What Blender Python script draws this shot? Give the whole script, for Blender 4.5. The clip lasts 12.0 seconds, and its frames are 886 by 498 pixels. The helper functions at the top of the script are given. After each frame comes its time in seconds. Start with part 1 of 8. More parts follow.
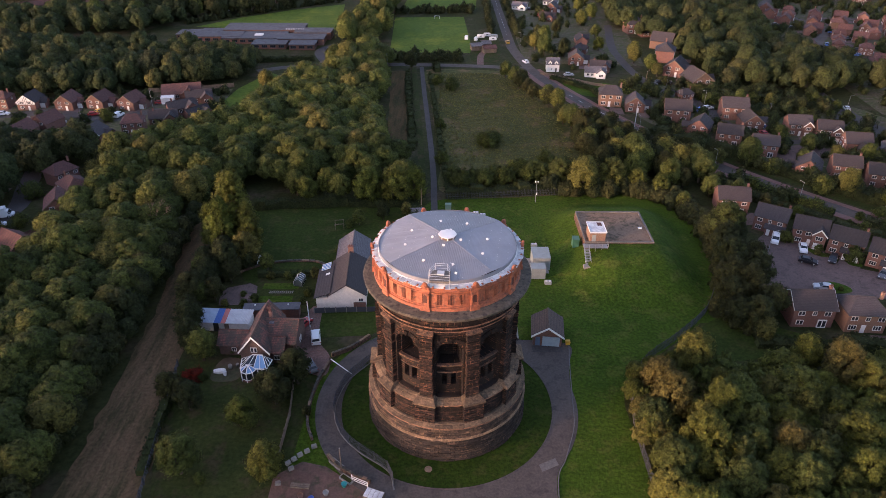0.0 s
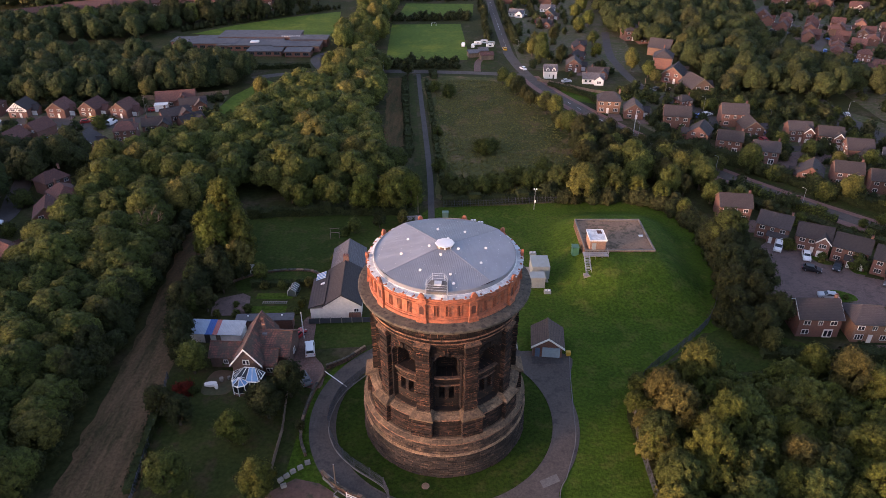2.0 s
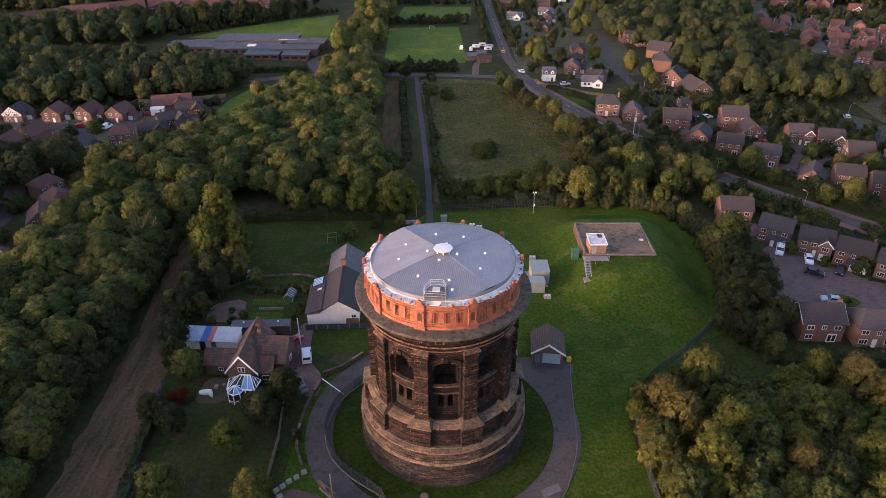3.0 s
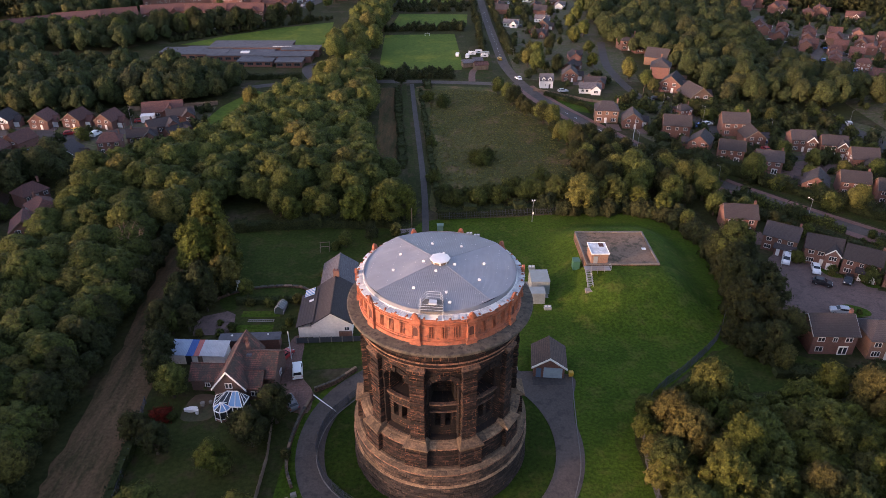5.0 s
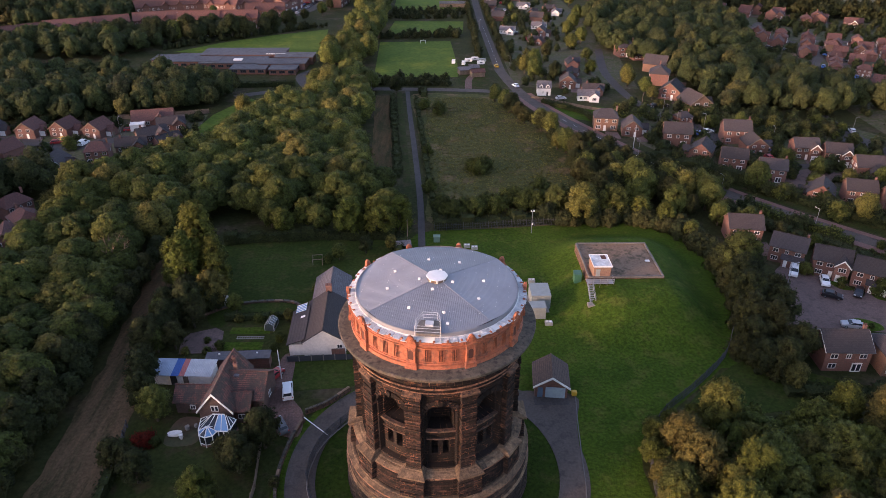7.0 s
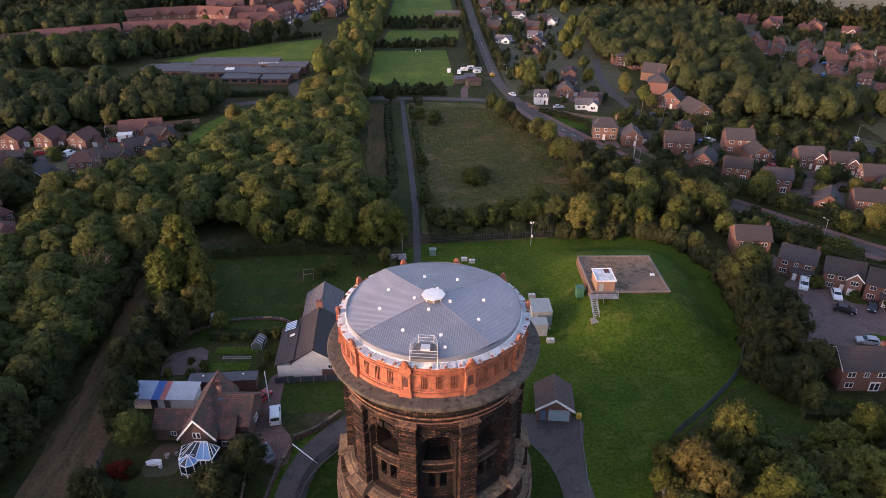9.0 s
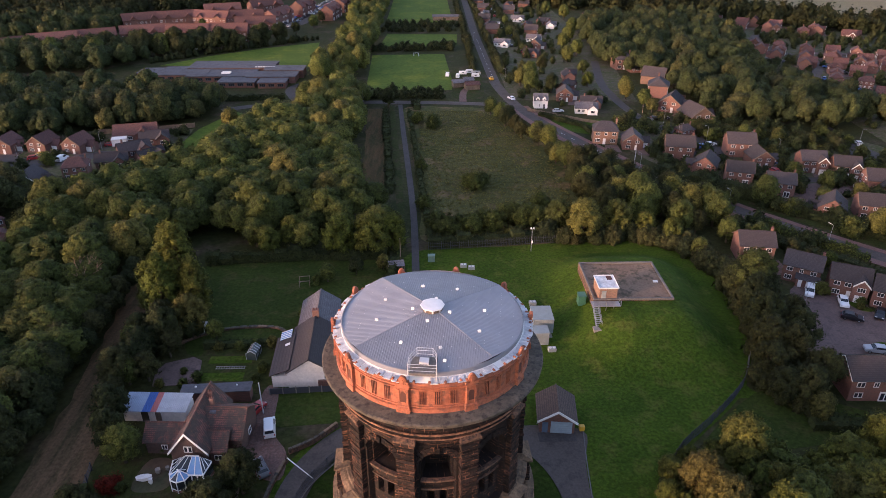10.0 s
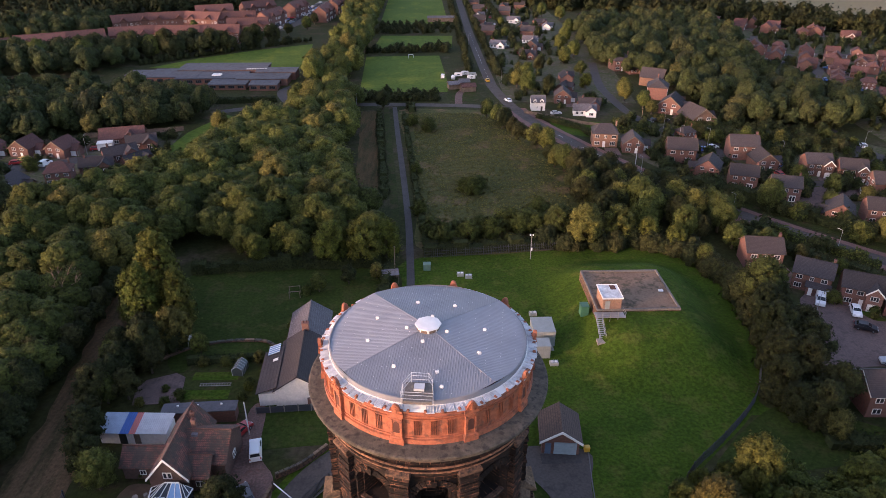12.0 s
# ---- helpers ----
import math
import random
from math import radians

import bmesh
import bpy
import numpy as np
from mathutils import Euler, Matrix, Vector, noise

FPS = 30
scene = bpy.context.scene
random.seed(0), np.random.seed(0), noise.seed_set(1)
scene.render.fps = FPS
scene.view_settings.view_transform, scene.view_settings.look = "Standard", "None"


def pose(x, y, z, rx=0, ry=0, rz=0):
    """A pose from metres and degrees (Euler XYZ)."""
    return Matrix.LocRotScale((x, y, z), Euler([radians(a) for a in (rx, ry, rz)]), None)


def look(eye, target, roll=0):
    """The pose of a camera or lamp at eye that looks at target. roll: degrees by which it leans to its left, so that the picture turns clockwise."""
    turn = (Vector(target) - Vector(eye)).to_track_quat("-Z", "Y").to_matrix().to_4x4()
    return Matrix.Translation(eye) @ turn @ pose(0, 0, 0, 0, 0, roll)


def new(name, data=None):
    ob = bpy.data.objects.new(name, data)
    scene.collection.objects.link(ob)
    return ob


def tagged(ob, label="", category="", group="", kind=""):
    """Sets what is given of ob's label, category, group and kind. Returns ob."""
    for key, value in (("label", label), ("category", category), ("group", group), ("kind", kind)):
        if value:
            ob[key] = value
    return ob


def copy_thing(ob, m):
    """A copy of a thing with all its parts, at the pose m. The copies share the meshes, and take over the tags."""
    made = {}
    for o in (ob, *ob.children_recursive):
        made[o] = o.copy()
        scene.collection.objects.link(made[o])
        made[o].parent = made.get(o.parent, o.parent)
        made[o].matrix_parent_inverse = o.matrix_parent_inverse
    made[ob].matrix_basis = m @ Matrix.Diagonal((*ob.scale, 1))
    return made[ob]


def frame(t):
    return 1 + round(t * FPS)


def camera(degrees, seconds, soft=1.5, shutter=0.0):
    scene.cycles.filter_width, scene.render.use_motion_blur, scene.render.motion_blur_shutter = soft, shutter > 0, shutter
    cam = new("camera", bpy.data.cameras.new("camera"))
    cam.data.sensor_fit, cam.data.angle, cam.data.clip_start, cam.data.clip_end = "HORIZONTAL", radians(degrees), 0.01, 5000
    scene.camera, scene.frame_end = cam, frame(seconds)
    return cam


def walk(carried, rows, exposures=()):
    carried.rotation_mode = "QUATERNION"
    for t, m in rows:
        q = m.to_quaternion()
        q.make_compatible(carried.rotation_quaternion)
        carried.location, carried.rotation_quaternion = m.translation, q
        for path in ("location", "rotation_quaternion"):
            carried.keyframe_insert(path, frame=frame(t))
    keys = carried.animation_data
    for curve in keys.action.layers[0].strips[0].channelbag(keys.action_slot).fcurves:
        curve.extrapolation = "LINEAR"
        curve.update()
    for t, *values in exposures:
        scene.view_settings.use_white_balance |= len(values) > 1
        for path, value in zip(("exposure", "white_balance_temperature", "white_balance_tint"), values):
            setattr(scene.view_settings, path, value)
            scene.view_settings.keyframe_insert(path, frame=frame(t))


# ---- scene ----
cam = camera(66.9, 12.0, soft=0.75)
PATH = [
    (0, (0.075, -1.482, 86.077), (-0.375, 83.813, 33.88), 0.1),
    (0.5, (0.089, -0.868, 85.822), (-0.261, 84.566, 33.851), 0.1),
    (1, (0.109, -0.182, 85.472), (-0.141, 85.395, 33.736), 0.1),
    (1.5, (0.087, 0.541, 85.069), (-0.063, 86.255, 33.561), 0.1),
    (2, (0.076, 1.289, 84.68), (0.026, 87.175, 33.459), 0.1),
    (2.5, (0.094, 2.116, 84.319), (0.194, 88.129, 33.311), 0.1),
    (3, (0.118, 3.021, 83.974), (0.268, 89.16, 33.18), 0.0),
    (5, (0.007, 7.408, 81.603), (0.757, 94.208, 31.953), 0.1),
    (5.5, (0.002, 8.647, 81.228), (0.902, 95.591, 31.832), 0.1),
    (6, (-0.02, 9.941, 80.844), (1.03, 97.015, 31.681), 0.1),
    (6.5, (-0.022, 11.244, 80.431), (1.128, 98.438, 31.484), 0.1),
    (7, (-0.033, 12.621, 80.039), (1.267, 99.944, 31.326), 0.1),
    (9, (-0.082, 18.423, 77.703), (1.869, 106.468, 30.329), 0.1),
    (9.5, (-0.106, 19.827, 77.256), (1.945, 108.008, 30.14), 0.1),
    (10, (-0.121, 21.256, 76.812), (2.079, 109.571, 29.954), 0.1),
    (10.5, (-0.149, 22.772, 76.352), (2.251, 111.219, 29.754), 0.2),
    (11, (-0.114, 24.285, 75.865), (2.436, 112.884, 29.565), 0.1),
    (11.5, (-0.084, 25.756, 75.431), (2.665, 114.413, 29.253), 0.1),
    (12, (-0.049, 27.214, 75.089), (2.801, 115.671, 28.535), 0.1),
]
walk(cam, [(t, look(eye, target, roll)) for t, eye, target, roll in PATH], [(0.0, 2.03, 6050.0, 36.0), (12.0, 2.03, 6050.0, 36.0)])

# ---- light ----
SUN_AZ, SUN_EL = 62.0, 6.5          # degrees: sun stands to the left and a little behind the first view
sun_dir = Vector((-math.sin(radians(SUN_AZ)) * math.cos(radians(SUN_EL)), -math.cos(radians(SUN_AZ)) * math.cos(radians(SUN_EL)), math.sin(radians(SUN_EL))))
world = bpy.data.worlds.new("sky")
scene.world = world
world.use_nodes = True
wn = world.node_tree.nodes
sky = wn.new("ShaderNodeTexSky")
sky.sky_type, sky.sun_disc = "NISHITA", False
sky.sun_elevation = radians(SUN_EL)
sky.sun_rotation = math.atan2(sun_dir.x, sun_dir.y)
sky.dust_density = 2.0
wn["Background"].inputs["Strength"].default_value = 0.15
world.node_tree.links.new(sky.outputs[0], wn["Background"].inputs["Color"])
lamp = bpy.data.lights.new("sun", "SUN")
lamp.energy, lamp.angle, lamp.color = 1.22, radians(4.0), (1.0, 0.68, 0.46)
sun = new("sun", lamp)
sun.matrix_world = look(sun_dir * 300, (0, 0, 0))


# ---- materials ----
def material(name, rough=0.85, metal=0.0):
    m = bpy.data.materials.new(name)
    m.use_nodes = True
    b = m.node_tree.nodes["Principled BSDF"]
    b.inputs["Roughness"].default_value = rough
    b.inputs["Metallic"].default_value = metal
    return m, m.node_tree.nodes, m.node_tree.links, b


def coords(nodes, links, where, scale):
    tc = nodes.new("ShaderNodeTexCoord")
    mp = nodes.new("ShaderNodeMapping")
    mp.inputs["Scale"].default_value = scale if isinstance(scale, tuple) else (scale, scale, scale)
    if where == "World":
        g = nodes.new("ShaderNodeNewGeometry")
        links.new(g.outputs["Position"], mp.inputs["Vector"])
    else:
        links.new(tc.outputs[where], mp.inputs["Vector"])
    return mp.outputs["Vector"]


def noise_node(nodes, links, vec, scale, detail=4.0, rough=0.6):
    n = nodes.new("ShaderNodeTexNoise")
    n.inputs["Scale"].default_value, n.inputs["Detail"].default_value, n.inputs["Roughness"].default_value = scale, detail, rough
    links.new(vec, n.inputs["Vector"])
    return n.outputs["Fac"]


def ramp(nodes, links, fac, stops):
    r = nodes.new("ShaderNodeValToRGB")
    while len(r.color_ramp.elements) < len(stops):
        r.color_ramp.elements.new(0.5)
    for e, (p, c) in zip(r.color_ramp.elements, stops):
        e.position, e.color = p, (*c, 1)
    links.new(fac, r.inputs["Fac"])
    return r.outputs["Color"]


def mix(nodes, links, fac, a, b, mode="MIX"):
    n = nodes.new("ShaderNodeMix")
    n.data_type, n.blend_type = "RGBA", mode
    for sock, val in ((n.inputs["Factor"], fac), (n.inputs["A"], a), (n.inputs["B"], b)):
        if isinstance(val, (int, float)):
            sock.default_value = val
        elif isinstance(val, tuple):
            sock.default_value = (*val, 1)
        else:
            links.new(val, sock)
    return n.outputs["Result"]


def bump(nodes, links, b, height, strength, dist):
    n = nodes.new("ShaderNodeBump")
    n.inputs["Strength"].default_value, n.inputs["Distance"].default_value = strength, dist
    links.new(height, n.inputs["Height"])
    links.new(n.outputs["Normal"], b.inputs["Normal"])


def mottled(name, c1, c2, big=0.05, fine=1.5, rough=0.9, where="World", bump_to=0.05, c3=None, metal=0.0, vary=0.0, spec=0.3, tight=0.25):
    """Two colours by a broad noise, a third by patches, darkened and lightened by a fine grain; vary: by object."""
    m, n, l, b = material(name, rough, metal)
    v = coords(n, l, where, 1.0)
    b.inputs["Specular IOR Level"].default_value = spec
    f1 = noise_node(n, l, v, big, 5.0)
    f2 = noise_node(n, l, v, fine, 6.0, 0.7)
    col = ramp(n, l, f1, [(0.35, c1), (0.65, c2)])
    if c3:
        f3 = noise_node(n, l, v, big * 3.1, 3.0)
        msk = ramp(n, l, f3, [(0.52, (0, 0, 0)), (0.66, (1, 1, 1))])
        col = mix(n, l, msk, col, c3)
    grain = ramp(n, l, f2, [(0.5 - tight, (0.55, 0.55, 0.55)), (0.5 + tight, (1.4, 1.4, 1.4))])
    col = mix(n, l, 0.75, col, grain, "MULTIPLY")
    if vary:
        oi = n.new("ShaderNodeObjectInfo")
        tone = ramp(n, l, oi.outputs["Random"], [(0.0, (1 - vary, 1 - vary, 1 - vary)), (0.5, (1.0, 1 - vary * 0.25, 1 - vary * 0.4)), (1.0, (1 + vary, 1 + vary, 1 + vary))])
        col = mix(n, l, 1.0, col, tone, "MULTIPLY")
    l.new(col, b.inputs["Base Color"])
    if bump_to:
        bump(n, l, b, f2, 0.6, bump_to)
    return m


def leafy(name, stops, rough=0.8):
    """Foliage: a hue for each tree, a shade for each leaf, broken by a fine clumpy relief whose hollows are darkened in
    the colour.
    """
    m, n, l, b = material(name, rough)
    oi = n.new("ShaderNodeObjectInfo")
    at = n.new("ShaderNodeAttribute")
    at.attribute_name = "tint"
    add = n.new("ShaderNodeMath")
    l.new(oi.outputs["Random"], add.inputs[0]), l.new(at.outputs["Fac"], add.inputs[1])
    fr = n.new("ShaderNodeMath")
    fr.operation = "FRACT"
    l.new(add.outputs[0], fr.inputs[0])
    col = ramp(n, l, fr.outputs[0], stops)
    ge = n.new("ShaderNodeNewGeometry")
    v0 = coords(n, l, "World", 1.0)
    # clump noise also drives the colour: shade between clumps is painted in
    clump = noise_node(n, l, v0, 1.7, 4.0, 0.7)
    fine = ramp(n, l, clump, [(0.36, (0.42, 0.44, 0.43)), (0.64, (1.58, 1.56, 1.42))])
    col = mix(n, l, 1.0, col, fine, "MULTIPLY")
    leaf = ramp(n, l, ge.outputs["Random Per Island"], [(0.0, (0.84, 0.85, 0.84)), (0.6, (1.0, 1.0, 1.0)), (1.0, (1.15, 1.14, 1.06))])
    col = mix(n, l, 1.0, col, leaf, "MULTIPLY")
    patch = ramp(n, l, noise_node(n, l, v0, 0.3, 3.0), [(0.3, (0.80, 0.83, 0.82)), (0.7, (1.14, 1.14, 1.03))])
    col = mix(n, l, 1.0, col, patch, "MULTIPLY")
    l.new(col, b.inputs["Base Color"])
    b.inputs["Specular IOR Level"].default_value = 0.1
    bump(n, l, b, clump, 1.0, 1.1)
    return m


def bricky(name, c1, c2, mortar, bw, bh, gap, where="Object", soot=0.0, soot_col=(0.03, 0.025, 0.022), rough=0.9, depth=0.03, big=0.12, vary=0.0, island=0.0):
    """Coursed masonry or tiles; soot: how much of it has weathered dark."""
    m, n, l, b = material(name, rough)
    if where == "UV":
        v = coords(n, l, "UV", 1.0)
    else:
        # run the courses along whichever way the wall faces
        p = coords(n, l, where, 1.0)
        sep = n.new("ShaderNodeSeparateXYZ")
        l.new(p, sep.inputs[0])
        su = n.new("ShaderNodeMath")
        l.new(sep.outputs["X"], su.inputs[0]), l.new(sep.outputs["Y"], su.inputs[1])
        cb = n.new("ShaderNodeCombineXYZ")
        l.new(su.outputs[0], cb.inputs["X"]), l.new(sep.outputs["Z"], cb.inputs["Y"])
        v = cb.outputs[0]
    br = n.new("ShaderNodeTexBrick")
    br.inputs["Color1"].default_value, br.inputs["Color2"].default_value, br.inputs["Mortar"].default_value = (*c1, 1), (*c2, 1), (*mortar, 1)
    br.inputs["Scale"].default_value = 1.0
    br.inputs["Mortar Size"].default_value, br.inputs["Brick Width"].default_value, br.inputs["Row Height"].default_value = gap, bw, bh
    l.new(v, br.inputs["Vector"])
    w = coords(n, l, "World", 1.0)
    col = br.outputs["Color"]
    f1 = noise_node(n, l, coords(n, l, "World", (1.0, 1.0, 0.45)), big, 6.0, 0.65)
    if soot:
        lo = 0.5 - soot * 0.4
        msk = ramp(n, l, f1, [(max(0.0, lo - 0.07), (0, 0, 0)), (lo + 0.07, (1, 1, 1))])
        col = mix(n, l, msk, col, mix(n, l, 0.14, soot_col, col))
    f2 = noise_node(n, l, w, 3.0, 6.0, 0.7)
    grain = ramp(n, l, f2, [(0.25, (0.6, 0.6, 0.6)), (0.75, (1.35, 1.35, 1.35))])
    col = mix(n, l, 0.8, col, grain, "MULTIPLY")
    if vary:
        oi = n.new("ShaderNodeObjectInfo")
        tone = ramp(n, l, oi.outputs["Random"], [(0.0, (1 - vary, 1 - vary, 1 - vary)), (0.5, (1.0, 1 - vary * 0.2, 1 - vary * 0.3)), (1.0, (1 + vary, 1 + vary, 1 + vary))])
        col = mix(n, l, 1.0, col, tone, "MULTIPLY")
    if island:
        ge = n.new("ShaderNodeNewGeometry")
        tone = ramp(n, l, ge.outputs["Random Per Island"], [(0.0, (1 - island, 1 - island, 1 - island)), (0.7, (1.0, 1.0, 1.0)), (1.0, (1 + island * 1.4, 1 + island * 1.1, 1 + island * 0.8))])
        col = mix(n, l, 1.0, col, tone, "MULTIPLY")
    l.new(col, b.inputs["Base Color"])
    hm = n.new("ShaderNodeMath")
    hm.operation = "SUBTRACT"
    l.new(f2, hm.inputs[0]), l.new(br.outputs["Fac"], hm.inputs[1])
    bump(n, l, b, hm.outputs[0], 0.7, depth)
    return m


def weathered_stone(name, dark, soot=(0.017, 0.0135, 0.0125), mid=(0.066, 0.038, 0.029), bare=(0.27, 0.128, 0.072), bw=0.95, bh=0.42, island=0.0):
    """Coursed sandstone: soot over most stones, bare stone where courses and joints have worn; dark: how far soot covers it."""
    m, n, l, b = material(name, 0.92)
    v = coords(n, l, "UV", 1.0)
    br = n.new("ShaderNodeTexBrick")
    br.inputs["Color1"].default_value, br.inputs["Color2"].default_value, br.inputs["Mortar"].default_value = (0, 0, 0, 1), (1, 1, 1, 1), (0.5, 0.5, 0.5, 1)
    br.inputs["Scale"].default_value = 1.0
    br.inputs["Mortar Size"].default_value, br.inputs["Mortar Smooth"].default_value = 0.035, 0.3
    br.inputs["Brick Width"].default_value, br.inputs["Row Height"].default_value = bw, bh
    l.new(v, br.inputs["Vector"])
    course = noise_node(n, l, coords(n, l, "UV", (0.28, 2.3, 1.0)), 1.0, 4.0, 0.6)
    w = coords(n, l, "World", 1.0)
    broad = noise_node(n, l, w, 0.55, 6.0, 0.7)
    fine = noise_node(n, l, w, 3.2, 6.0, 0.75)
    total = None
    for src, k in ((br.outputs["Color"], 0.12), (course, 0.42), (broad, 0.34), (fine, 0.22)):
        mu = n.new("ShaderNodeMath")
        mu.operation = "MULTIPLY_ADD"
        mu.inputs[1].default_value = k
        l.new(src, mu.inputs[0])
        if total is None:
            mu.inputs[2].default_value = -dark
        else:
            l.new(total, mu.inputs[2])
        total = mu.outputs[0]
    col = ramp(n, l, total, [(0.46, soot), (0.56, mid), (0.66, tuple(0.55 * p + 0.45 * q for p, q in zip(mid, bare))), (0.74, bare)])
    lines = n.new("ShaderNodeMath")
    lines.operation = "MULTIPLY"
    l.new(br.outputs["Fac"], lines.inputs[0])
    l.new(ramp(n, l, noise_node(n, l, w, 0.9, 4.0), [(0.49, (0, 0, 0)), (0.62, (0.75, 0.75, 0.75))]), lines.inputs[1])
    col = mix(n, l, lines.outputs[0], col, tuple(x * 0.9 for x in bare))
    grain = ramp(n, l, fine, [(0.3, (0.66, 0.66, 0.66)), (0.7, (1.3, 1.28, 1.25))])
    col = mix(n, l, 0.9, col, grain, "MULTIPLY")
    if island:
        ge = n.new("ShaderNodeNewGeometry")
        tone = ramp(n, l, ge.outputs["Random Per Island"], [(0.0, (1 - island, 1 - island, 1 - island)), (0.7, (1.0, 1.0, 1.0)), (1.0, (1 + island * 1.3, 1 + island, 1 + island * 0.8))])
    else:
        oi = n.new("ShaderNodeObjectInfo")
        tone = ramp(n, l, oi.outputs["Random"], [(0.0, (0.62, 0.62, 0.62)), (0.6, (1.0, 0.98, 0.96)), (1.0, (1.5, 1.4, 1.3))])
    col = mix(n, l, 1.0, col, tone, "MULTIPLY")
    l.new(col, b.inputs["Base Color"])
    b.inputs["Specular IOR Level"].default_value = 0.2
    hm = n.new("ShaderNodeMath")
    hm.operation = "SUBTRACT"
    l.new(fine, hm.inputs[0]), l.new(br.outputs["Fac"], hm.inputs[1])
    bump(n, l, b, hm.outputs[0], 0.9, 0.14)
    return m


def plain(name, c, rough=0.6, metal=0.0, dirt=0.25):
    m, n, l, b = material(name, rough, metal)
    v = coords(n, l, "World", 1.0)
    f = noise_node(n, l, v, 0.9, 6.0, 0.7)
    d = tuple(x * (1 - dirt) for x in c)
    l.new(ramp(n, l, f, [(0.3, d), (0.7, c)]), b.inputs["Base Color"])
    return m


def streaked(name, c1, c2, grass):
    """Earth worn in long streaks, with grass creeping in."""
    m, n, l, b = material(name, 0.95)
    b.inputs["Specular IOR Level"].default_value = 0.1
    v = coords(n, l, "World", 1.0)
    long = noise_node(n, l, coords(n, l, "World", (0.75, 0.05, 1.0)), 1.0, 6.0, 0.65)
    col = ramp(n, l, long, [(0.36, c2), (0.62, c1)])
    turf = noise_node(n, l, coords(n, l, "World", (0.35, 0.07, 1.0)), 1.0, 8.0, 0.75)
    col = mix(n, l, ramp(n, l, turf, [(0.46, (0, 0, 0)), (0.6, (0.9, 0.9, 0.9))]), col, grass)
    fine = noise_node(n, l, v, 1.7, 7.0, 0.78)
    col = mix(n, l, 0.9, col, ramp(n, l, fine, [(0.34, (0.6, 0.6, 0.6)), (0.66, (1.4, 1.38, 1.3))]), "MULTIPLY")
    l.new(col, b.inputs["Base Color"])
    bump(n, l, b, fine, 0.7, 0.25)
    return m


M_ground = mottled("rough_ground", (0.028, 0.034, 0.011), (0.05, 0.050, 0.017), 0.03, 0.9, c3=(0.068, 0.052, 0.03), bump_to=0.2, spec=0.08, tight=0.15)
M_lawn = mottled("mown_grass", (0.030, 0.058, 0.0052), (0.052, 0.087, 0.0080), 0.09, 1.6, c3=(0.068, 0.086, 0.013), bump_to=0.35, spec=0.08, tight=0.13)
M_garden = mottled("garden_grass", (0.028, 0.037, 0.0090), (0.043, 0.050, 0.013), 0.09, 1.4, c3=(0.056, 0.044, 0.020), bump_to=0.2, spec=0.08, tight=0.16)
# darker copy of the mown grass, with the back lawns' shade in it
M_lawn_b = mottled("shaded_back_grass", (0.026, 0.040, 0.0075), (0.040, 0.056, 0.010), 0.09, 1.4, c3=(0.054, 0.055, 0.015), bump_to=0.2, spec=0.08, tight=0.16)
M_pitch = mottled("pitch_grass", (0.068, 0.108, 0.016), (0.090, 0.132, 0.020), 0.03, 0.6, c3=(0.12, 0.15, 0.02), bump_to=0.1, spec=0.08)
M_scrub = mottled("rough_pasture", (0.050, 0.058, 0.017), (0.090, 0.084, 0.029), 0.035, 0.7, c3=(0.145, 0.100, 0.050), bump_to=0.35, spec=0.08, tight=0.13)
M_straw = mottled("dry_field", (0.20, 0.155, 0.07), (0.16, 0.135, 0.06), 0.012, 0.5, bump_to=0.1)
M_yard = mottled("reddish_earth", (0.115, 0.064, 0.048), (0.150, 0.084, 0.062), 0.2, 1.4, c3=(0.080, 0.062, 0.036), bump_to=0.08)
M_mud = mottled("turned_earth", (0.09, 0.056, 0.033), (0.115, 0.072, 0.042), 0.05, 1.0, c3=(0.07, 0.065, 0.03), bump_to=0.1)
M_asphalt = mottled("asphalt", (0.080, 0.064, 0.054), (0.101, 0.081, 0.068), 0.15, 2.5, c3=(0.066, 0.052, 0.045), bump_to=0.02)
M_drive = mottled("block_paving", (0.128, 0.084, 0.072), (0.160, 0.104, 0.088), 0.2, 2.5, c3=(0.100, 0.069, 0.060), bump_to=0.02)
M_redpath = mottled("red_surfacing", (0.16, 0.085, 0.07), (0.2, 0.11, 0.09), 0.15, 2.0, bump_to=0.02)
M_kerb = mottled("concrete_kerb", (0.2, 0.18, 0.155), (0.27, 0.24, 0.21), 0.4, 3.0, bump_to=0.01)
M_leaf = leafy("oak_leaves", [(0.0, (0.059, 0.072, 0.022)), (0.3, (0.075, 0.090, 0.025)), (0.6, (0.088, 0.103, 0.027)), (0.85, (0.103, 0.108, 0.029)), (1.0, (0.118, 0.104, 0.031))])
# oak leaves darkened for the near wood, its shaded side put into the colour
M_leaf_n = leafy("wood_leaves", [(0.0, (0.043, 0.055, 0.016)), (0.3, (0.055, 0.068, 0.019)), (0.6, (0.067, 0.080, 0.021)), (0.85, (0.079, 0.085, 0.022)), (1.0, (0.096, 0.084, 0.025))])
# mixed trees further off: raised blue stands in for the haze of distance
M_leaf_h = leafy("mixed_hazy_leaves", [(0.0, (0.034, 0.046, 0.020)), (0.3, (0.043, 0.056, 0.023)), (0.6, (0.053, 0.065, 0.025)), (0.8, (0.053, 0.060, 0.025)), (0.9, (0.082, 0.080, 0.027)), (1.0, (0.046, 0.051, 0.026))])
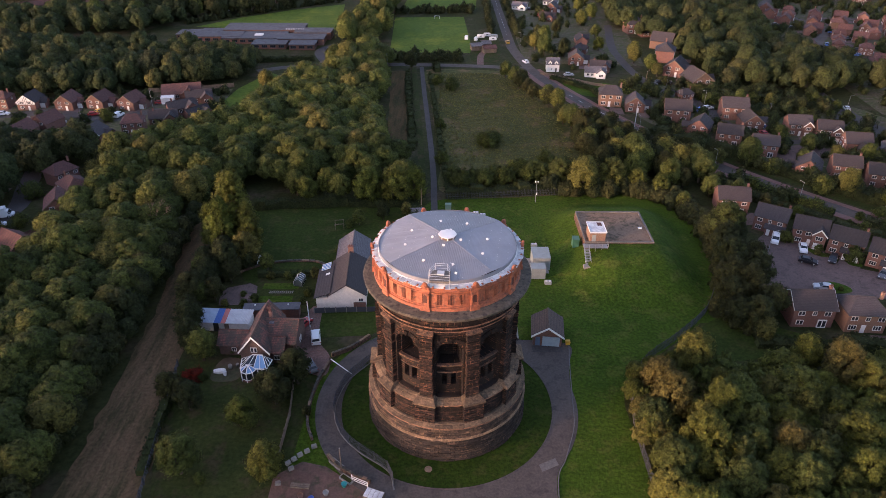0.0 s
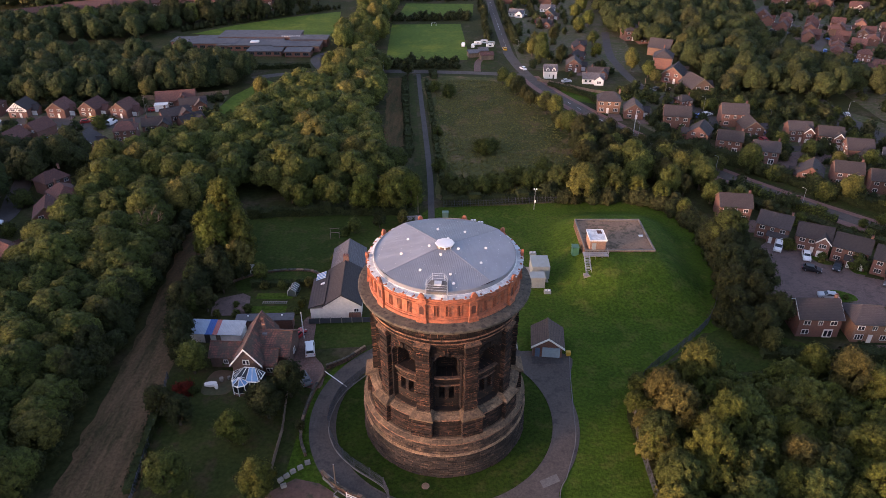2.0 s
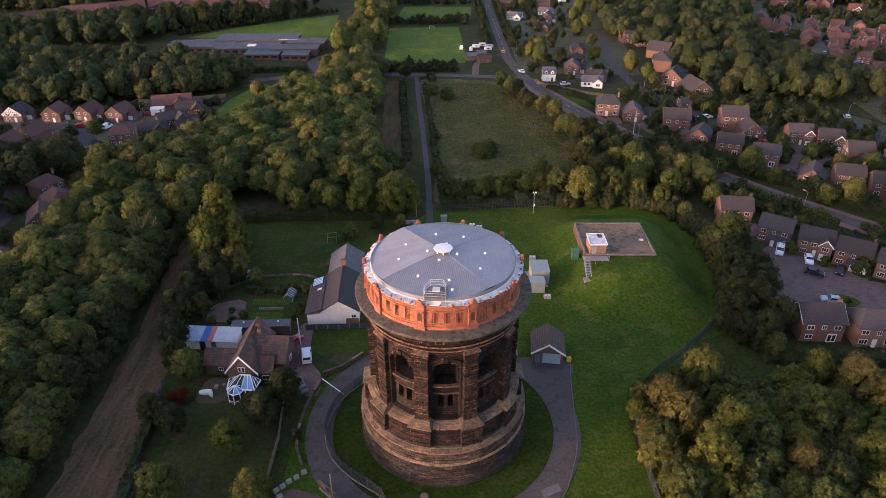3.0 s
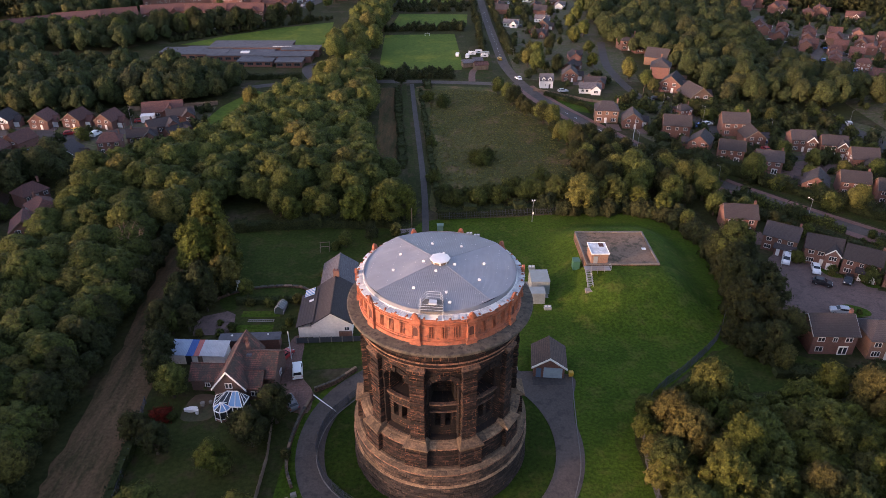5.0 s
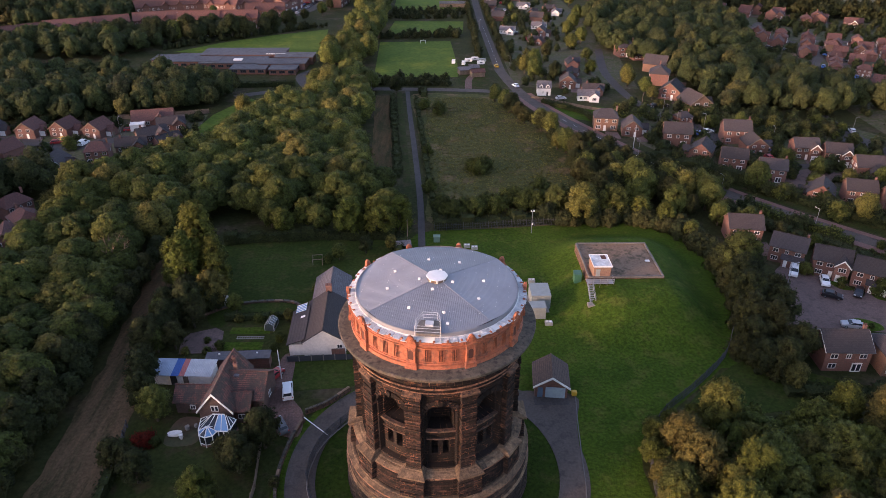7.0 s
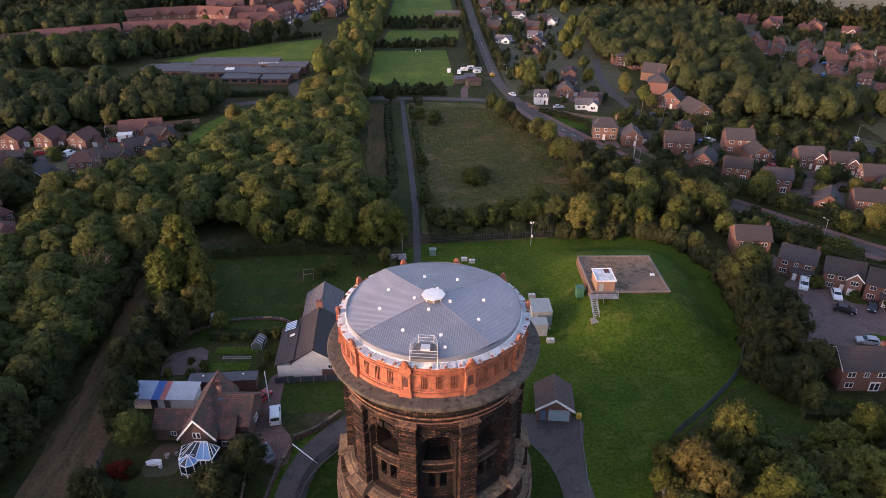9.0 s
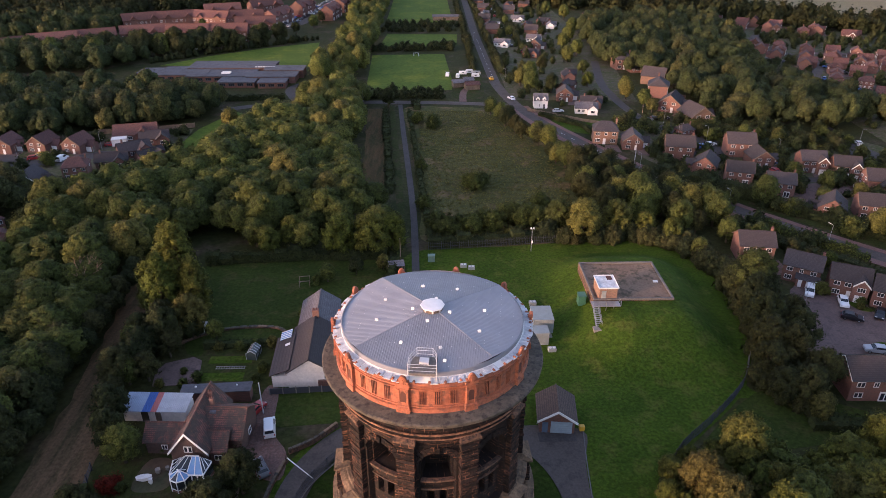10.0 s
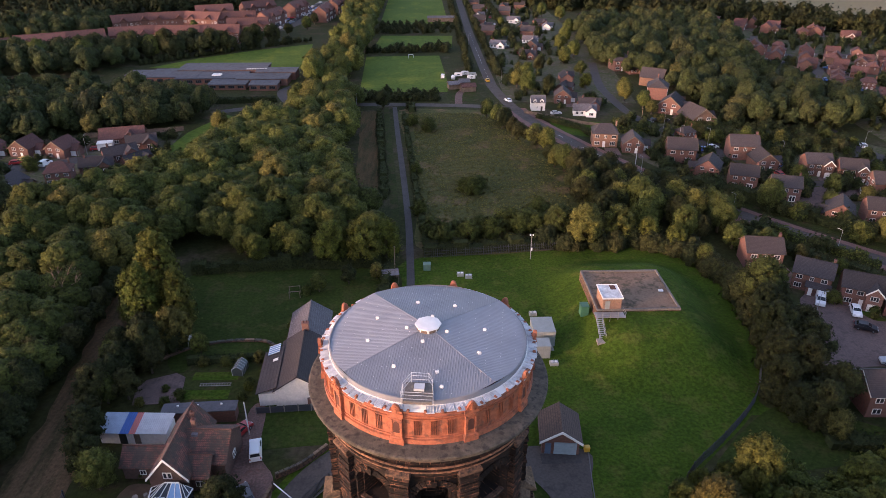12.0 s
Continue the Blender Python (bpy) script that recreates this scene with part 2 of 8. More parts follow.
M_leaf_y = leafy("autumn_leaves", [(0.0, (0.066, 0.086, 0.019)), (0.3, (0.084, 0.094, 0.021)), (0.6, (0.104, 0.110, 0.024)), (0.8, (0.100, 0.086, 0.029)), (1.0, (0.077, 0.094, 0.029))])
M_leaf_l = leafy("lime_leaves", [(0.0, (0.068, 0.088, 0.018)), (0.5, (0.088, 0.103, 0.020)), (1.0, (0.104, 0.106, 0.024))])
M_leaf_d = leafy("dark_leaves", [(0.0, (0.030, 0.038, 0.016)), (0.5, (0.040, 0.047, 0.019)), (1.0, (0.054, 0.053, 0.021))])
# dark inside of the foliage: depth between leaves is put into this colour
M_core = mottled("crown_inside", (0.034, 0.044, 0.017), (0.048, 0.058, 0.021), 0.4, 2.6, bump_to=0.5, spec=0.05, tight=0.14)
M_bark = mottled("bark", (0.06, 0.045, 0.032), (0.09, 0.07, 0.05), 0.6, 4.0, bump_to=0.03)
M_twig = mottled("bare_twigs", (0.16, 0.10, 0.065), (0.2, 0.13, 0.085), 0.6, 4.0, bump_to=0.0)
M_stone = weathered_stone("sooty_sandstone", 0.085, bare=(0.30, 0.142, 0.080))
# bay walls: soot, plus the recesses' shade put into a darker stone
M_wall = weathered_stone("sooty_shaded_sandstone", 0.18)
# ledges: worn stone, made lighter so the light they catch is in the colour
M_coping = weathered_stone("worn_lit_coping", -0.06, soot=(0.050, 0.042, 0.035), mid=(0.110, 0.080, 0.056), bare=(0.27, 0.185, 0.115))
M_upper = weathered_stone("worn_upper_sandstone", 0.035, soot=(0.040, 0.033, 0.029), mid=(0.088, 0.062, 0.046), bare=(0.24, 0.158, 0.100), bw=1.3, bh=0.5, island=0.4)
M_base = weathered_stone("rough_sandstone", 0.095, soot=(0.036, 0.030, 0.027), mid=(0.078, 0.055, 0.042), bare=(0.23, 0.150, 0.098), bw=1.3, bh=0.5, island=0.4)
M_ledge = mottled("weathered_sandstone", (0.065, 0.044, 0.034), (0.17, 0.092, 0.056), 1.3, 2.6, c3=(0.034, 0.028, 0.025), bump_to=0.1)
M_tile_o = bricky("orange_red_tiles", (0.145, 0.058, 0.044), (0.178, 0.072, 0.053), (0.085, 0.04, 0.033), 0.3, 0.2, 0.03, vary=0.2, depth=0.03)
M_cornice = mottled("lichened_stone", (0.060, 0.052, 0.041), (0.118, 0.100, 0.076), 0.5, 2.4, c3=(0.044, 0.038, 0.033), bump_to=0.06)
M_tank = mottled("red_oxide_iron", (0.29, 0.096, 0.050), (0.37, 0.128, 0.068), 0.4, 2.2, 0.66, c3=(0.17, 0.075, 0.050), bump_to=0.01)
# shade of the tank's slots and niches as colour; also the hut's rust patch
M_slot = plain("dark_recess", (0.10, 0.038, 0.026), 0.9)
# near black, so the gloom inside the arches is in the colour
M_inside = plain("tower_interior_shade", (0.02, 0.017, 0.015), 0.95)
M_gutter = mottled("galvanised_plates", (0.42, 0.42, 0.43), (0.66, 0.66, 0.66), 0.6, 2.0, 0.5, bump_to=0.0)
M_white = plain("white_paint", (0.78, 0.76, 0.73), 0.5, dirt=0.12)
M_render = mottled("cream_render", (0.70, 0.645, 0.60), (0.78, 0.73, 0.68), 0.2, 2.0, bump_to=0.01, tight=0.6)
M_black = plain("black_paint", (0.03, 0.03, 0.03), 0.5)
M_steel = plain("galvanised_steel", (0.38, 0.39, 0.40), 0.45, 0.6)
M_greymetal = plain("grey_green_cladding", (0.25, 0.28, 0.27), 0.5)
M_fence = plain("dark_steel_fence", (0.05, 0.055, 0.068), 0.5)
M_wood = mottled("weathered_timber", (0.13, 0.095, 0.07), (0.2, 0.15, 0.11), 0.6, 5.0, bump_to=0.01)
M_glass, gn, gl, gb = material("window_glass", 0.08)
gb.inputs["Base Color"].default_value = (0.025, 0.03, 0.035, 1)
M_brick = bricky("red_brick", (0.155, 0.070, 0.052), (0.195, 0.088, 0.064), (0.12, 0.08, 0.065), 0.45, 0.15, 0.02, vary=0.22, depth=0.01)
M_brick_b = bricky("buff_brick", (0.21, 0.115, 0.07), (0.25, 0.135, 0.085), (0.16, 0.115, 0.085), 0.45, 0.15, 0.02, vary=0.18, depth=0.01)
M_tile = bricky("brown_roof_tiles", (0.044, 0.037, 0.039), (0.055, 0.046, 0.047), (0.036, 0.030, 0.031), 0.33, 0.22, 0.03, vary=0.25, depth=0.03)
M_tile_r = bricky("red_roof_tiles", (0.108, 0.046, 0.038), (0.140, 0.058, 0.047), (0.058, 0.03, 0.026), 0.3, 0.2, 0.03, vary=0.22, depth=0.03)
M_slate = bricky("grey_slates", (0.105, 0.10, 0.11), (0.135, 0.13, 0.145), (0.07, 0.065, 0.07), 0.4, 0.25, 0.02, vary=0.15, depth=0.02)
M_flatroof = mottled("felt_roof", (0.080, 0.080, 0.090), (0.104, 0.104, 0.115), 0.12, 1.5, c3=(0.070, 0.068, 0.075), bump_to=0.01)


# ---- mesh helpers ----
class Geo:
    """Collects vertices and faces for one mesh."""

    def __init__(self):
        self.v, self.f = [], []

    def add(self, verts, faces):
        k = len(self.v)
        self.v.extend(verts)
        self.f.extend([tuple(i + k for i in q) for q in faces])
        return self

    def box(self, cx, cy, cz, sx, sy, sz, rz=0.0, top=1.0):
        """A box standing on cz; top: how far its top tapers."""
        c, s = math.cos(radians(rz)), math.sin(radians(rz))
        vs = []
        for z, k in ((0, 1.0), (sz, top)):
            for x, y in ((-1, -1), (1, -1), (1, 1), (-1, 1)):
                px, py = x * sx / 2 * k, y * sy / 2 * k
                vs.append((cx + c * px - s * py, cy + s * px + c * py, cz + z))
        return self.add(vs, [(3, 2, 1, 0), (4, 5, 6, 7), (0, 1, 5, 4), (1, 2, 6, 5), (2, 3, 7, 6), (3, 0, 4, 7)])

    def prism(self, pts, z0, z1):
        n = len(pts)
        vs = [(x, y, z0) for x, y in pts] + [(x, y, z1) for x, y in pts]
        return self.add(vs, [tuple(range(n - 1, -1, -1)), tuple(range(n, 2 * n))] + [(i, (i + 1) % n, n + (i + 1) % n, n + i) for i in range(n)])

    def extrude_y(self, pts, y0, y1):
        """pts in x, z."""
        n = len(pts)
        vs = [(x, y0, z) for x, z in pts] + [(x, y1, z) for x, z in pts]
        return self.add(vs, [tuple(range(n)), tuple(range(2 * n - 1, n - 1, -1))] + [((i + 1) % n, i, n + i, n + (i + 1) % n) for i in range(n)])

    def tube(self, a, b, r0, r1=None, n=6):
        a, b = Vector(a), Vector(b)
        r1 = r0 if r1 is None else r1
        d = (b - a).normalized()
        u = d.orthogonal().normalized()
        w = d.cross(u)
        vs = [tuple(p + r * (math.cos(2 * math.pi * i / n) * u + math.sin(2 * math.pi * i / n) * w)) for p, r in ((a, r0), (b, r1)) for i in range(n)]
        return self.add(vs, [(i, (i + 1) % n, n + (i + 1) % n, n + i) for i in range(n)] + [tuple(range(n - 1, -1, -1)), tuple(range(n, 2 * n))])

    def lathe(self, profile, n=96, cx=0.0, cy=0.0, a0=0.0, a1=360.0, close=False):
        """Turn (r, z) pairs about a vertical axis; angles clockwise from +y."""
        full = abs(a1 - a0) >= 359.9
        cols = n if full else n + 1
        vs = []
        for i in range(cols):
            a = radians(a0 + (a1 - a0) * i / n)
            for r, z in profile:
                vs.append((cx + r * math.sin(a), cy + r * math.cos(a), z))
        p = len(profile)
        fs = []
        for i in range(n):
            j = (i + 1) % cols
            for q in range(p if close else p - 1):
                w = (q + 1) % p
                fs.append((i * p + q, i * p + w, j * p + w, j * p + q))
        if close and not full:
            fs += [tuple(range(p)), tuple(range(n * p + p - 1, n * p - 1, -1))]
        return self.add(vs, fs)


def mesh_of(name, g, mat, smooth=False):
    me = bpy.data.meshes.new(name)
    me.from_pydata([tuple(v) for v in g.v], [], g.f)
    me.materials.append(mat)
    if smooth:
        me.polygons.foreach_set("use_smooth", [True] * len(me.polygons))
    me.update()
    return me


def part(name, g, mat, parent=None, label="", smooth=False):
    ob = new(name, g if isinstance(g, bpy.types.Mesh) else mesh_of(name, g, mat, smooth))
    if parent:
        ob.parent = parent
    if label:
        ob["label"] = label
    return ob


def thing(name, label, category, group="", at=(0, 0, 0), yaw=0.0):
    ob = new(name)
    ob.empty_display_size = 0.5
    ob.matrix_basis = pose(*at, 0, 0, yaw)
    return tagged(ob, label, category, group)


def setting(name, g, mat, label="", category="", smooth=False):
    ob = part(name, g, mat, None, "", smooth)
    return tagged(ob, label, category, "", "structure")


def stuff(name, g, mat, label, category):
    ob = part(name, g, mat)
    return tagged(ob, label, category, "", "stuff")


def smooth_line(pts, per=6, closed=False):
    """A flowing line through points."""
    out, n = [], len(pts)
    for i in range(n if closed else n - 1):
        p = [pts[(i + k) % n] if closed else pts[min(max(i + k, 0), n - 1)] for k in (-1, 0, 1, 2)]
        for j in range(per):
            t = j / per
            out.append(tuple(0.5 * (2 * p[1][k] + (p[2][k] - p[0][k]) * t + (2 * p[0][k] - 5 * p[1][k] + 4 * p[2][k] - p[3][k]) * t * t + (3 * p[1][k] - p[0][k] - 3 * p[2][k] + p[3][k]) * t ** 3) for k in (0, 1)))
    if not closed:
        out.append(tuple(pts[-1]))
    return out


def sheet(pts, z0, z1):
    """A thin slab of that outline."""
    g = Geo()
    g.prism(pts, z0, z1)
    return g


def ribbon(line, width, z0, z1, shift=0.0):
    g = Geo()
    L, R = [], []
    for i, p in enumerate(line):
        a, b = line[max(i - 1, 0)], line[min(i + 1, len(line) - 1)]
        dx, dy = b[0] - a[0], b[1] - a[1]
        k = math.hypot(dx, dy) or 1
        nx, ny = -dy / k, dx / k
        w = width if not callable(width) else width(i / (len(line) - 1))
        L.append((p[0] + nx * (shift + w / 2), p[1] + ny * (shift + w / 2)))
        R.append((p[0] + nx * (shift - w / 2), p[1] + ny * (shift - w / 2)))
    n = len(line)
    vs = [(*q, z1) for q in L] + [(*q, z1) for q in R] + [(*q, z0) for q in L] + [(*q, z0) for q in R]
    fs = []
    for i in range(n - 1):
        fs += [(i, n + i, n + i + 1, i + 1), (2 * n + i, i, i + 1, 2 * n + i + 1), (n + i, 3 * n + i, 3 * n + i + 1, n + i + 1)]
    fs += [(0, 2 * n, 3 * n, n), (n - 1, 2 * n - 1, 4 * n - 1, 3 * n - 1)]
    return g.add(vs, fs)


def inside(x, y, poly):
    hit, j = False, len(poly) - 1
    for i in range(len(poly)):
        (xi, yi), (xj, yj) = poly[i], poly[j]
        if (yi > y) != (yj > y) and x < (xj - xi) * (y - yi) / (yj - yi) + xi:
            hit = not hit
        j = i
    return hit

# ---- ground, roads, fields ----
M_patch = mottled("new_asphalt", (0.062, 0.053, 0.049), (0.078, 0.067, 0.061), 0.3, 2.5, bump_to=0.01)
M_slabkerb = mottled("dull_kerb", (0.12, 0.11, 0.10), (0.16, 0.145, 0.13), 0.4, 3.0, bump_to=0.01)
M_strip = streaked("dead_bracken", (0.125, 0.076, 0.034), (0.085, 0.056, 0.026), (0.052, 0.050, 0.019))
M_plot = mottled("garden_plots", (0.060, 0.074, 0.022), (0.105, 0.090, 0.058), 0.16, 1.1, c3=(0.135, 0.104, 0.082), bump_to=0.15, spec=0.1, tight=0.16)
M_gravel = mottled("brown_gravel", (0.135, 0.080, 0.064), (0.172, 0.102, 0.082), 0.3, 3.0, c3=(0.150, 0.074, 0.056), bump_to=0.03, tight=0.15)
TX, TY = 0.3, 87.0                      # the tower's axis
MOUND = (42.0, 137.5, 19.0, 27.5)       # centre and half sizes of the covered reservoir's bank


def mound_height(x, y):
    dx = max((39 - x) / 15, (x - 49) / 11.5, 0)
    dy = max((131 - y) / 20, (y - 150) / 14, 0)
    d = min(math.hypot(dx, dy), 1.0)
    return 4.75 * (1 - d * d * (3 - 2 * d)) - 0.06 * abs(math.sin(x * 0.4) * math.cos(y * 0.3))


g = Geo()
xs = [-3000, -1200, -500] + list(range(-320, 341, 20)) + [500, 1200, 3000]
ys = [-2500, -900, -300] + list(range(-100, 701, 20)) + [1000, 2000, 4500]
g.add([(x, y, -0.02 * (abs(x) > 450)) for y in ys for x in xs], [(j * len(xs) + i, j * len(xs) + i + 1, (j + 1) * len(xs) + i + 1, (j + 1) * len(xs) + i) for j in range(len(ys) - 1) for i in range(len(xs) - 1)])
setting("ground", g, M_ground, "rough dark grass and leaf litter between the plots", "ground")

LAWN = smooth_line([(-23, 40), (31, 40), (32, 86), (39, 97), (54, 111), (61, 124), (64, 145), (60, 170), (0, 166), (-5, 150), (-9, 112), (-20, 100), (-24, 85)], 5, True)
setting("lawn", sheet(LAWN, -0.2, 0.03), M_lawn, "mown grass round the tower and reservoir", "lawn")
g = Geo()
nx, ny = 60, 90
pts = [(MOUND[0] + (i / nx * 2 - 1) * MOUND[2], MOUND[1] + (j / ny * 2 - 1) * MOUND[3]) for j in range(ny + 1) for i in range(nx + 1)]
g.add([(x, y, 0.02 + mound_height(x, y)) for x, y in pts], [(j * (nx + 1) + i, j * (nx + 1) + i + 1, (j + 1) * (nx + 1) + i + 1, (j + 1) * (nx + 1) + i) for j in range(ny) for i in range(nx)])
setting("grass_mound", g, M_lawn, "grassed bank of the covered reservoir", "bank", True)

circle = lambda r, n=72, cx=TX, cy=86.5: [(cx + r * math.sin(2 * math.pi * i / n), cy + r * math.cos(2 * math.pi * i / n)) for i in range(n)]
ring = Geo()
ring.lathe([(18.8, -0.1), (18.8, 0.06), (23.2, 0.06), (23.2, -0.1)], 96, TX, 86.5)
setting("ring_road", ring, M_asphalt, "grey asphalt drive circling the tower", "road")
setting("access_road", sheet(smooth_line([(24.5, 103), (23.6, 96), (22.8, 88), (22, 81), (19.6, 74), (17.4, 67), (17, 40), (17, 10), (-7, 10), (-7, 60), (-2, 64.6), (8, 67), (15, 72), (18.6, 80), (19.6, 88), (18, 95), (13, 101), (14, 104)], 4, True), -0.1, 0.064), M_asphalt, "grey asphalt road to the tower and garage", "road")
# darkened grass for the circle: the shade round the tower is in the colour
M_circle = mottled("shaded_circle_grass", (0.018, 0.034, 0.004), (0.029, 0.048, 0.0055), 0.12, 1.6, c3=(0.040, 0.048, 0.010), bump_to=0.3, spec=0.08, tight=0.13)
setting("tower_lawn", sheet(circle(18.64, 96), -0.1, 0.036), M_circle, "darker grass circle at the foot of the tower", "lawn")
kerb = Geo()
kerb.lathe([(18.66, -0.1), (18.66, 0.13), (18.8, 0.13), (18.8, -0.1)], 96, TX, 86.5, close=True)
setting("kerb", kerb, M_asphalt, "concrete kerb round the grass circle", "kerb")
setting("kerb_outer", ribbon(smooth_line([(24.7, 103), (23.8, 96), (23, 88), (22.2, 81), (19.8, 74), (17.6, 67), (17.2, 40)]), 0.14, -0.1, 0.13), M_slabkerb, "concrete kerb along the access road", "kerb")
setting("footpath", ribbon(smooth_line([(14.2, 102), (14.5, 112), (16, 124), (19, 131)]), 1.2, -0.1, 0.06), M_kerb, "pale concrete footpath to the cabinets", "path")

track = smooth_line([(-55, 0), (-53.4, 66), (-55, 84), (-57.2, 108), (-60.4, 130), (-64, 152)], 26)
M_track = streaked("worn_track", (0.160, 0.097, 0.052), (0.112, 0.070, 0.038), (0.060, 0.050, 0.022))
setting("earth_track", ribbon(track, lambda t: 15.4 - 11.2 * t + 0.8 * math.sin(t * 61) * math.sin(t * 27) + 0.3 * math.sin(t * 117), -0.1, 0.05), M_track, "bare brown earth track with grassy streaks beside the wood", "track")
for k, off in enumerate((-1.9, 0.4)):
    setting("wheel_rut", ribbon(track, lambda t: 0.5 - 0.2 * t + 0.22 * math.sin(t * 60 + off) + 0.12 * math.sin(t * 210 + 2 * off), -0.1, 0.06, off), M_track, "faint wheel rut worn in the earth track", "track")
# shaded plots by the cottages and copse: darker grass colours carry the shade
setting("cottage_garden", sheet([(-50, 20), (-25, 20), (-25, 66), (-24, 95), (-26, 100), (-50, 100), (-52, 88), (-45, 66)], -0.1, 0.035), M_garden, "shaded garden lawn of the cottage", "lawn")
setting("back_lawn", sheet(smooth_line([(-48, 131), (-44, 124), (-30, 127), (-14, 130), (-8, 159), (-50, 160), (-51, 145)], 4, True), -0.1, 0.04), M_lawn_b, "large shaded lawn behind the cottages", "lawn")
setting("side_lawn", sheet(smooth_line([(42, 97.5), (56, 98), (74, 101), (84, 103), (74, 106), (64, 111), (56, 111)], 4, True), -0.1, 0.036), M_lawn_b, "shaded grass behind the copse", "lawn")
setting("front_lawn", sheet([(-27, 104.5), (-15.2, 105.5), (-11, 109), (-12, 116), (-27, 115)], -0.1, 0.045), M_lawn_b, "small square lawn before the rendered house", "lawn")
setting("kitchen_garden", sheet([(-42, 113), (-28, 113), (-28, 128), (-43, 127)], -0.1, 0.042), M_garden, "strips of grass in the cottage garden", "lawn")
setting("patio", sheet([(-49, 115.4), (-41.2, 115.8), (-42.3, 122.6), (-44.2, 123.8), (-48.8, 122), (-49.8, 119.6)], -0.1, 0.07), M_drive, "reddish paved garden patio", "patio")
setting("cottage_drive", sheet(smooth_line([(-29, 114), (-26.5, 114), (-25.5, 104), (-22.5, 99), (-22.5, 93.5), (-27, 95), (-29.5, 101)], 4, True), -0.1, 0.058), M_gravel, "reddish gravel drive before the cottage", "drive")
setting("garden_yard", sheet(smooth_line([(-43.8, 92.2), (-39.6, 91.8), (-38.2, 93.6), (-38.6, 97.5), (-43, 98)], 4, True), -0.1, 0.055), M_mud, "trodden earth beside the conservatory", "yard")
setting("yard", sheet([(-24, 57), (-9, 57), (-9, 66), (-14, 68.5), (-19, 72), (-23, 73), (-27, 70), (-27, 57)], -0.1, 0.05), M_yard, "bare reddish earth yard littered with pots", "yard")

lane = smooth_line([(-3, 150), (-3.2, 162), (-4, 186), (-6, 218), (-9, 261), (-11, 293)])
setting("lane", ribbon(lane, 1.75, -0.1, 0.06), M_patch, "narrow straight asphalt lane", "lane")
setting("lane_verge", ribbon(lane[6:], 2.2, -0.1, 0.05, 3.4), M_garden, "grass verge beside the lane", "verge")
setting("ploughed_strip", ribbon(smooth_line([(-20.6, 287), (-20.2, 272), (-18.2, 240), (-16.5, 206), (-15.8, 188)], 14), lambda t: 5.6 + 1.6 * t + 0.5 * math.sin(t * 90) * math.sin(t * 37), -0.1, 0.05), M_strip, "bare brown strip along the wood", "field")
setting("scrub_field", sheet(smooth_line([(-9, 288), (10, 289), (26, 285), (35, 262), (42, 236), (47, 212), (44, 184), (36, 170), (1, 168), (-1.8, 190), (-4, 220), (-7, 260)], 4, True), -0.1, 0.05), M_scrub, "rough pasture with brown dead grass", "field")
setting("pitch", sheet([(-27, 316), (12.5, 316), (9.5, 391), (-29, 389)], -0.1, 0.05), M_pitch, "bright green mown sports field", "field")
setting("paddock", sheet([(-27, 408), (17, 412), (19, 448), (-24, 449)], -0.1, 0.05), M_pitch, "bright green paddock", "field")
setting("far_paddock", sheet([(-27, 487), (18, 492), (17, 660), (-26, 660)], -0.1, 0.05), M_pitch, "far green paddock", "field")
setting("school_field", sheet([(-134, 366), (-100, 362), (-57, 362), (-62, 424), (-90, 408), (-116, 387)], -0.1, 0.05), M_pitch, "green school playing field", "field")
setting("verge_green", sheet([(-78, 232), (-66, 250), (-66, 276), (-76, 284), (-84, 262), (-86, 242)], -0.1, 0.05), M_pitch, "small green before the wood", "field")
setting("dry_field", sheet([(250, 505), (480, 420), (520, 800), (240, 800), (225, 580)], -0.1, 0.05), M_straw, "pale dry stubble field", "field")
main = smooth_line([(31, 900), (31, 608), (30, 455), (31, 345), (32, 320), (37, 289), (46, 261), (63, 224), (81, 193), (93, 177), (107, 161), (125, 143), (170, 100)])
setting("main_road", ribbon(main, 4.8, -0.1, 0.06), M_asphalt, "grey asphalt main road", "road")
setting("main_pavement", ribbon(main[30:], 2.4, -0.1, 0.14, -3.61), M_redpath, "reddish pavement beside the main road", "pavement")
setting("far_pavement", ribbon(main[30:], 1.8, -0.1, 0.14, 3.31), M_redpath, "reddish pavement across the main road", "pavement")
setting("main_verge", ribbon(main[44:], 6.0, -0.1, 0.05, 8.6), M_garden, "grass verge beside the main road", "verge")
dashes = Geo()
for i in range(4, len(main) - 1):
    if 150 < main[i][1] < 470:
        a, b = main[i], main[i + 1]
        L = math.dist(a, b)
        for k in range(int(L / 6)):
            p, q = k * 6 / L, (k * 6 + 2.6) / L
            d = ribbon([(a[0] + (b[0] - a[0]) * p, a[1] + (b[1] - a[1]) * p), (a[0] + (b[0] - a[0]) * q, a[1] + (b[1] - a[1]) * q)], 0.1, 0.0, 0.068)
            dashes.add(d.v, d.f)
tagged(setting("road_marking", dashes, M_white, "white painted centre dashes", "road marking"), kind="stuff")
cross = smooth_line([(-82, 286), (-70, 292), (-45, 296), (-23, 297), (10, 295), (36, 291)])
setting("cross_road", ribbon(cross, 4.6, -0.1, 0.055), M_asphalt, "grey asphalt cross road", "road")
setting("cul_de_sac", sheet(smooth_line([(79, 145), (77, 134), (71, 127), (73, 121.5), (84, 122), (100, 118), (130, 112), (130, 122), (108, 128), (100, 130), (93, 134), (92, 141), (88, 149)], 4, True), -0.1, 0.06), M_drive, "reddish paved residential cul-de-sac", "road")
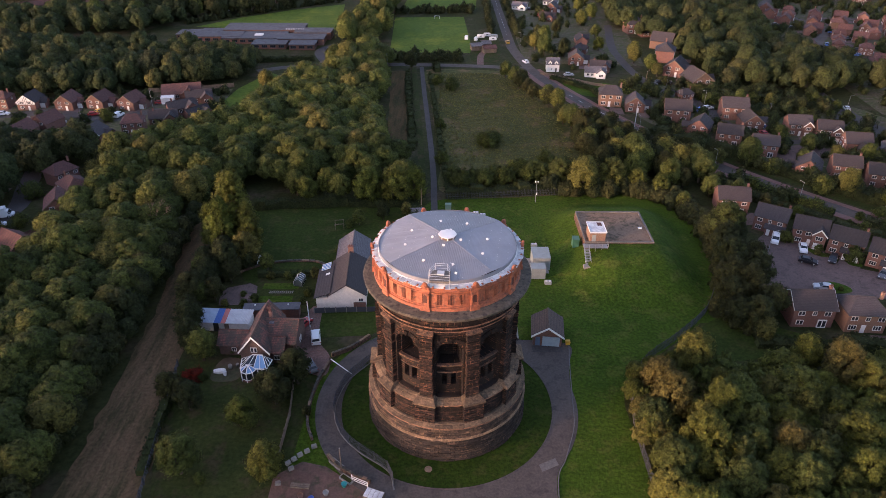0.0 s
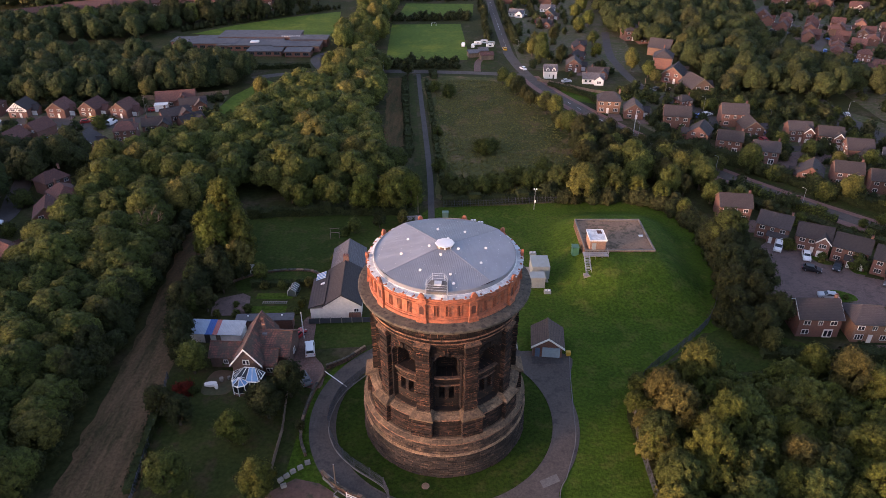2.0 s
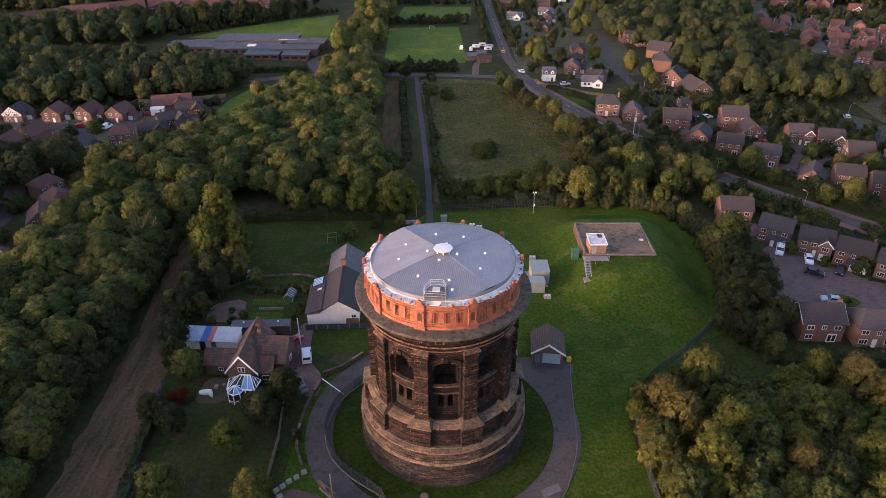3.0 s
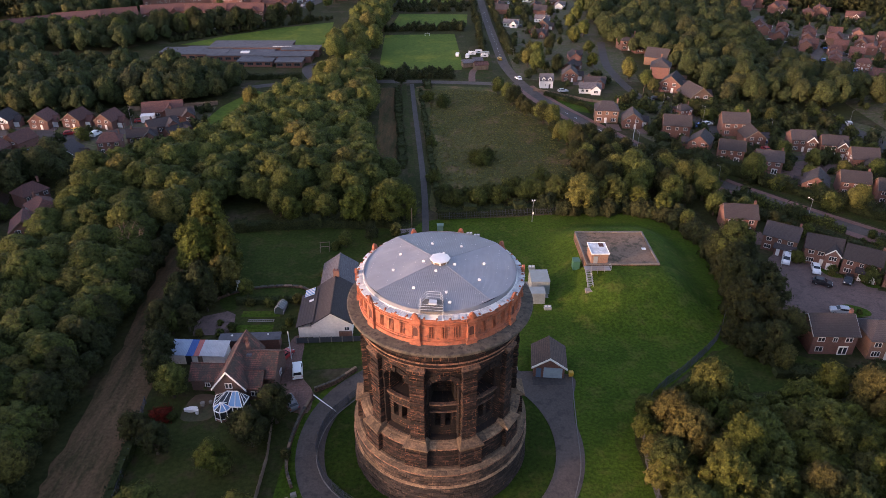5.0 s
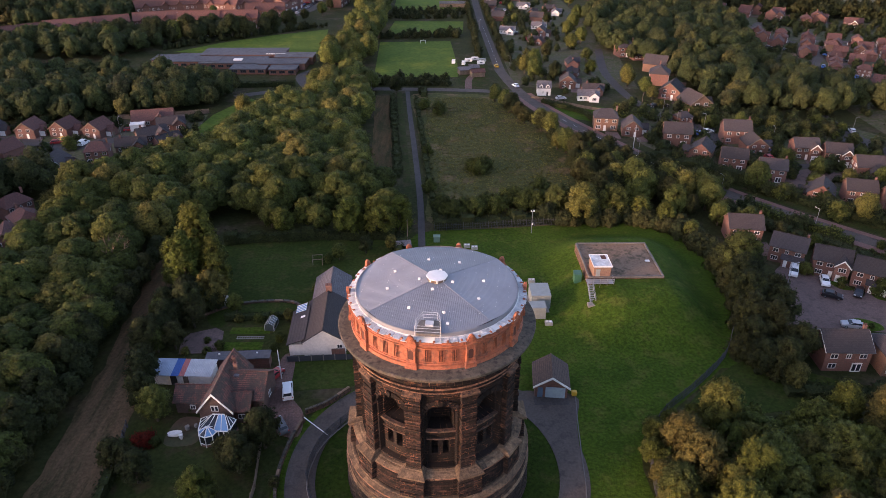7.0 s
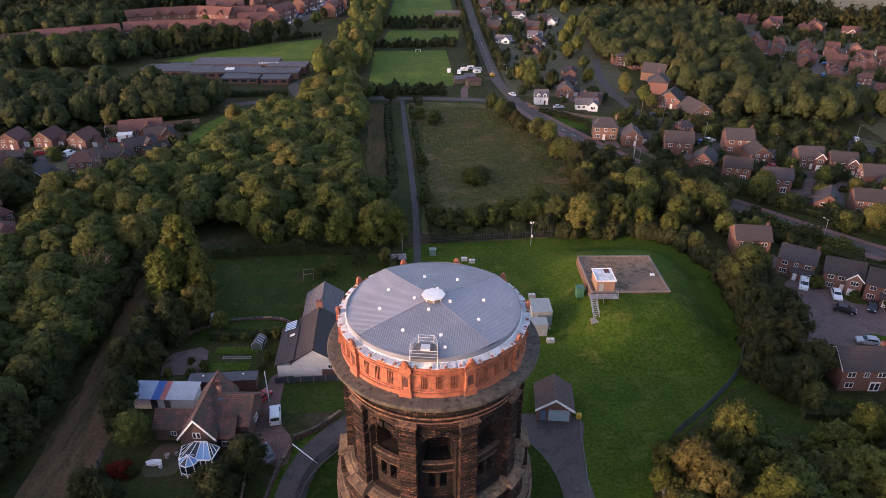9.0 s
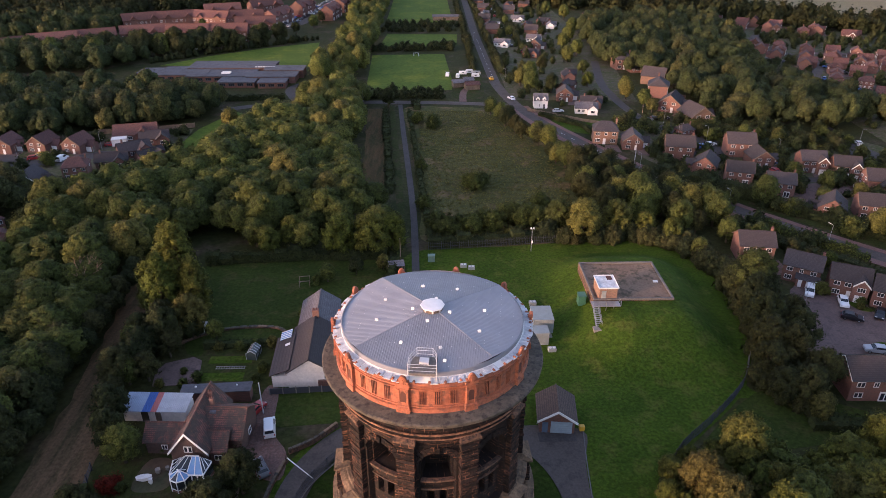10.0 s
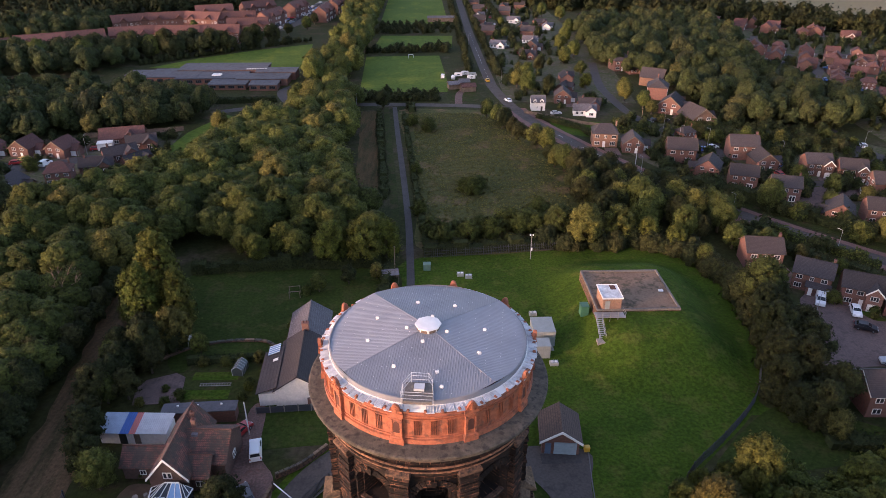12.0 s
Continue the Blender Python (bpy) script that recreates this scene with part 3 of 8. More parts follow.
for pts in ([(88.9, 140.6), (91.0, 139.6), (92.6, 136.6), (90.6, 136.4), (89.2, 138.0)], [(84.6, 124.2), (87.6, 125.6), (90.8, 123.6), (90.4, 121.4), (86.2, 121.4)], [(96.0, 136.0), (98.8, 135.4), (98.4, 132.0), (95.8, 132.8)]):
    setting("front_lawn", sheet(smooth_line(pts, 4, True), -0.1, 0.085), M_lawn, "small front lawn in the paved cul-de-sac", "lawn")
ESTATE_LINES = []
for name, line, w in (("estate_road", [(87, 372), (80, 328), (79.5, 306), (80.5, 286), (84, 268), (89, 257), (95, 246), (97, 236), (101, 222), (113, 209), (128, 209), (140, 200), (160, 190)], 3.9),
                      ("estate_link", [(150, 320), (148, 255), (149, 232), (156, 215), (190, 190)], 4.2),
                      ("estate_street", [(-200, 230), (-162, 231), (-145, 234), (-131, 229), (-118, 229), (-108, 236), (-104, 232)], 6),
                      ("estate_spur", [(-150, 100), (-119, 150), (-122, 175), (-132, 205), (-133, 229)], 5.5),
                      ("school_road", [(-52, 300), (-58, 318), (-52, 330)], 9),
                      ("far_street", [(170, 300), (180, 330), (200, 370), (190, 420), (230, 470)], 6),
                      ("far_avenue", [(180, 330), (215, 310), (260, 290)], 6),
                      ("terrace_car_park", [(-92, 470), (-80, 520), (-74, 600)], 13)):
    ESTATE_LINES.append(line)
    setting(name, ribbon(smooth_line(line), w, -0.1, 0.052), M_patch if name in ("estate_road", "estate_link", "estate_spur", "estate_street", "school_road") else M_asphalt, "grey asphalt estate road", "road")
setting("reservoir_yard", sheet([(24, 128.5), (18.5, 128.5), (18.5, 135), (24, 135)], -0.1, 0.1), M_kerb, "concrete pad under the cabinets", "pad")
for pts, nm in (([(15.6, 71.2), (18.4, 72.6), (18.0, 74.0), (15.2, 72.6)], "pale worn strip in the asphalt"), ([(5, 60), (12, 60), (12, 66.5), (7, 66)], "darker patch of newer asphalt")):
    setting("asphalt_patch", sheet(pts, -0.05, 0.074), M_slabkerb if "pale" in nm else M_patch, nm, "road")

setting("corner_green", sheet(smooth_line([(48, 271), (58, 272), (68, 269), (64, 254), (57, 254), (50, 260)], 4, True), -0.1, 0.05), M_lawn, "small green behind a fence by the road", "lawn")
setting("estate_plots", sheet(smooth_line([(64, 258), (78, 262), (92, 268), (112, 250), (150, 246), (165, 210), (165, 178), (140, 168), (112, 176), (96, 192), (84, 208), (72, 226)], 4, True), -0.1, 0.03), M_plot, "mixed lawns and paving of the estate gardens", "ground")
setting("village_plots", sheet([(35, 300), (88, 296), (96, 380), (92, 640), (35, 640)], -0.1, 0.03), M_plot, "mixed lawns and paving along the main road", "ground")
setting("bungalow_plots", sheet([(-200, 190), (-104, 198), (-84, 236), (-86, 262), (-112, 262), (-200, 250)], -0.1, 0.03), M_plot, "mixed lawns and paving of the bungalow estate", "ground")
setting("far_plots", sheet([(160, 235), (290, 225), (300, 420), (200, 500), (165, 330)], -0.1, 0.03), M_plot, "mixed lawns and paving of the far estate", "ground")
for nm, pts, mat in (("estate_court", [(91, 263), (103, 253), (101, 237), (89, 226), (88, 233), (79, 236), (86, 256)], M_patch), ("estate_close", [(108, 202), (119, 206.5), (124, 202), (118, 194.5), (109, 192.5), (104.5, 195)], M_drive), ("estate_corner", [(131, 217), (134, 209), (133, 190), (149, 216), (150, 235), (146, 239)], M_patch)):
    setting(nm, sheet(smooth_line(pts, 4, True), -0.1, 0.056), mat, "paved court between the estate houses", "road")

# ---- the water tower ----
TURN10 = 16.0                           # first pilaster, degrees clockwise from +y


def polar(r, deg, z):
    a = radians(deg)
    return (r * math.sin(a), r * math.cos(a), z)


def arc_uv(me, r=12.0):
    """UVs in metres: along the curve, and up."""
    uv = me.uv_layers.new(name="UVMap")
    for p in me.polygons:
        a0 = None
        for li in p.loop_indices:
            x, y, z = me.vertices[me.loops[li].vertex_index].co
            a = math.atan2(x, y)
            if a0 is None:
                a0 = a
            if a - a0 > math.pi:
                a -= 2 * math.pi
            if a - a0 < -math.pi:
                a += 2 * math.pi
            uv.data[li].uv = (a * r, z + 0.15 * math.hypot(x, y))


def block(g, r0, r1, d0, d1, z0, z1, taper=0.0):
    """A wedge of a ring: inner and outer radius, angles, heights."""
    n = max(1, int((d1 - d0) / 5))
    prof = [(r0, z0), (r1, z0), (r1 - taper, z1), (r0, z1)]
    g.lathe(prof, n, 0, 0, d0, d1, close=True)


def straight(g, deg, r0, r1, half, z0, z1, top=None):
    """A straight-sided block set radially, half wide at each side; top: (r1, half) at its top."""
    a = radians(deg)
    ox, oy, tx, ty = math.sin(a), math.cos(a), math.cos(a), -math.sin(a)
    r1t, ht = top or (r1, half)
    vs = [(ox * r + tx * h, oy * r + ty * h, z) for z, ra, ha in ((z0, r1, half), (z1, r1t, ht)) for r, h in ((r0, -ha), (ra, -ha), (ra, ha), (r0, ha))]
    g.add(vs, [(0, 1, 2, 3), (7, 6, 5, 4), (4, 5, 1, 0), (5, 6, 2, 1), (6, 7, 3, 2), (7, 4, 0, 3)])


# worn joints and edges, their orange raised to paint in low sunlight
M_joint = mottled("worn_lit_joint", (0.10, 0.058, 0.040), (0.31, 0.155, 0.088), 0.9, 2.6, c3=(0.040, 0.029, 0.025), bump_to=0.08)
tower = thing("water_tower", "round sooty red sandstone water tower with a red iron tank", "water tower", at=(TX, TY, 0))
rnd = random.Random(5)


def stone_part(name, g, label="", mat=None, r=12.0, smooth=False):
    ob = part(name, g, mat or M_stone, tower, label, smooth)
    if mat is None or mat is M_stone:
        arc_uv(ob.data, r)
    return ob


# battered base drum: coursed rock-faced blocks
core = Geo()
core.lathe([(13.55, -0.3), (13.1, 6.6), (10.0, 6.6)], 96)
stone_part("base_core", core)
courses = 15
for nm, lo, hi, mat, label in (("base_drum", 0, 10, M_base, "battered base drum of rough dark sandstone blocks"), ("upper_courses", 10, 15, M_upper, "paler worn courses at the head of the base")):
    blocks = Geo()
    for c in range(lo, hi):
        z0, z1 = c * 6.7 / courses, (c + 1) * 6.7 / courses - 0.025
        r = 13.76 - 0.36 * c / courses - (0.17 if c >= 10 else 0.0)
        count = 66
        for k in range(count):
            w = 360 / count
            d0 = k * w + (c % 2) * w / 2 + rnd.uniform(-0.5, 0.5) * 0.7
            j = rnd.uniform(-0.05, 0.06)
            block(blocks, r - 0.5, r + j, d0 + 0.06, d0 + w - 0.06, z0, z1 - rnd.uniform(0, 0.03), 0.03)
    base = part(nm, blocks, mat, tower, label)
    arc_uv(base.data, 13.4)
    base["kind"] = "stuff"
g = Geo()
g.lathe([(13.2, 4.40), (13.66, 4.45), (13.68, 4.56), (13.38, 4.72)], 120)
part("string_course", g, M_coping, tower, "worn sloping string course round the base")
arc_uv(bpy.data.objects["string_course"].data, 13.4)
g = Geo()
g.lathe([(13.2, 6.68), (13.45, 6.7), (13.45, 7.0), (13.15, 7.15), (12.7, 7.4), (11.0, 7.5)], 96)
stone_part("base_coping", g, "sloping stone coping on the base drum", M_coping)
arc_uv(bpy.data.objects["base_coping"].data, 13.0)
# podium wall between pedestals, and its sill
g = Geo()
g.lathe([(12.2, 7.3), (12.0, 10.6)], 120)
stone_part("podium_wall", g)
g = Geo()
g.lathe([(12.0, 10.5), (12.3, 10.6), (12.3, 10.95), (11.7, 11.25), (10.2, 11.4)], 120)
part("podium_sill", g, M_coping, tower, "sloping weathered sill above the podium")
arc_uv(bpy.data.objects["podium_sill"].data, 12.0)

for nm, r0, z0, h in (("podium_fillet", 12.26, 10.66, 0.16), ("coping_fillet", 13.41, 6.78, 0.16)):
    g = Geo()
    g.lathe([(r0 - 0.1, z0), (r0 + 0.08, z0 + 0.01), (r0 + 0.08, z0 + h), (r0 - 0.1, z0 + h + 0.02)], 120, close=True)
    part(nm, g, M_joint, tower, "worn orange stone edge, sunlight put into its colour")

# wall bays: a deep round-arched recess each, twin arched lights below
NU, NZ = 48, 88
Z0, Z1 = 11.0, 24.2
BAYR = 10.95


def bay_depth(u, z):
    """How far the wall lies behind its face, u metres from the bay's middle."""
    d = 0.0
    au = abs(u)
    spring, half = 20.2, 2.15
    in_arch = au < half and z < spring + math.sqrt(max(half * half - u * u, 0.0)) if z >= spring else au < half
    if in_arch and z > 11.6:
        d = 0.75
        half2, spring2 = 1.75, 20.1
        if z > 17.6:
            top = spring2 + math.sqrt(max(half2 * half2 - u * u, 0.0))
            if au < half2 and z < top:
                d = 2.9
        if 16.9 < z <= 17.6:
            d = 0.35                      # balcony front
        for c in (-0.85, 0.85):
            v = abs(u - c)
            if v < 0.42 and 13.4 < z < 15.4 + math.sqrt(max(0.42 * 0.42 - v * v, 0.0)):
                d = 1.9
    return d


def bay_mesh():
    g = Geo()
    half_deg = 18.0
    vs = []
    for j in range(NZ + 1):
        z = Z0 + (Z1 - Z0) * j / NZ
        for i in range(NU + 1):
            deg = -half_deg + 2 * half_deg * i / NU
            u = radians(deg) * BAYR
            vs.append(polar(BAYR - bay_depth(u, z), deg, z))
    g.add(vs, [(j * (NU + 1) + i + 1, j * (NU + 1) + i, (j + 1) * (NU + 1) + i, (j + 1) * (NU + 1) + i + 1) for j in range(NZ) for i in range(NU)])
    me = mesh_of("wall_bay", g, M_wall)
    arc_uv(me, BAYR)
    return me


def voussoir_meshes():
    out = []
    for k in range(15):
        g = Geo()
        a0, a1 = -90 + k * 12 + 0.8, -90 + (k + 1) * 12 - 0.8
        pr = rnd.uniform(0.10, 0.16) + (0.14 if k == 7 else 0)
        ring4 = []
        for a, r in ((a0, 2.15), (a0, 3.0), (a1, 3.0), (a1, 2.15)):
            ring4.append((r * math.sin(radians(a)), 20.2 + r * math.cos(radians(a))))
        vs = [polar(R, math.degrees(u / BAYR), z) for R in (BAYR - 0.3, BAYR + pr) for u, z in ring4]
        g.add(vs, [(4, 5, 6, 7), (0, 1, 5, 4), (1, 2, 6, 5), (2, 3, 7, 6), (3, 0, 4, 7)])
        me = mesh_of("voussoir", g, M_wall)
        arc_uv(me, BAYR)
        out.append(me)
    return out


def rail_mesh():
    g = Geo()
    block(g, BAYR - 0.75, BAYR - 0.2, -10.5, 10.5, 17.5, 17.72)
    block(g, BAYR - 0.7, BAYR - 0.5, -10.5, 10.5, 15.95, 16.1)
    me = mesh_of("balcony_rail", g, M_ledge)
    arc_uv(me, BAYR)
    return me


def pilaster_stones():
    out = []
    n = 26
    for k in range(n):
        g = Geo()
        z0 = 11.3 + k * 12.6 / n
        j = rnd.uniform(-0.09, 0.07)
        straight(g, 0, 10.3, 11.62 + j + (0.12 if k < 2 else 0), 1.02 + j + (0.1 if k < 2 else 0), z0, z0 + 12.6 / n - 0.05)
        me = mesh_of("pilaster_stone", g, M_stone)
        arc_uv(me)
        out.append(me)
    return out


def cap_mesh():
    g = Geo()
    straight(g, 0, 10.4, 11.72, 1.06, 23.9, 24.12, (11.9, 1.22))
    straight(g, 0, 10.4, 11.96, 1.26, 24.12, 24.46)
    straight(g, 0, 10.4, 11.96, 1.26, 24.46, 24.62, (11.6, 1.12))
    return mesh_of("pilaster_capital", g, M_ledge)


def pedestal_stones():
    out = []
    for k in range(8):
        g = Geo()
        z0 = 7.2 + k * 0.46
        j = rnd.uniform(-0.06, 0.06)
        straight(g, 0, 11.0, 12.72 + j - 0.02 * k, 1.62 + j, z0, z0 + 0.41)
        me = mesh_of("pedestal_stone", g, M_stone)
        arc_uv(me)
        out.append(me)
    return out


def pedestal_top_mesh():
    g = Geo()
    straight(g, 0, 10.8, 12.95, 1.85, 10.85, 11.15)
    straight(g, 0, 10.8, 12.95, 1.85, 11.15, 11.75, (11.7, 1.15))
    me = mesh_of("pedestal_top", g, M_coping)
    arc_uv(me)
    return me


meshes = (bay_mesh(), voussoir_meshes(), rail_mesh(), pilaster_stones(), cap_mesh(), pedestal_stones(), pedestal_top_mesh())


def turned(name, me, deg, label=""):
    ob = part(name, me, None, tower, label)
    ob.matrix_basis = pose(0, 0, 0, 0, 0, -deg)
    return ob


for k in range(10):
    a = TURN10 + 36 * k
    for nm, me in (*(("pilaster_stone", v) for v in meshes[3]), ("pilaster_capital", meshes[4]), *(("pedestal_stone", v) for v in meshes[5]), ("pedestal_top", meshes[6])):
        turned(nm, me, a)
    for nm, me in (("wall_bay", meshes[0]), *(("voussoir", v) for v in meshes[1]), ("balcony_rail", meshes[2])):
        turned(nm, me, a + 18)
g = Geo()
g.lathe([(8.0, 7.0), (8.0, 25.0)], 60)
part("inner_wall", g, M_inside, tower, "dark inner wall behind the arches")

# entablature: architrave, frieze blocks, dentil course, cornice
g = Geo()
g.lathe([(10.9, 24.2), (11.55, 24.25), (11.55, 24.75), (11.3, 24.8), (11.35, 25.2), (11.75, 25.3), (11.75, 25.6), (11.3, 25.7)], 120)
stone_part("architrave", g, "moulded red stone band with worn edges")
g = Geo()
g.lathe([(11.5, 24.64), (11.6, 24.66), (11.6, 24.77), (11.5, 24.79)], 120, close=True)
part("lower_fillet", g, M_joint, tower, "worn orange stone fillet, sunlight put into its colour")
g = Geo()
g.lathe([(11.7, 25.44), (11.81, 25.46), (11.81, 25.61), (11.7, 25.64)], 120, close=True)
part("upper_fillet", g, M_joint, tower, "worn orange stone fillet, sunlight put into its colour")
frieze = Geo()
for k in range(70):
    w = 360 / 70
    j = rnd.uniform(-0.02, 0.05)
    block(frieze, 10.9, 11.42 + j, k * w + 0.14, (k + 1) * w - 0.14, 25.66 + rnd.uniform(0, 0.04), 27.0)
stone_part("frieze", frieze, "frieze of upright stone panels")
g = Geo()
g.lathe([(11.36, 25.6), (11.36, 27.02)], 120)
part("frieze_backing", g, M_joint, tower)
g = Geo()
g.lathe([(11.2, 26.95), (11.7, 27.0), (11.85, 27.25), (12.2, 27.35)], 120)
stone_part("bed_mould", g)
dent = Geo()
for k in range(120):
    block(dent, 11.5, 12.3, k * 3, k * 3 + 1.6, 27.28, 27.58)
stone_part("dentil_course", dent, "row of small stone dentils")
g = Geo()
g.lathe([(11.3, 27.55), (12.95, 27.6), (13.12, 27.75), (13.2, 28.15), (13.05, 28.25), (11.4, 28.45)], 144)
stone_part("cornice", g, "broad lichened stone cornice ledge", M_cornice)

# the iron tank
TR = 11.3


def tank_bay():
    g = Geo()
    g.lathe([(10.6, 28.4), (TR + 0.2, 28.4), (TR + 0.18, 28.9), (TR, 28.96), (TR, 29.1), (TR + 0.1, 29.12), (TR + 0.1, 29.24), (TR, 29.26), (TR, 31.3), (TR + 0.1, 31.34), (TR + 0.12, 31.46), (TR, 31.5), (TR, 31.75), (TR + 0.26, 31.85), (TR + 0.3, 32.0), (TR + 0.2, 32.06), (TR + 0.2, 32.35), (10.6, 32.35)], 8, 0, 0, -18, 18, close=True)
    return mesh_of("tank_plate", g, M_tank)


def slot_mesh():
    g = Geo()
    # no real recess: a dark face just proud of the plate paints its shade
    block(g, TR - 0.1, TR + 0.012, -0.2, 0.2, 29.5, 31.15)
    return mesh_of("slot", g, M_slot)


def slot_frame_mesh():
    g = Geo()
    block(g, TR - 0.1, TR + 0.09, -0.16, 0.16, 29.45, 31.2)
    return mesh_of("slot_rib", g, M_tank)


def tank_pilaster_pieces():
    pieces = []
    for nm, out, half, lo, hi, top in (("pilaster_plinth", 0.48, 0.74, 28.4, 29.1, None), ("pilaster_foot", 0.44, 0.7, 29.1, 29.3, (TR + 0.36, 0.6)), ("pilaster_shaft", 0.3, 0.58, 29.3, 31.6, None), ("pilaster_neck", 0.34, 0.62, 31.6, 31.8, (TR + 0.48, 0.74)), ("pilaster_cap", 0.5, 0.76, 31.8, 32.25, None)):
        g = Geo()
        straight(g, 0, 10.6, TR + out, half, lo, hi, *([top] if top else []))
        pieces.append((nm, mesh_of(nm, g, M_tank), 0))
    g = Geo()
    straight(g, 0, 10.6, TR + 0.38, 0.11, 29.35, 31.35)
    rib = mesh_of("pilaster_rib", g, M_tank)
    return pieces + [("pilaster_rib", rib, math.degrees(0.46 * s / TR)) for s in (-1, 1)]


def niche_mesh():
    g = Geo()
    pts = [(-0.32, 29.75), (0.32, 29.75)] + [(0.32 * math.cos(radians(t)), 30.75 + 0.32 * math.sin(radians(t))) for t in range(0, 181, 30)]
    # dark face just proud of the shaft, painting a niche's shade
    R0, R1 = TR + 0.24, TR + 0.312
    n = len(pts)
    g.add([(u, R, z) for R in (R0, R1) for u, z in pts], [tuple(range(n, 2 * n))] + [(i, (i + 1) % n, n + (i + 1) % n, n + i) for i in range(n)])
    return mesh_of("niche", g, M_slot)


def finial_mesh():
    """A scrolled shell-shaped crest, leaning slightly outwards."""
    g = Geo()
    for (rad, thick, zc) in ((0.42, 0.3, 32.52), (0.29, 0.4, 32.56), (0.15, 0.5, 32.58)):
        n = 14
        pts = [(rad * math.cos(math.pi * i / n) * 1.05, zc + rad * math.sin(math.pi * i / n) * 1.8) for i in range(n + 1)]
        pts += [(-rad, 32.2), (rad, 32.2)]
        m = len(pts)
        yc = TR + 0.25
        g.add([(u, yc + s * thick / 2 + (z - 32.2) * 0.12, z) for s in (-1, 1) for u, z in pts], [tuple(range(m)), tuple(range(2 * m - 1, m - 1, -1))] + [(i, (i + 1) % m, m + (i + 1) % m, m + i) for i in range(m)])
    for s in (-1, 1):
        g.tube((0.5 * s, TR + 0.02, 32.4), (0.5 * s, TR + 0.44, 32.4), 0.16, 0.16, 10)
    return mesh_of("crest", g, M_tank)


def small_crest_mesh():
    g = Geo()
    for dd in (-12.3, -4.1, 4.1, 12.3):
        straight(g, dd, 11.25, TR + 0.3, 0.1, 32.3, 32.5)
        straight(g, dd, 11.28, TR + 0.28, 0.15, 32.5, 32.62, (TR + 0.2, 0.04))
    return mesh_of("small_crest", g, M_tank)


SLOT, RIB = slot_mesh(), slot_frame_mesh()
tm = [("tank_plate", tank_bay(), 18), *(("slot", SLOT, 18 + c + o) for c in (-8.2, 0, 8.2) for o in (-1.0, 0, 1.0)), *(("slot_rib", RIB, 18 + c + o) for c in (-8.2, 0, 8.2) for o in (-1.5, -0.5, 0.5, 1.5)), *tank_pilaster_pieces(), ("niche", niche_mesh(), 0), ("crest", finial_mesh(), 0), ("small_crest", small_crest_mesh(), 18)]
for k in range(10):
    for nm, me, off in tm:
        turned(nm, me, TURN10 + 36 * k + off, "scrolled red iron crest" if nm == "crest" else "")

# gutter plates between parapet and roof
gut = Geo()
gut.lathe([(10.3, 32.55), (10.66, 32.62), (10.75, 32.42), (11.35, 32.38), (11.45, 32.3)], 120)
part("gutter", gut, M_white, tower, "pale metal gutter behind the parapet", True)
for variant in range(3):
    g = Geo()
    cuts = [-2.1 + 0.35 * q for q in range(13)]
    lift = lambda q: 0.035 * (q % 2)
    g.add([polar(R, c, z + lift(q)) for q, c in enumerate(cuts) for R, z in ((10.72, 32.52), (11.66, 32.42), (11.66, 32.36), (10.72, 32.44))], [(4 * q + e, 4 * q + (e + 1) % 4, 4 * q + 4 + (e + 1) % 4, 4 * q + 4 + e) for q in range(12) for e in range(4)])
    me = mesh_of("gutter_plate", g, M_gutter)
    for k in range(variant, 72, 3):
        if 182 < (k * 5) < 192 or rnd.random() < 0.06:
            continue
        ob = turned("gutter_plate", me, k * 5 + rnd.uniform(-0.3, 0.3))
        ob.matrix_basis = pose(0, 0, rnd.uniform(-0.02, 0.05), rnd.uniform(-0.25, 0.25), 0, -(k * 5 + rnd.uniform(-0.3, 0.3)))

# shallow four-sided roof of ribbed sheets
RR, RA, RE = 10.55, 34.25, 33.05
ROOF_TURN = 0.0


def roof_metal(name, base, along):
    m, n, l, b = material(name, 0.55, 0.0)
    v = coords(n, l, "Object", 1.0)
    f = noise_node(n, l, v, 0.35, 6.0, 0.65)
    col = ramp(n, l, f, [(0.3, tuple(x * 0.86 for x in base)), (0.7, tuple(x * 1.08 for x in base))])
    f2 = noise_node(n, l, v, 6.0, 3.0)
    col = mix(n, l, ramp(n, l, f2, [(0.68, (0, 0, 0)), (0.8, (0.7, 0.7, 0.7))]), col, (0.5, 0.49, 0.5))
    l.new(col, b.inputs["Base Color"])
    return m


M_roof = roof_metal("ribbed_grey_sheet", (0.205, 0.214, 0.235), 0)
# same sheet for the side slopes, their stronger light put into the colour
M_roof_lit = roof_metal("ribbed_sheet_lit_side", (0.258, 0.264, 0.285), 1)


def roof_sector(mid, mat):
    """A plane sector with upstanding ribs running down its slope."""
    g = Geo()
    slope = (RA - RE) / RR
    pitch = 0.26
    n = int(RR * math.sin(radians(45)) / pitch)
    a = radians(mid)
    ox, oy, tx, ty = math.sin(a), math.cos(a), math.cos(a), -math.sin(a)

    edge = []

    def P(u, w, dz=0.0):
        return (ox * w + tx * u, oy * w + ty * u, RA - slope * w + dz)
    for i in range(-n - 1, n + 1):
        u0, u1 = i * pitch, (i + 1) * pitch
        um = max(min((u0 + u1) / 2, RR * 0.707), -RR * 0.707)
        u0, u1 = max(u0, -RR * 0.7069), min(u1, RR * 0.7069)
        if u1 - u0 < 0.02:
            continue
        k0, k1 = u0 + (u1 - u0) * 0.62, u0 + (u1 - u0) * 0.7
        k2, k3 = u0 + (u1 - u0) * 0.9, u1
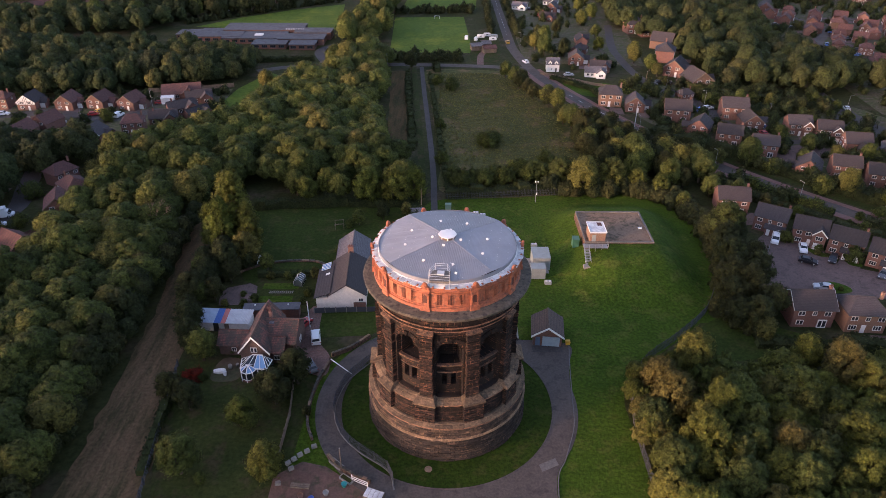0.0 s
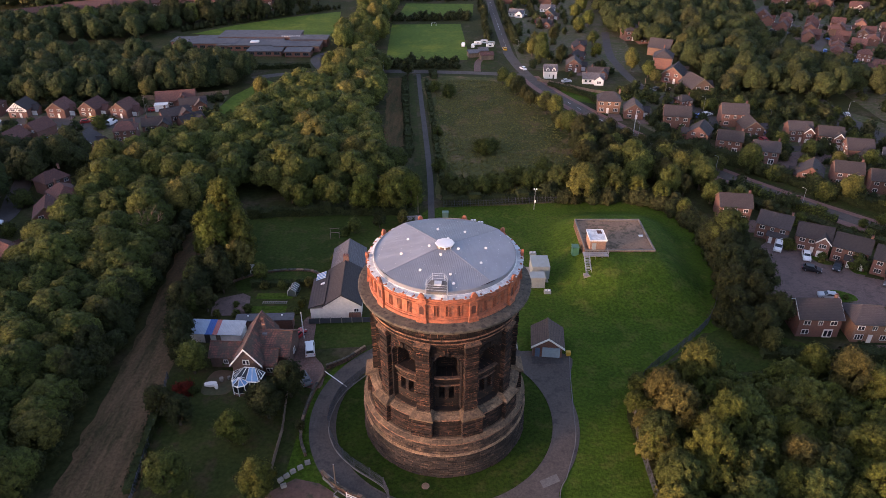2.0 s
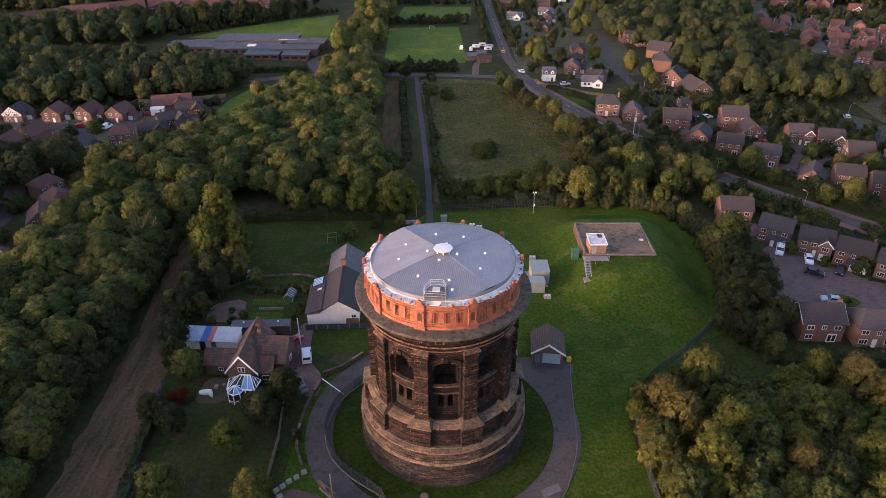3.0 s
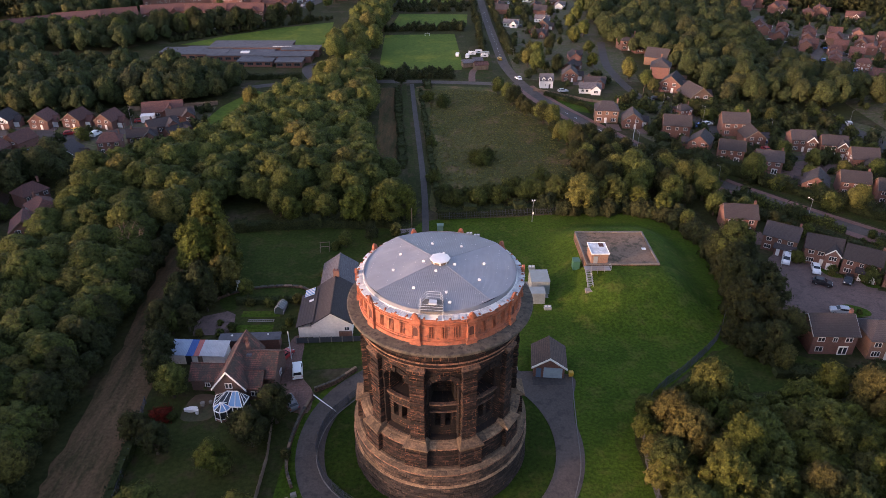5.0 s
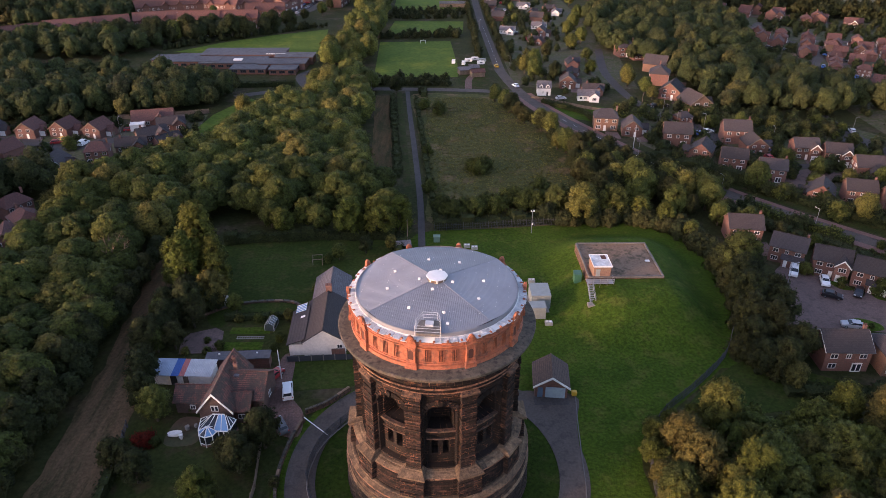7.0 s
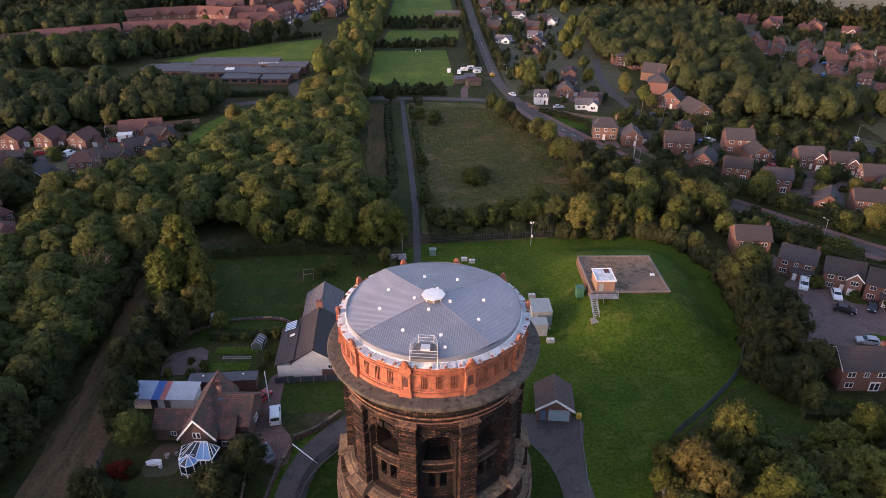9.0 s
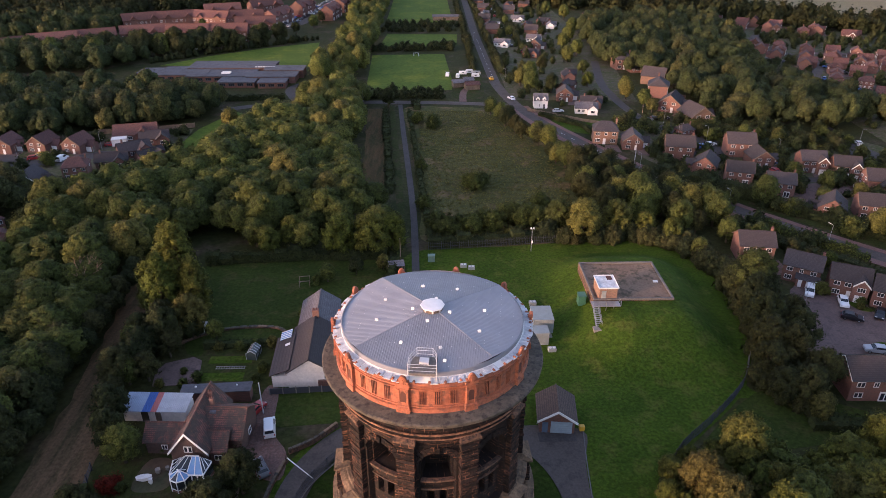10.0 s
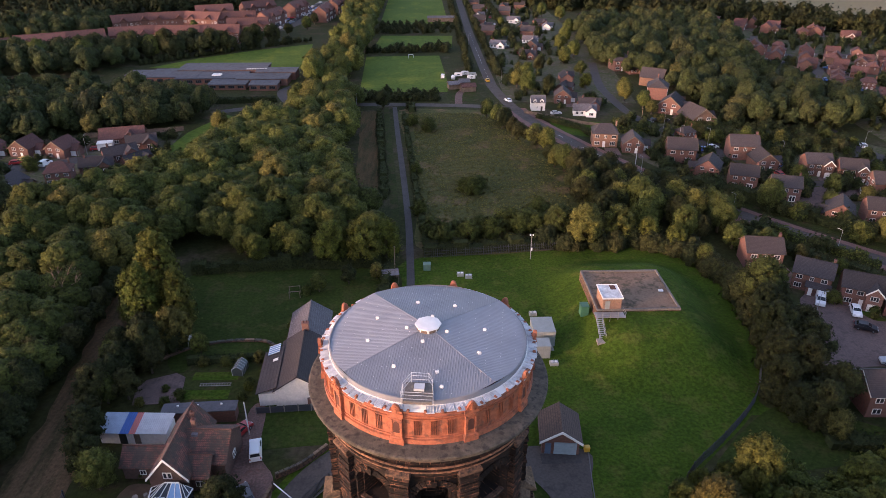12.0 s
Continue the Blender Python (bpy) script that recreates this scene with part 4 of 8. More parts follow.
        row = [(u0, 0.0), (k0, 0.0), (k1, 0.016), (k2, 0.016), (k3, 0.0)]
        for u, dz in (row if not edge else row[1:]):
            edge.append((P(u, abs(u), dz), P(u, math.sqrt(max(RR * RR - u * u, 0.0)), dz)))
    g.add([p for pair in edge for p in pair], [(2 * q, 2 * q + 1, 2 * q + 3, 2 * q + 2) for q in range(len(edge) - 1)])
    return part("roof_slope", g, mat, tower, "shallow slope of ribbed grey sheet")


# slopes alternate darker and lighter: the shading by direction is in the colours
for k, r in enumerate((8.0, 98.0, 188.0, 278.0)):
    roof_sector(r, M_roof if k % 2 == 0 else M_roof_lit)
for d in (53.0, 143.0, 233.0, 323.0):
    g = Geo()
    zt = RA - (RA - RE) * math.cos(radians(45))
    g.tube(polar(0.4, d, RA + 0.0), polar(RR, d, zt + 0.0), 0.035, 0.035, 6)
    part("ridge_cap", g, M_roof, tower)
screws = Geo()
for mid in (8.0, 98.0, 188.0, 278.0):
    a = radians(mid)
    ox, oy, tx, ty = math.sin(a), math.cos(a), math.cos(a), -math.sin(a)
    for w in (1.9, 3.4, 4.9, 6.4, 7.9, 9.4):
        for i in range(-26, 27):
            u = i * 0.52 + 0.2
            if abs(u) < w - 0.15 and math.hypot(u, w) < RR - 0.2 and rnd.random() < 0.42:
                s = rnd.uniform(0.025, 0.055)
                screws.box(ox * w + tx * u, oy * w + ty * u, RA - (RA - RE) / RR * w + 0.01, s, s, 0.035, mid)
part("screw_heads", screws, M_white, tower, "rows of pale sheet fixings")["kind"] = "stuff"
g = Geo()
g.lathe([(10.2, 32.35), (10.62, 32.4), (10.62, 33.15), (10.5, 33.2)], 120)
part("roof_fascia", g, M_roof, tower, "grey roof edge")
g = Geo()
g.lathe([(1.44, 34.56), (1.44, 34.66), (0.9, 34.70), (0.0, 34.71)], 8)
part("roof_lantern", g, M_white, tower, "white octagonal lantern cap at the apex")
g = Geo()
g.lathe([(1.24, 33.9), (1.24, 34.58)], 8)
part("lantern_wall", g, M_render, tower, "cream side of the lantern")
for k in range(8):
    g = Geo()
    straight(g, k * 45 + 22.5, 1.0, 1.19, 0.36, 34.12, 34.5)
    part("lantern_louvre", g, M_wood, tower, "weathered louvre under the cap")


def vent_mesh():
    g = Geo()
    g.box(0, 0, -0.1, 0.3, 0.3, 0.22)
    g.box(0, 0, 0.12, 0.4, 0.24, 0.16, 0, 0.6)
    return mesh_of("roof_vent", g, M_white)


vm = vent_mesh()
for vx, vy in ((-1.1, 5.7), (3.1, 4.8), (6.1, 0.1), (5.2, -4.1), (2.0, -0.8), (-0.6, -2.4), (0.8, -6.9), (1.2, -8.9), (-3.5, -5.9), (-6.4, -1.5), (-5.6, 2.7), (-2.3, 0.1), (0.5, 2.2)):
    ob = part("roof_vent", vm, None, tower, "small white roof vent")
    d, r = math.degrees(math.atan2(vx, vy)), math.hypot(vx, vy)
    slope = (RA - RE) / RR
    ob.matrix_basis = pose(vx, vy, RA - slope * r * max(abs(math.cos(radians(d - 8))), abs(math.sin(radians(d - 8)))), 0, 0, rnd.uniform(-20, 20))

# access platform with hatch and rails, on the roof's edge
ACC = 186.0
M_rail = plain("pale_galvanised_rail", (0.6, 0.6, 0.6), 0.5)
g = Geo()
straight(g, ACC, 8.35, 11.15, 1.35, 33.1, 33.42, (11.15, 1.35))
part("access_platform", g, M_slabkerb, tower, "small concrete access platform")
g = Geo()
straight(g, ACC, 8.75, 9.65, 0.5, 33.42, 33.66)
part("hatch", g, M_rail, tower, "closed steel roof hatch")
corners = [(8.3, -0.85), (8.3, 0.85), (9.9, 1.5), (11.2, 1.5), (11.2, -1.5), (9.2, -1.3)]
pos = []
for r, h in corners:
    a = radians(ACC)
    pos.append((math.sin(a) * r + math.cos(a) * h, math.cos(a) * r - math.sin(a) * h))
for i in range(len(pos)):
    p, q = pos[i], pos[(i + 1) % len(pos)]
    g = Geo()
    for hgt in (0.45, 0.9, 1.25):
        g.tube((*p, 33.3 + hgt), (*q, 33.3 + hgt), 0.024)
    part("guard_rail", g, M_rail, tower)
    g = Geo()
    g.tube((*p, 32.5), (*p, 34.58), 0.03)
    part("rail_post", g, M_rail, tower)

# ---- trees ----
PHI = (1 + 5 ** 0.5) / 2
L_V = np.array([(0, s1, s2 * PHI) for s1 in (-1, 1) for s2 in (-1, 1)] + [(s1, s2 * PHI, 0) for s1 in (-1, 1) for s2 in (-1, 1)] + [(s2 * PHI, 0, s1) for s1 in (-1, 1) for s2 in (-1, 1)]) / math.hypot(1, PHI)
L_F = np.array([(a, b, c) if np.dot(np.cross(L_V[b] - L_V[a], L_V[c] - L_V[a]), L_V[a]) > 0 else (a, c, b) for a in range(12) for b in range(a + 1, 12) for c in range(b + 1, 12) if max(np.linalg.norm(L_V[a] - L_V[b]), np.linalg.norm(L_V[b] - L_V[c]), np.linalg.norm(L_V[a] - L_V[c])) < 1.1])


def crown_arrays(seed, lobes, leaves, size, height, spread, low=0.28, narrow=0.0, full=0.0):
    """Leaves on the outside of a heap of lobes; returns leaf quads' corners and the lobes' own triangles."""
    r = np.random.RandomState(seed)
    cs, rs = [], []
    for k in range(lobes):
        t = (k + 0.5) / lobes
        z = low + (1 - low) * (t ** 0.85)
        wid = math.sin(math.pi * min(0.98, 0.22 + 0.72 * (z - low) / (1 - low))) ** 0.7 * (1 - narrow * (z - low))
        a = k * 2.39996 + r.uniform(-0.5, 0.5)
        q = spread * wid * (0.25 + (0.55 - 0.17 * full) * math.sqrt(r.rand())) if k < lobes - 2 else spread * 0.15 * r.rand()
        cs.append((q * math.cos(a), q * math.sin(a), z * height * 0.86))
        rs.append(spread * (0.24 + 0.13 * full + (0.2 - 0.1 * full) * r.rand()) * (0.75 + 0.4 * wid) * (24 / max(lobes, 15)) ** 0.42)
    cs, rs = np.array(cs), np.array(rs)
    pts, nrm = [], []
    per = int(leaves / lobes * 1.9)
    for k in range(lobes):
        d = r.normal(size=(per, 3))
        d[:, 2] = d[:, 2] * 0.9 + 0.25
        d /= np.linalg.norm(d, axis=1)[:, None]
        bump_r = 0.66 + 0.52 * r.rand(per) ** 1.2 + 0.14 * np.sin(d[:, 0] * 7 + k) * np.sin(d[:, 1] * 6 + d[:, 2] * 5)
        p = cs[k] + d * (rs[k] * bump_r)[:, None] * np.array([1, 1, 0.9])
        keep = np.ones(per, bool)
        for q in range(lobes):
            if q != k:
                keep &= np.linalg.norm(p - cs[q], axis=1) > rs[q] * 0.82
        pts.append(p[keep]), nrm.append(d[keep])
    p, d = np.concatenate(pts), np.concatenate(nrm)
    if len(p) > leaves:
        sel = r.permutation(len(p))[:leaves]
        p, d = p[sel], d[sel]
    n = len(p)
    mid = p - np.array([0, 0, (low + 0.35 * (1 - low)) * height])
    mid /= np.linalg.norm(mid, axis=1)[:, None] + 1e-6
    soft = d * 0.55 + mid * 0.6 + r.normal(size=(n, 3)) * 0.34
    soft[:, 2] = np.maximum(soft[:, 2], 0.0) + 0.2
    soft /= np.linalg.norm(soft, axis=1)[:, None]
    d = d + r.normal(size=(n, 3)) * 0.4 + np.array([0, 0, 0.3])
    d /= np.linalg.norm(d, axis=1)[:, None]
    up = r.normal(size=(n, 3))
    u = np.cross(d, up)
    u /= np.linalg.norm(u, axis=1)[:, None]
    w = np.cross(d, u)
    p = p + r.normal(size=(n, 3)) * size * 0.8
    s = (size * (0.5 + 0.95 * r.rand(n)))[:, None]
    s2 = s * (0.6 + 0.4 * r.rand(n))[:, None]
    quad = np.stack([p + u * s, p - u * s * 0.6 + w * s2, p - u * s * 0.6 - w * s2 + d * s * 0.2], axis=1)
    face = np.cross(quad[:, 1] - quad[:, 0], quad[:, 2] - quad[:, 0])
    back = (face * soft).sum(axis=1) < 0
    quad[back] = quad[back][:, ::-1]
    lv = np.concatenate([L_V * (rs[k] * 0.7) * (1 + 0.24 * np.clip(r.normal(size=(12, 1)), -1.6, 1.6)) + cs[k] for k in range(lobes)])
    lf = np.concatenate([L_F + k * 12 for k in range(lobes)])
    out = lv - np.array([0, 0, (low + 0.35 * (1 - low)) * height])
    out /= np.linalg.norm(out, axis=1)[:, None] + 1e-6
    ln = np.concatenate([L_V] * lobes) * 0.55 + out * 0.6
    ln[:, 2] = np.maximum(ln[:, 2], -0.2) + 0.15
    ln /= np.linalg.norm(ln, axis=1)[:, None] + 1e-6
    return quad, lv, lf, cs, rs, np.concatenate([np.repeat(soft, 3, axis=0), ln])


def crown_mesh(name, arrays, leaf_mat):
    """Leaves that take their shading from the rounded clump they sit on."""
    quad, lv, lf, cs, rs, nrm = arrays
    nq = len(quad)
    verts = np.concatenate([quad.reshape(-1, 3), lv])
    me = bpy.data.meshes.new(name)
    faces = [(3 * i, 3 * i + 1, 3 * i + 2) for i in range(nq)] + [tuple(int(x) + 3 * nq for x in f) for f in lf]
    me.from_pydata(verts.tolist(), [], faces)
    me.materials.append(leaf_mat)
    me.polygons.foreach_set("use_smooth", [True] * len(faces))
    me.update()
    me.normals_split_custom_set_from_vertices(nrm.tolist())
    return me


def trunk_mesh(seed, height, cs, girth):
    r = random.Random(seed)
    g = Geo()
    top = height * 0.55
    bend = (r.uniform(-0.3, 0.3), r.uniform(-0.3, 0.3))
    mid = (bend[0], bend[1], top * 0.5)
    g.tube((0, 0, -0.3), mid, girth, girth * 0.75, 8)
    g.tube(mid, (bend[0] * 1.5, bend[1] * 1.5, top), girth * 0.75, girth * 0.45, 8)
    for k in range(0, len(cs), 4):
        c = cs[k]
        base_z = min(top * 0.95, max(1.2, c[2] * 0.55))
        g.tube((bend[0], bend[1], base_z), tuple(c), girth * 0.38, girth * 0.12, 5)
    return mesh_of("trunk", g, M_bark)


KINDS = {}


def tree_kind(key, seed, lobes, leaves, size, height, spread, mat, low=0.28, narrow=0.0, label="", name="tree", full=0.35):
    arr = crown_arrays(seed, lobes, leaves, size, height, spread, low, narrow, full)
    KINDS[key] = (name, crown_mesh("crown", arr, mat), trunk_mesh(seed, height, arr[3], 0.035 * height * (0.7 + 0.3)), label, arr)


for s in range(4):
    tree_kind("near%d" % s, 20 + s, 60, 2700, 0.18, 11.0, 4.6, M_leaf, label="full green broadleaf tree at the wood's edge")
    tree_kind("gold%d" % s, 40 + s, 60, 2700, 0.18, 10.0, 4.3, M_leaf_y, label="broadleaf tree turning yellow and brown")
for s in range(4):
    tree_kind("wood%d" % s, 60 + s, 40, 1300, 0.26, 11.5, 5.0, M_leaf, label="tall green broadleaf tree in the wood", full=1.0)
for s in range(2):
    tree_kind("dark%d" % s, 80 + s, 42, 1600, 0.23, 10.5, 4.0, M_leaf_d, label="dark green tree with a dense crown")
    tree_kind("bush%d" % s, 90 + s, 11, 620, 0.19, 3.2, 1.9, M_leaf, low=0.15, label="rounded green garden bush", name="bush")
    tree_kind("tall%d" % s, 95 + s, 60, 2800, 0.20, 14.0, 3.6, M_leaf_l, low=0.12, narrow=0.5, label="tall yellowing poplar beside the track")
for s in range(2):
    tree_kind("amber%d" % s, 70 + s, 38, 1300, 0.26, 10.5, 4.5, M_leaf_y, label="yellowing tree among the houses")
for s in range(3):
    tree_kind("lime%d" % s, 110 + s, 54, 2500, 0.18, 10.0, 4.4, M_leaf_l, low=0.15, label="yellow-green tree before the dark wood")
tree_kind("poplar", 99, 12, 1200, 0.25, 13.0, 2.3, M_leaf_d, low=0.1, narrow=0.6, label="slender dark tree")

tree_count = 0


def tree(key, x, y, scale=1.0, z=0.0, rs=None, squash=1.0):
    global tree_count
    name, crown, trunk, label, arr = KINDS[key]
    r = rs or random
    tree_count += 1
    ob = thing(name, label, "bush" if name == "bush" else "tree", "garden bushes" if name == "bush" else "trees", (x, y, z))
    ob.matrix_basis = pose(x, y, z, 0, 0, r.uniform(0, 360)) @ Matrix.Diagonal((scale, scale, scale * squash, 1))
    part("trunk", trunk, None, ob)
    part("crown", crown, None, ob)
    return ob


def scatter(poly, gap, seed, jitter=0.42):
    r = random.Random(seed)
    x0, x1 = min(p[0] for p in poly), max(p[0] for p in poly)
    y0, y1 = min(p[1] for p in poly), max(p[1] for p in poly)
    out, row, y = [], 0, y0
    while y <= y1:
        x = x0 + (gap / 2 if row % 2 else 0)
        while x <= x1:
            px, py = x + r.uniform(-jitter, jitter) * gap, y + r.uniform(-jitter, jitter) * gap
            if inside(px, py, poly):
                out.append((px, py))
            x += gap
        y += gap * 0.87
        row += 1
    return out, r


BELT_MODELS = [crown_arrays(160 + s, 70, 1500, 0.18, 11.5, 5.0, 0.42, 0.0, 1.0) for s in range(4)]
FAR = []
for s in range(4):
    FAR.append(crown_arrays(200 + s, 24, 380, 0.34, 11.0, 4.8, 0.34, 0.0, 1.0))


TETRA = (np.array([(0, 0, 1.0), (0.94, 0, -0.33), (-0.47, 0.82, -0.33), (-0.47, -0.82, -0.33)]), np.array([(0, 1, 2), (0, 2, 3), (0, 3, 1), (1, 3, 2)]))
HAZY = []
for s in range(3):
    quad, lv, lf, cs, rs, nrm = crown_arrays(300 + s, 7, 190, 0.9, 11.0, 5.2, 0.2, 0.0, 1.0)
    lv = np.concatenate([TETRA[0] * rs[k] * 1.05 + cs[k] for k in range(7)])
    lf = np.concatenate([TETRA[1] + 4 * k for k in range(7)])
    HAZY.append((quad, lv, lf, cs, rs, np.concatenate([nrm[:3 * len(quad)]] + [TETRA[0]] * 7)))


def far_wood(name, places, r, label, mat, lo=0.7, hi=1.2, category="wood", models=None, flat=1.0):
    """Many far trees in one mesh."""
    models = models or FAR
    V, F, T, N, k = [], [], [], [], 0
    for x, y in places:
        quad, lv, lf, cs, rs, nrm = models[r.randrange(len(models))]
        s, a = r.uniform(lo, hi), r.uniform(0, 6.28)
        sz = s * r.uniform(0.85, 1.2) * flat
        rot = np.array([[math.cos(a) * s, -math.sin(a) * s, 0], [math.sin(a) * s, math.cos(a) * s, 0], [0, 0, sz]])
        v = np.concatenate([quad.reshape(-1, 3), lv]) @ rot.T + np.array([x, y, -0.2])
        nq = len(quad)
        V.append(v)
        F += [(k + 3 * i, k + 3 * i + 1, k + 3 * i + 2) for i in range(nq)]
        F += [(k + 3 * nq + f[0], k + 3 * nq + f[1], k + 3 * nq + f[2]) for f in lf.tolist()]
        N.append(nrm @ (rot / s * np.array([[1, 1, 1], [1, 1, 1], [0, 0, s / sz]])).T)
        T.append(np.full(len(v), r.random()))
        k += len(v)
    me = bpy.data.meshes.new(name)
    me.from_pydata(np.concatenate(V).tolist(), [], F)
    me.materials.append(mat)
    me.polygons.foreach_set("use_smooth", [True] * len(F))
    at = me.attributes.new("tint", "FLOAT", "POINT")
    at.data.foreach_set("value", np.concatenate(T).astype(np.float32))
    me.update()
    me.normals_split_custom_set_from_vertices(np.concatenate(N).tolist())
    ob = new(name, me)
    return tagged(ob, label, category, "", "stuff")

# ---- woods ----
# the nearest and leftmost trees are unseen, kept for the shade they cast
BELT = [(-62.5, 15), (-63.5, 90), (-65, 112), (-68, 150), (-66, 170), (-44, 173), (-12, 175), (-13, 186), (-25, 212), (-27, 300), (-30, 316), (-45, 298), (-60, 255), (-72, 228), (-90, 216), (-104, 200), (-98, 182), (-98, 165), (-97, 135), (-118, 110), (-125, 15)]
spots, r = scatter(BELT, 6.0, 11)
far_part, near_part = [], []
for x, y in spots:
    if y > 180 and x < -70 and y > x + 291:
        continue
    near = 56 < y < 190 and x > max(-100, -82 - (y - 60) * 0.45)
    if near:
        near_part.append((x, y))
    else:
        far_part.append((x, y))
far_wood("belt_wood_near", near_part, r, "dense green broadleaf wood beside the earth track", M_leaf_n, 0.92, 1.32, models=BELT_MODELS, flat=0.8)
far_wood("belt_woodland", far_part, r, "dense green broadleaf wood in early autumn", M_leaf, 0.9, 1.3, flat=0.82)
re = random.Random(67)
far_wood("wood_edge", [(-62.2 - 0.033 * max(0, y - 60) + re.uniform(-1.2, 0.8), y + re.uniform(-1, 1)) for y in range(16, 152, 3)], re, "dark shrubby edge of the wood along the track", M_leaf_d, 0.42, 0.68, "wood", BELT_MODELS[:2])
for nm, poly, gap, seed, mat, label in (
        ("spur_woodland", [(-165, 176), (-118, 178), (-108, 184), (-110, 197), (-128, 202), (-165, 196)], 5.6, 20, M_leaf_d, "dark trees between the bungalows and the spur"),
        ("spur_edge_woodland", [(-160, 120), (-122, 126), (-118, 150), (-122, 172), (-160, 172)], 6.5, 24, M_leaf_h, "mixed trees along the estate spur"),
        ("estate_woodland", [(-230, 249), (-150, 250), (-112, 259), (-94, 264), (-84, 292), (-100, 300), (-140, 308), (-230, 322)], 6.4, 12, M_leaf_h, "band of mixed trees behind the estate"),
        ("horizon_woodland", [(-360, 440), (-250, 430), (-215, 470), (-190, 520), (-130, 560), (-110, 650), (-420, 650)], 12, 13, M_leaf_d, "dark wood on the rising distance"),
        ("field_hedgerow", [(-30, 318), (-30, 460), (-30, 640), (-56, 640), (-50, 480), (-46, 420), (-52, 330)], 7, 14, M_leaf, "line of hedgerow trees beside the fields"),
        ("hill_woodland", [(88, 352), (108, 335), (108, 300), (112, 262), (150, 256), (176, 262), (170, 300), (160, 330), (162, 372), (182, 425), (186, 480), (110, 490), (92, 440)], 7.2, 15, M_leaf_h, "wood of green and yellowing trees"),
        ("skyline_woodland", [(210, 470), (300, 430), (420, 380), (430, 410), (300, 470), (240, 520), (190, 640), (60, 640), (70, 560), (150, 530)], 9, 16, M_leaf_d, "dark trees along the far fields"),
        ("terrace_trees", [(-260, 330), (-150, 352), (-140, 378), (-180, 385), (-240, 375)], 8, 18, M_leaf_h, "trees before the brick flats"),
        ("flats_front_woodland", [(-210, 380), (-150, 378), (-120, 393), (-92, 410), (-94, 418), (-122, 408), (-150, 396), (-180, 392), (-210, 390)], 6.5, 26, M_leaf_d, "dark trees close before the brick flats"),
        ("verge_woodland", [(-98, 262), (-88, 268), (-80, 288), (-90, 296), (-104, 290)], 6.0, 27, M_leaf_h, "trees beside the small green"),
        ("flats_woodland", [(-250, 425), (-215, 430), (-190, 455), (-205, 500), (-260, 470)], 8, 19, M_leaf_h, "trees behind the brick flats"),
        ("distant_woodland", [(-120, 640), (20, 670), (60, 650), (200, 650), (300, 640), (600, 600), (640, 690), (-200, 700)], 15, 17, M_leaf_d, "far dark woodland")):
    pl, r = scatter(poly, gap, seed)
    far_wood(nm, pl, r, label, mat, models=HAZY if M_leaf_d is mat and "spur" not in nm and "front" not in nm else None)

# ragged hedges round the fields
rh = random.Random(51)
rows = []
for a, b, wd in (((-28, 398), (16, 401), 2.5), ((-27, 405), (18, 408), 2), ((-25, 457), (20, 459), 4), ((-26, 470), (20, 473), 5), ((-26, 480), (20, 484), 3), ((23, 352), (24, 480), 1.5), ((24, 480), (23, 620), 1.5), ((36.5, 345), (35.5, 480), 1.5), ((36, 480), (36, 620), 1.5), ((-140, 372), (-90, 415), 2.5), ((-90, 415), (-64, 434), 2.5), ((54, 380), (52, 600), 2.5), ((-26, 303), (8, 302), 0.8), ((-26, 310), (8, 309), 0.8)):
    n = int(math.dist(a, b) / 2.2)
    rows += [(a[0] + (b[0] - a[0]) * k / n + rh.uniform(-wd, wd) * 0.5, a[1] + (b[1] - a[1]) * k / n + rh.uniform(-wd, wd) * 0.5) for k in range(n)]
far_wood("field_hedges", rows, rh, "ragged dark green hedges round the fields", M_leaf_d, 0.45, 1.1, "hedge", [crown_arrays(330 + q, 6, 90, 0.42, 4.4, 2.4, 0.1, 0.0, 1.0) for q in range(3)])

# trees that stand out one by one
r = random.Random(77)
for k, x, y, s in (("dark0", -67, 123, 0.9), ("dark1", -66, 116, 0.95), ("dark0", -65.5, 108, 0.95), ("wood1", -68, 130, 0.9), ("dark1", -66, 100, 0.95), ("dark0", -65, 92, 1.0), ("dark1", 65, 118, 1.0), ("dark0", 68, 112, 0.9), ("dark1", 63.5, 108.5, 0.85), ("dark0", 60, 109, 0.75), ("tall0", -52.5, 135, 1.3), ("tall1", -50.5, 140.5, 1.62), ("tall0", -54, 146, 1.4), ("near1", -46.5, 131, 0.9), ("dark1", -50, 127, 0.95), ("tall0", -47, 137, 1.15), ("near2", -54, 138, 1.0), ("tall1", -56.5, 139, 1.0),
                   ("gold0", -38, 164, 0.85), ("near1", -29, 165, 0.8), ("lime0", -21, 163.5, 1.15), ("lime1", -14, 164, 1.2), ("lime2", -9, 166, 1.05), ("dark1", -55, 128, 0.75), ("dark0", -53, 122.5, 0.8), ("dark1", -51.5, 131, 0.85), ("dark0", -48.5, 124, 0.6), ("dark1", -50, 117, 0.65), ("gold3", -33, 168, 0.9), ("near3", -42, 168, 0.8),
                   ("near0", 38.5, 170, 1.15), ("near1", 47, 172, 1.0), ("near2", 33, 175, 0.9), ("gold1", 54, 171, 0.8), ("gold2", 60, 168, 0.75), ("near3", 64, 174, 0.9), ("near0", 55, 178, 0.9),
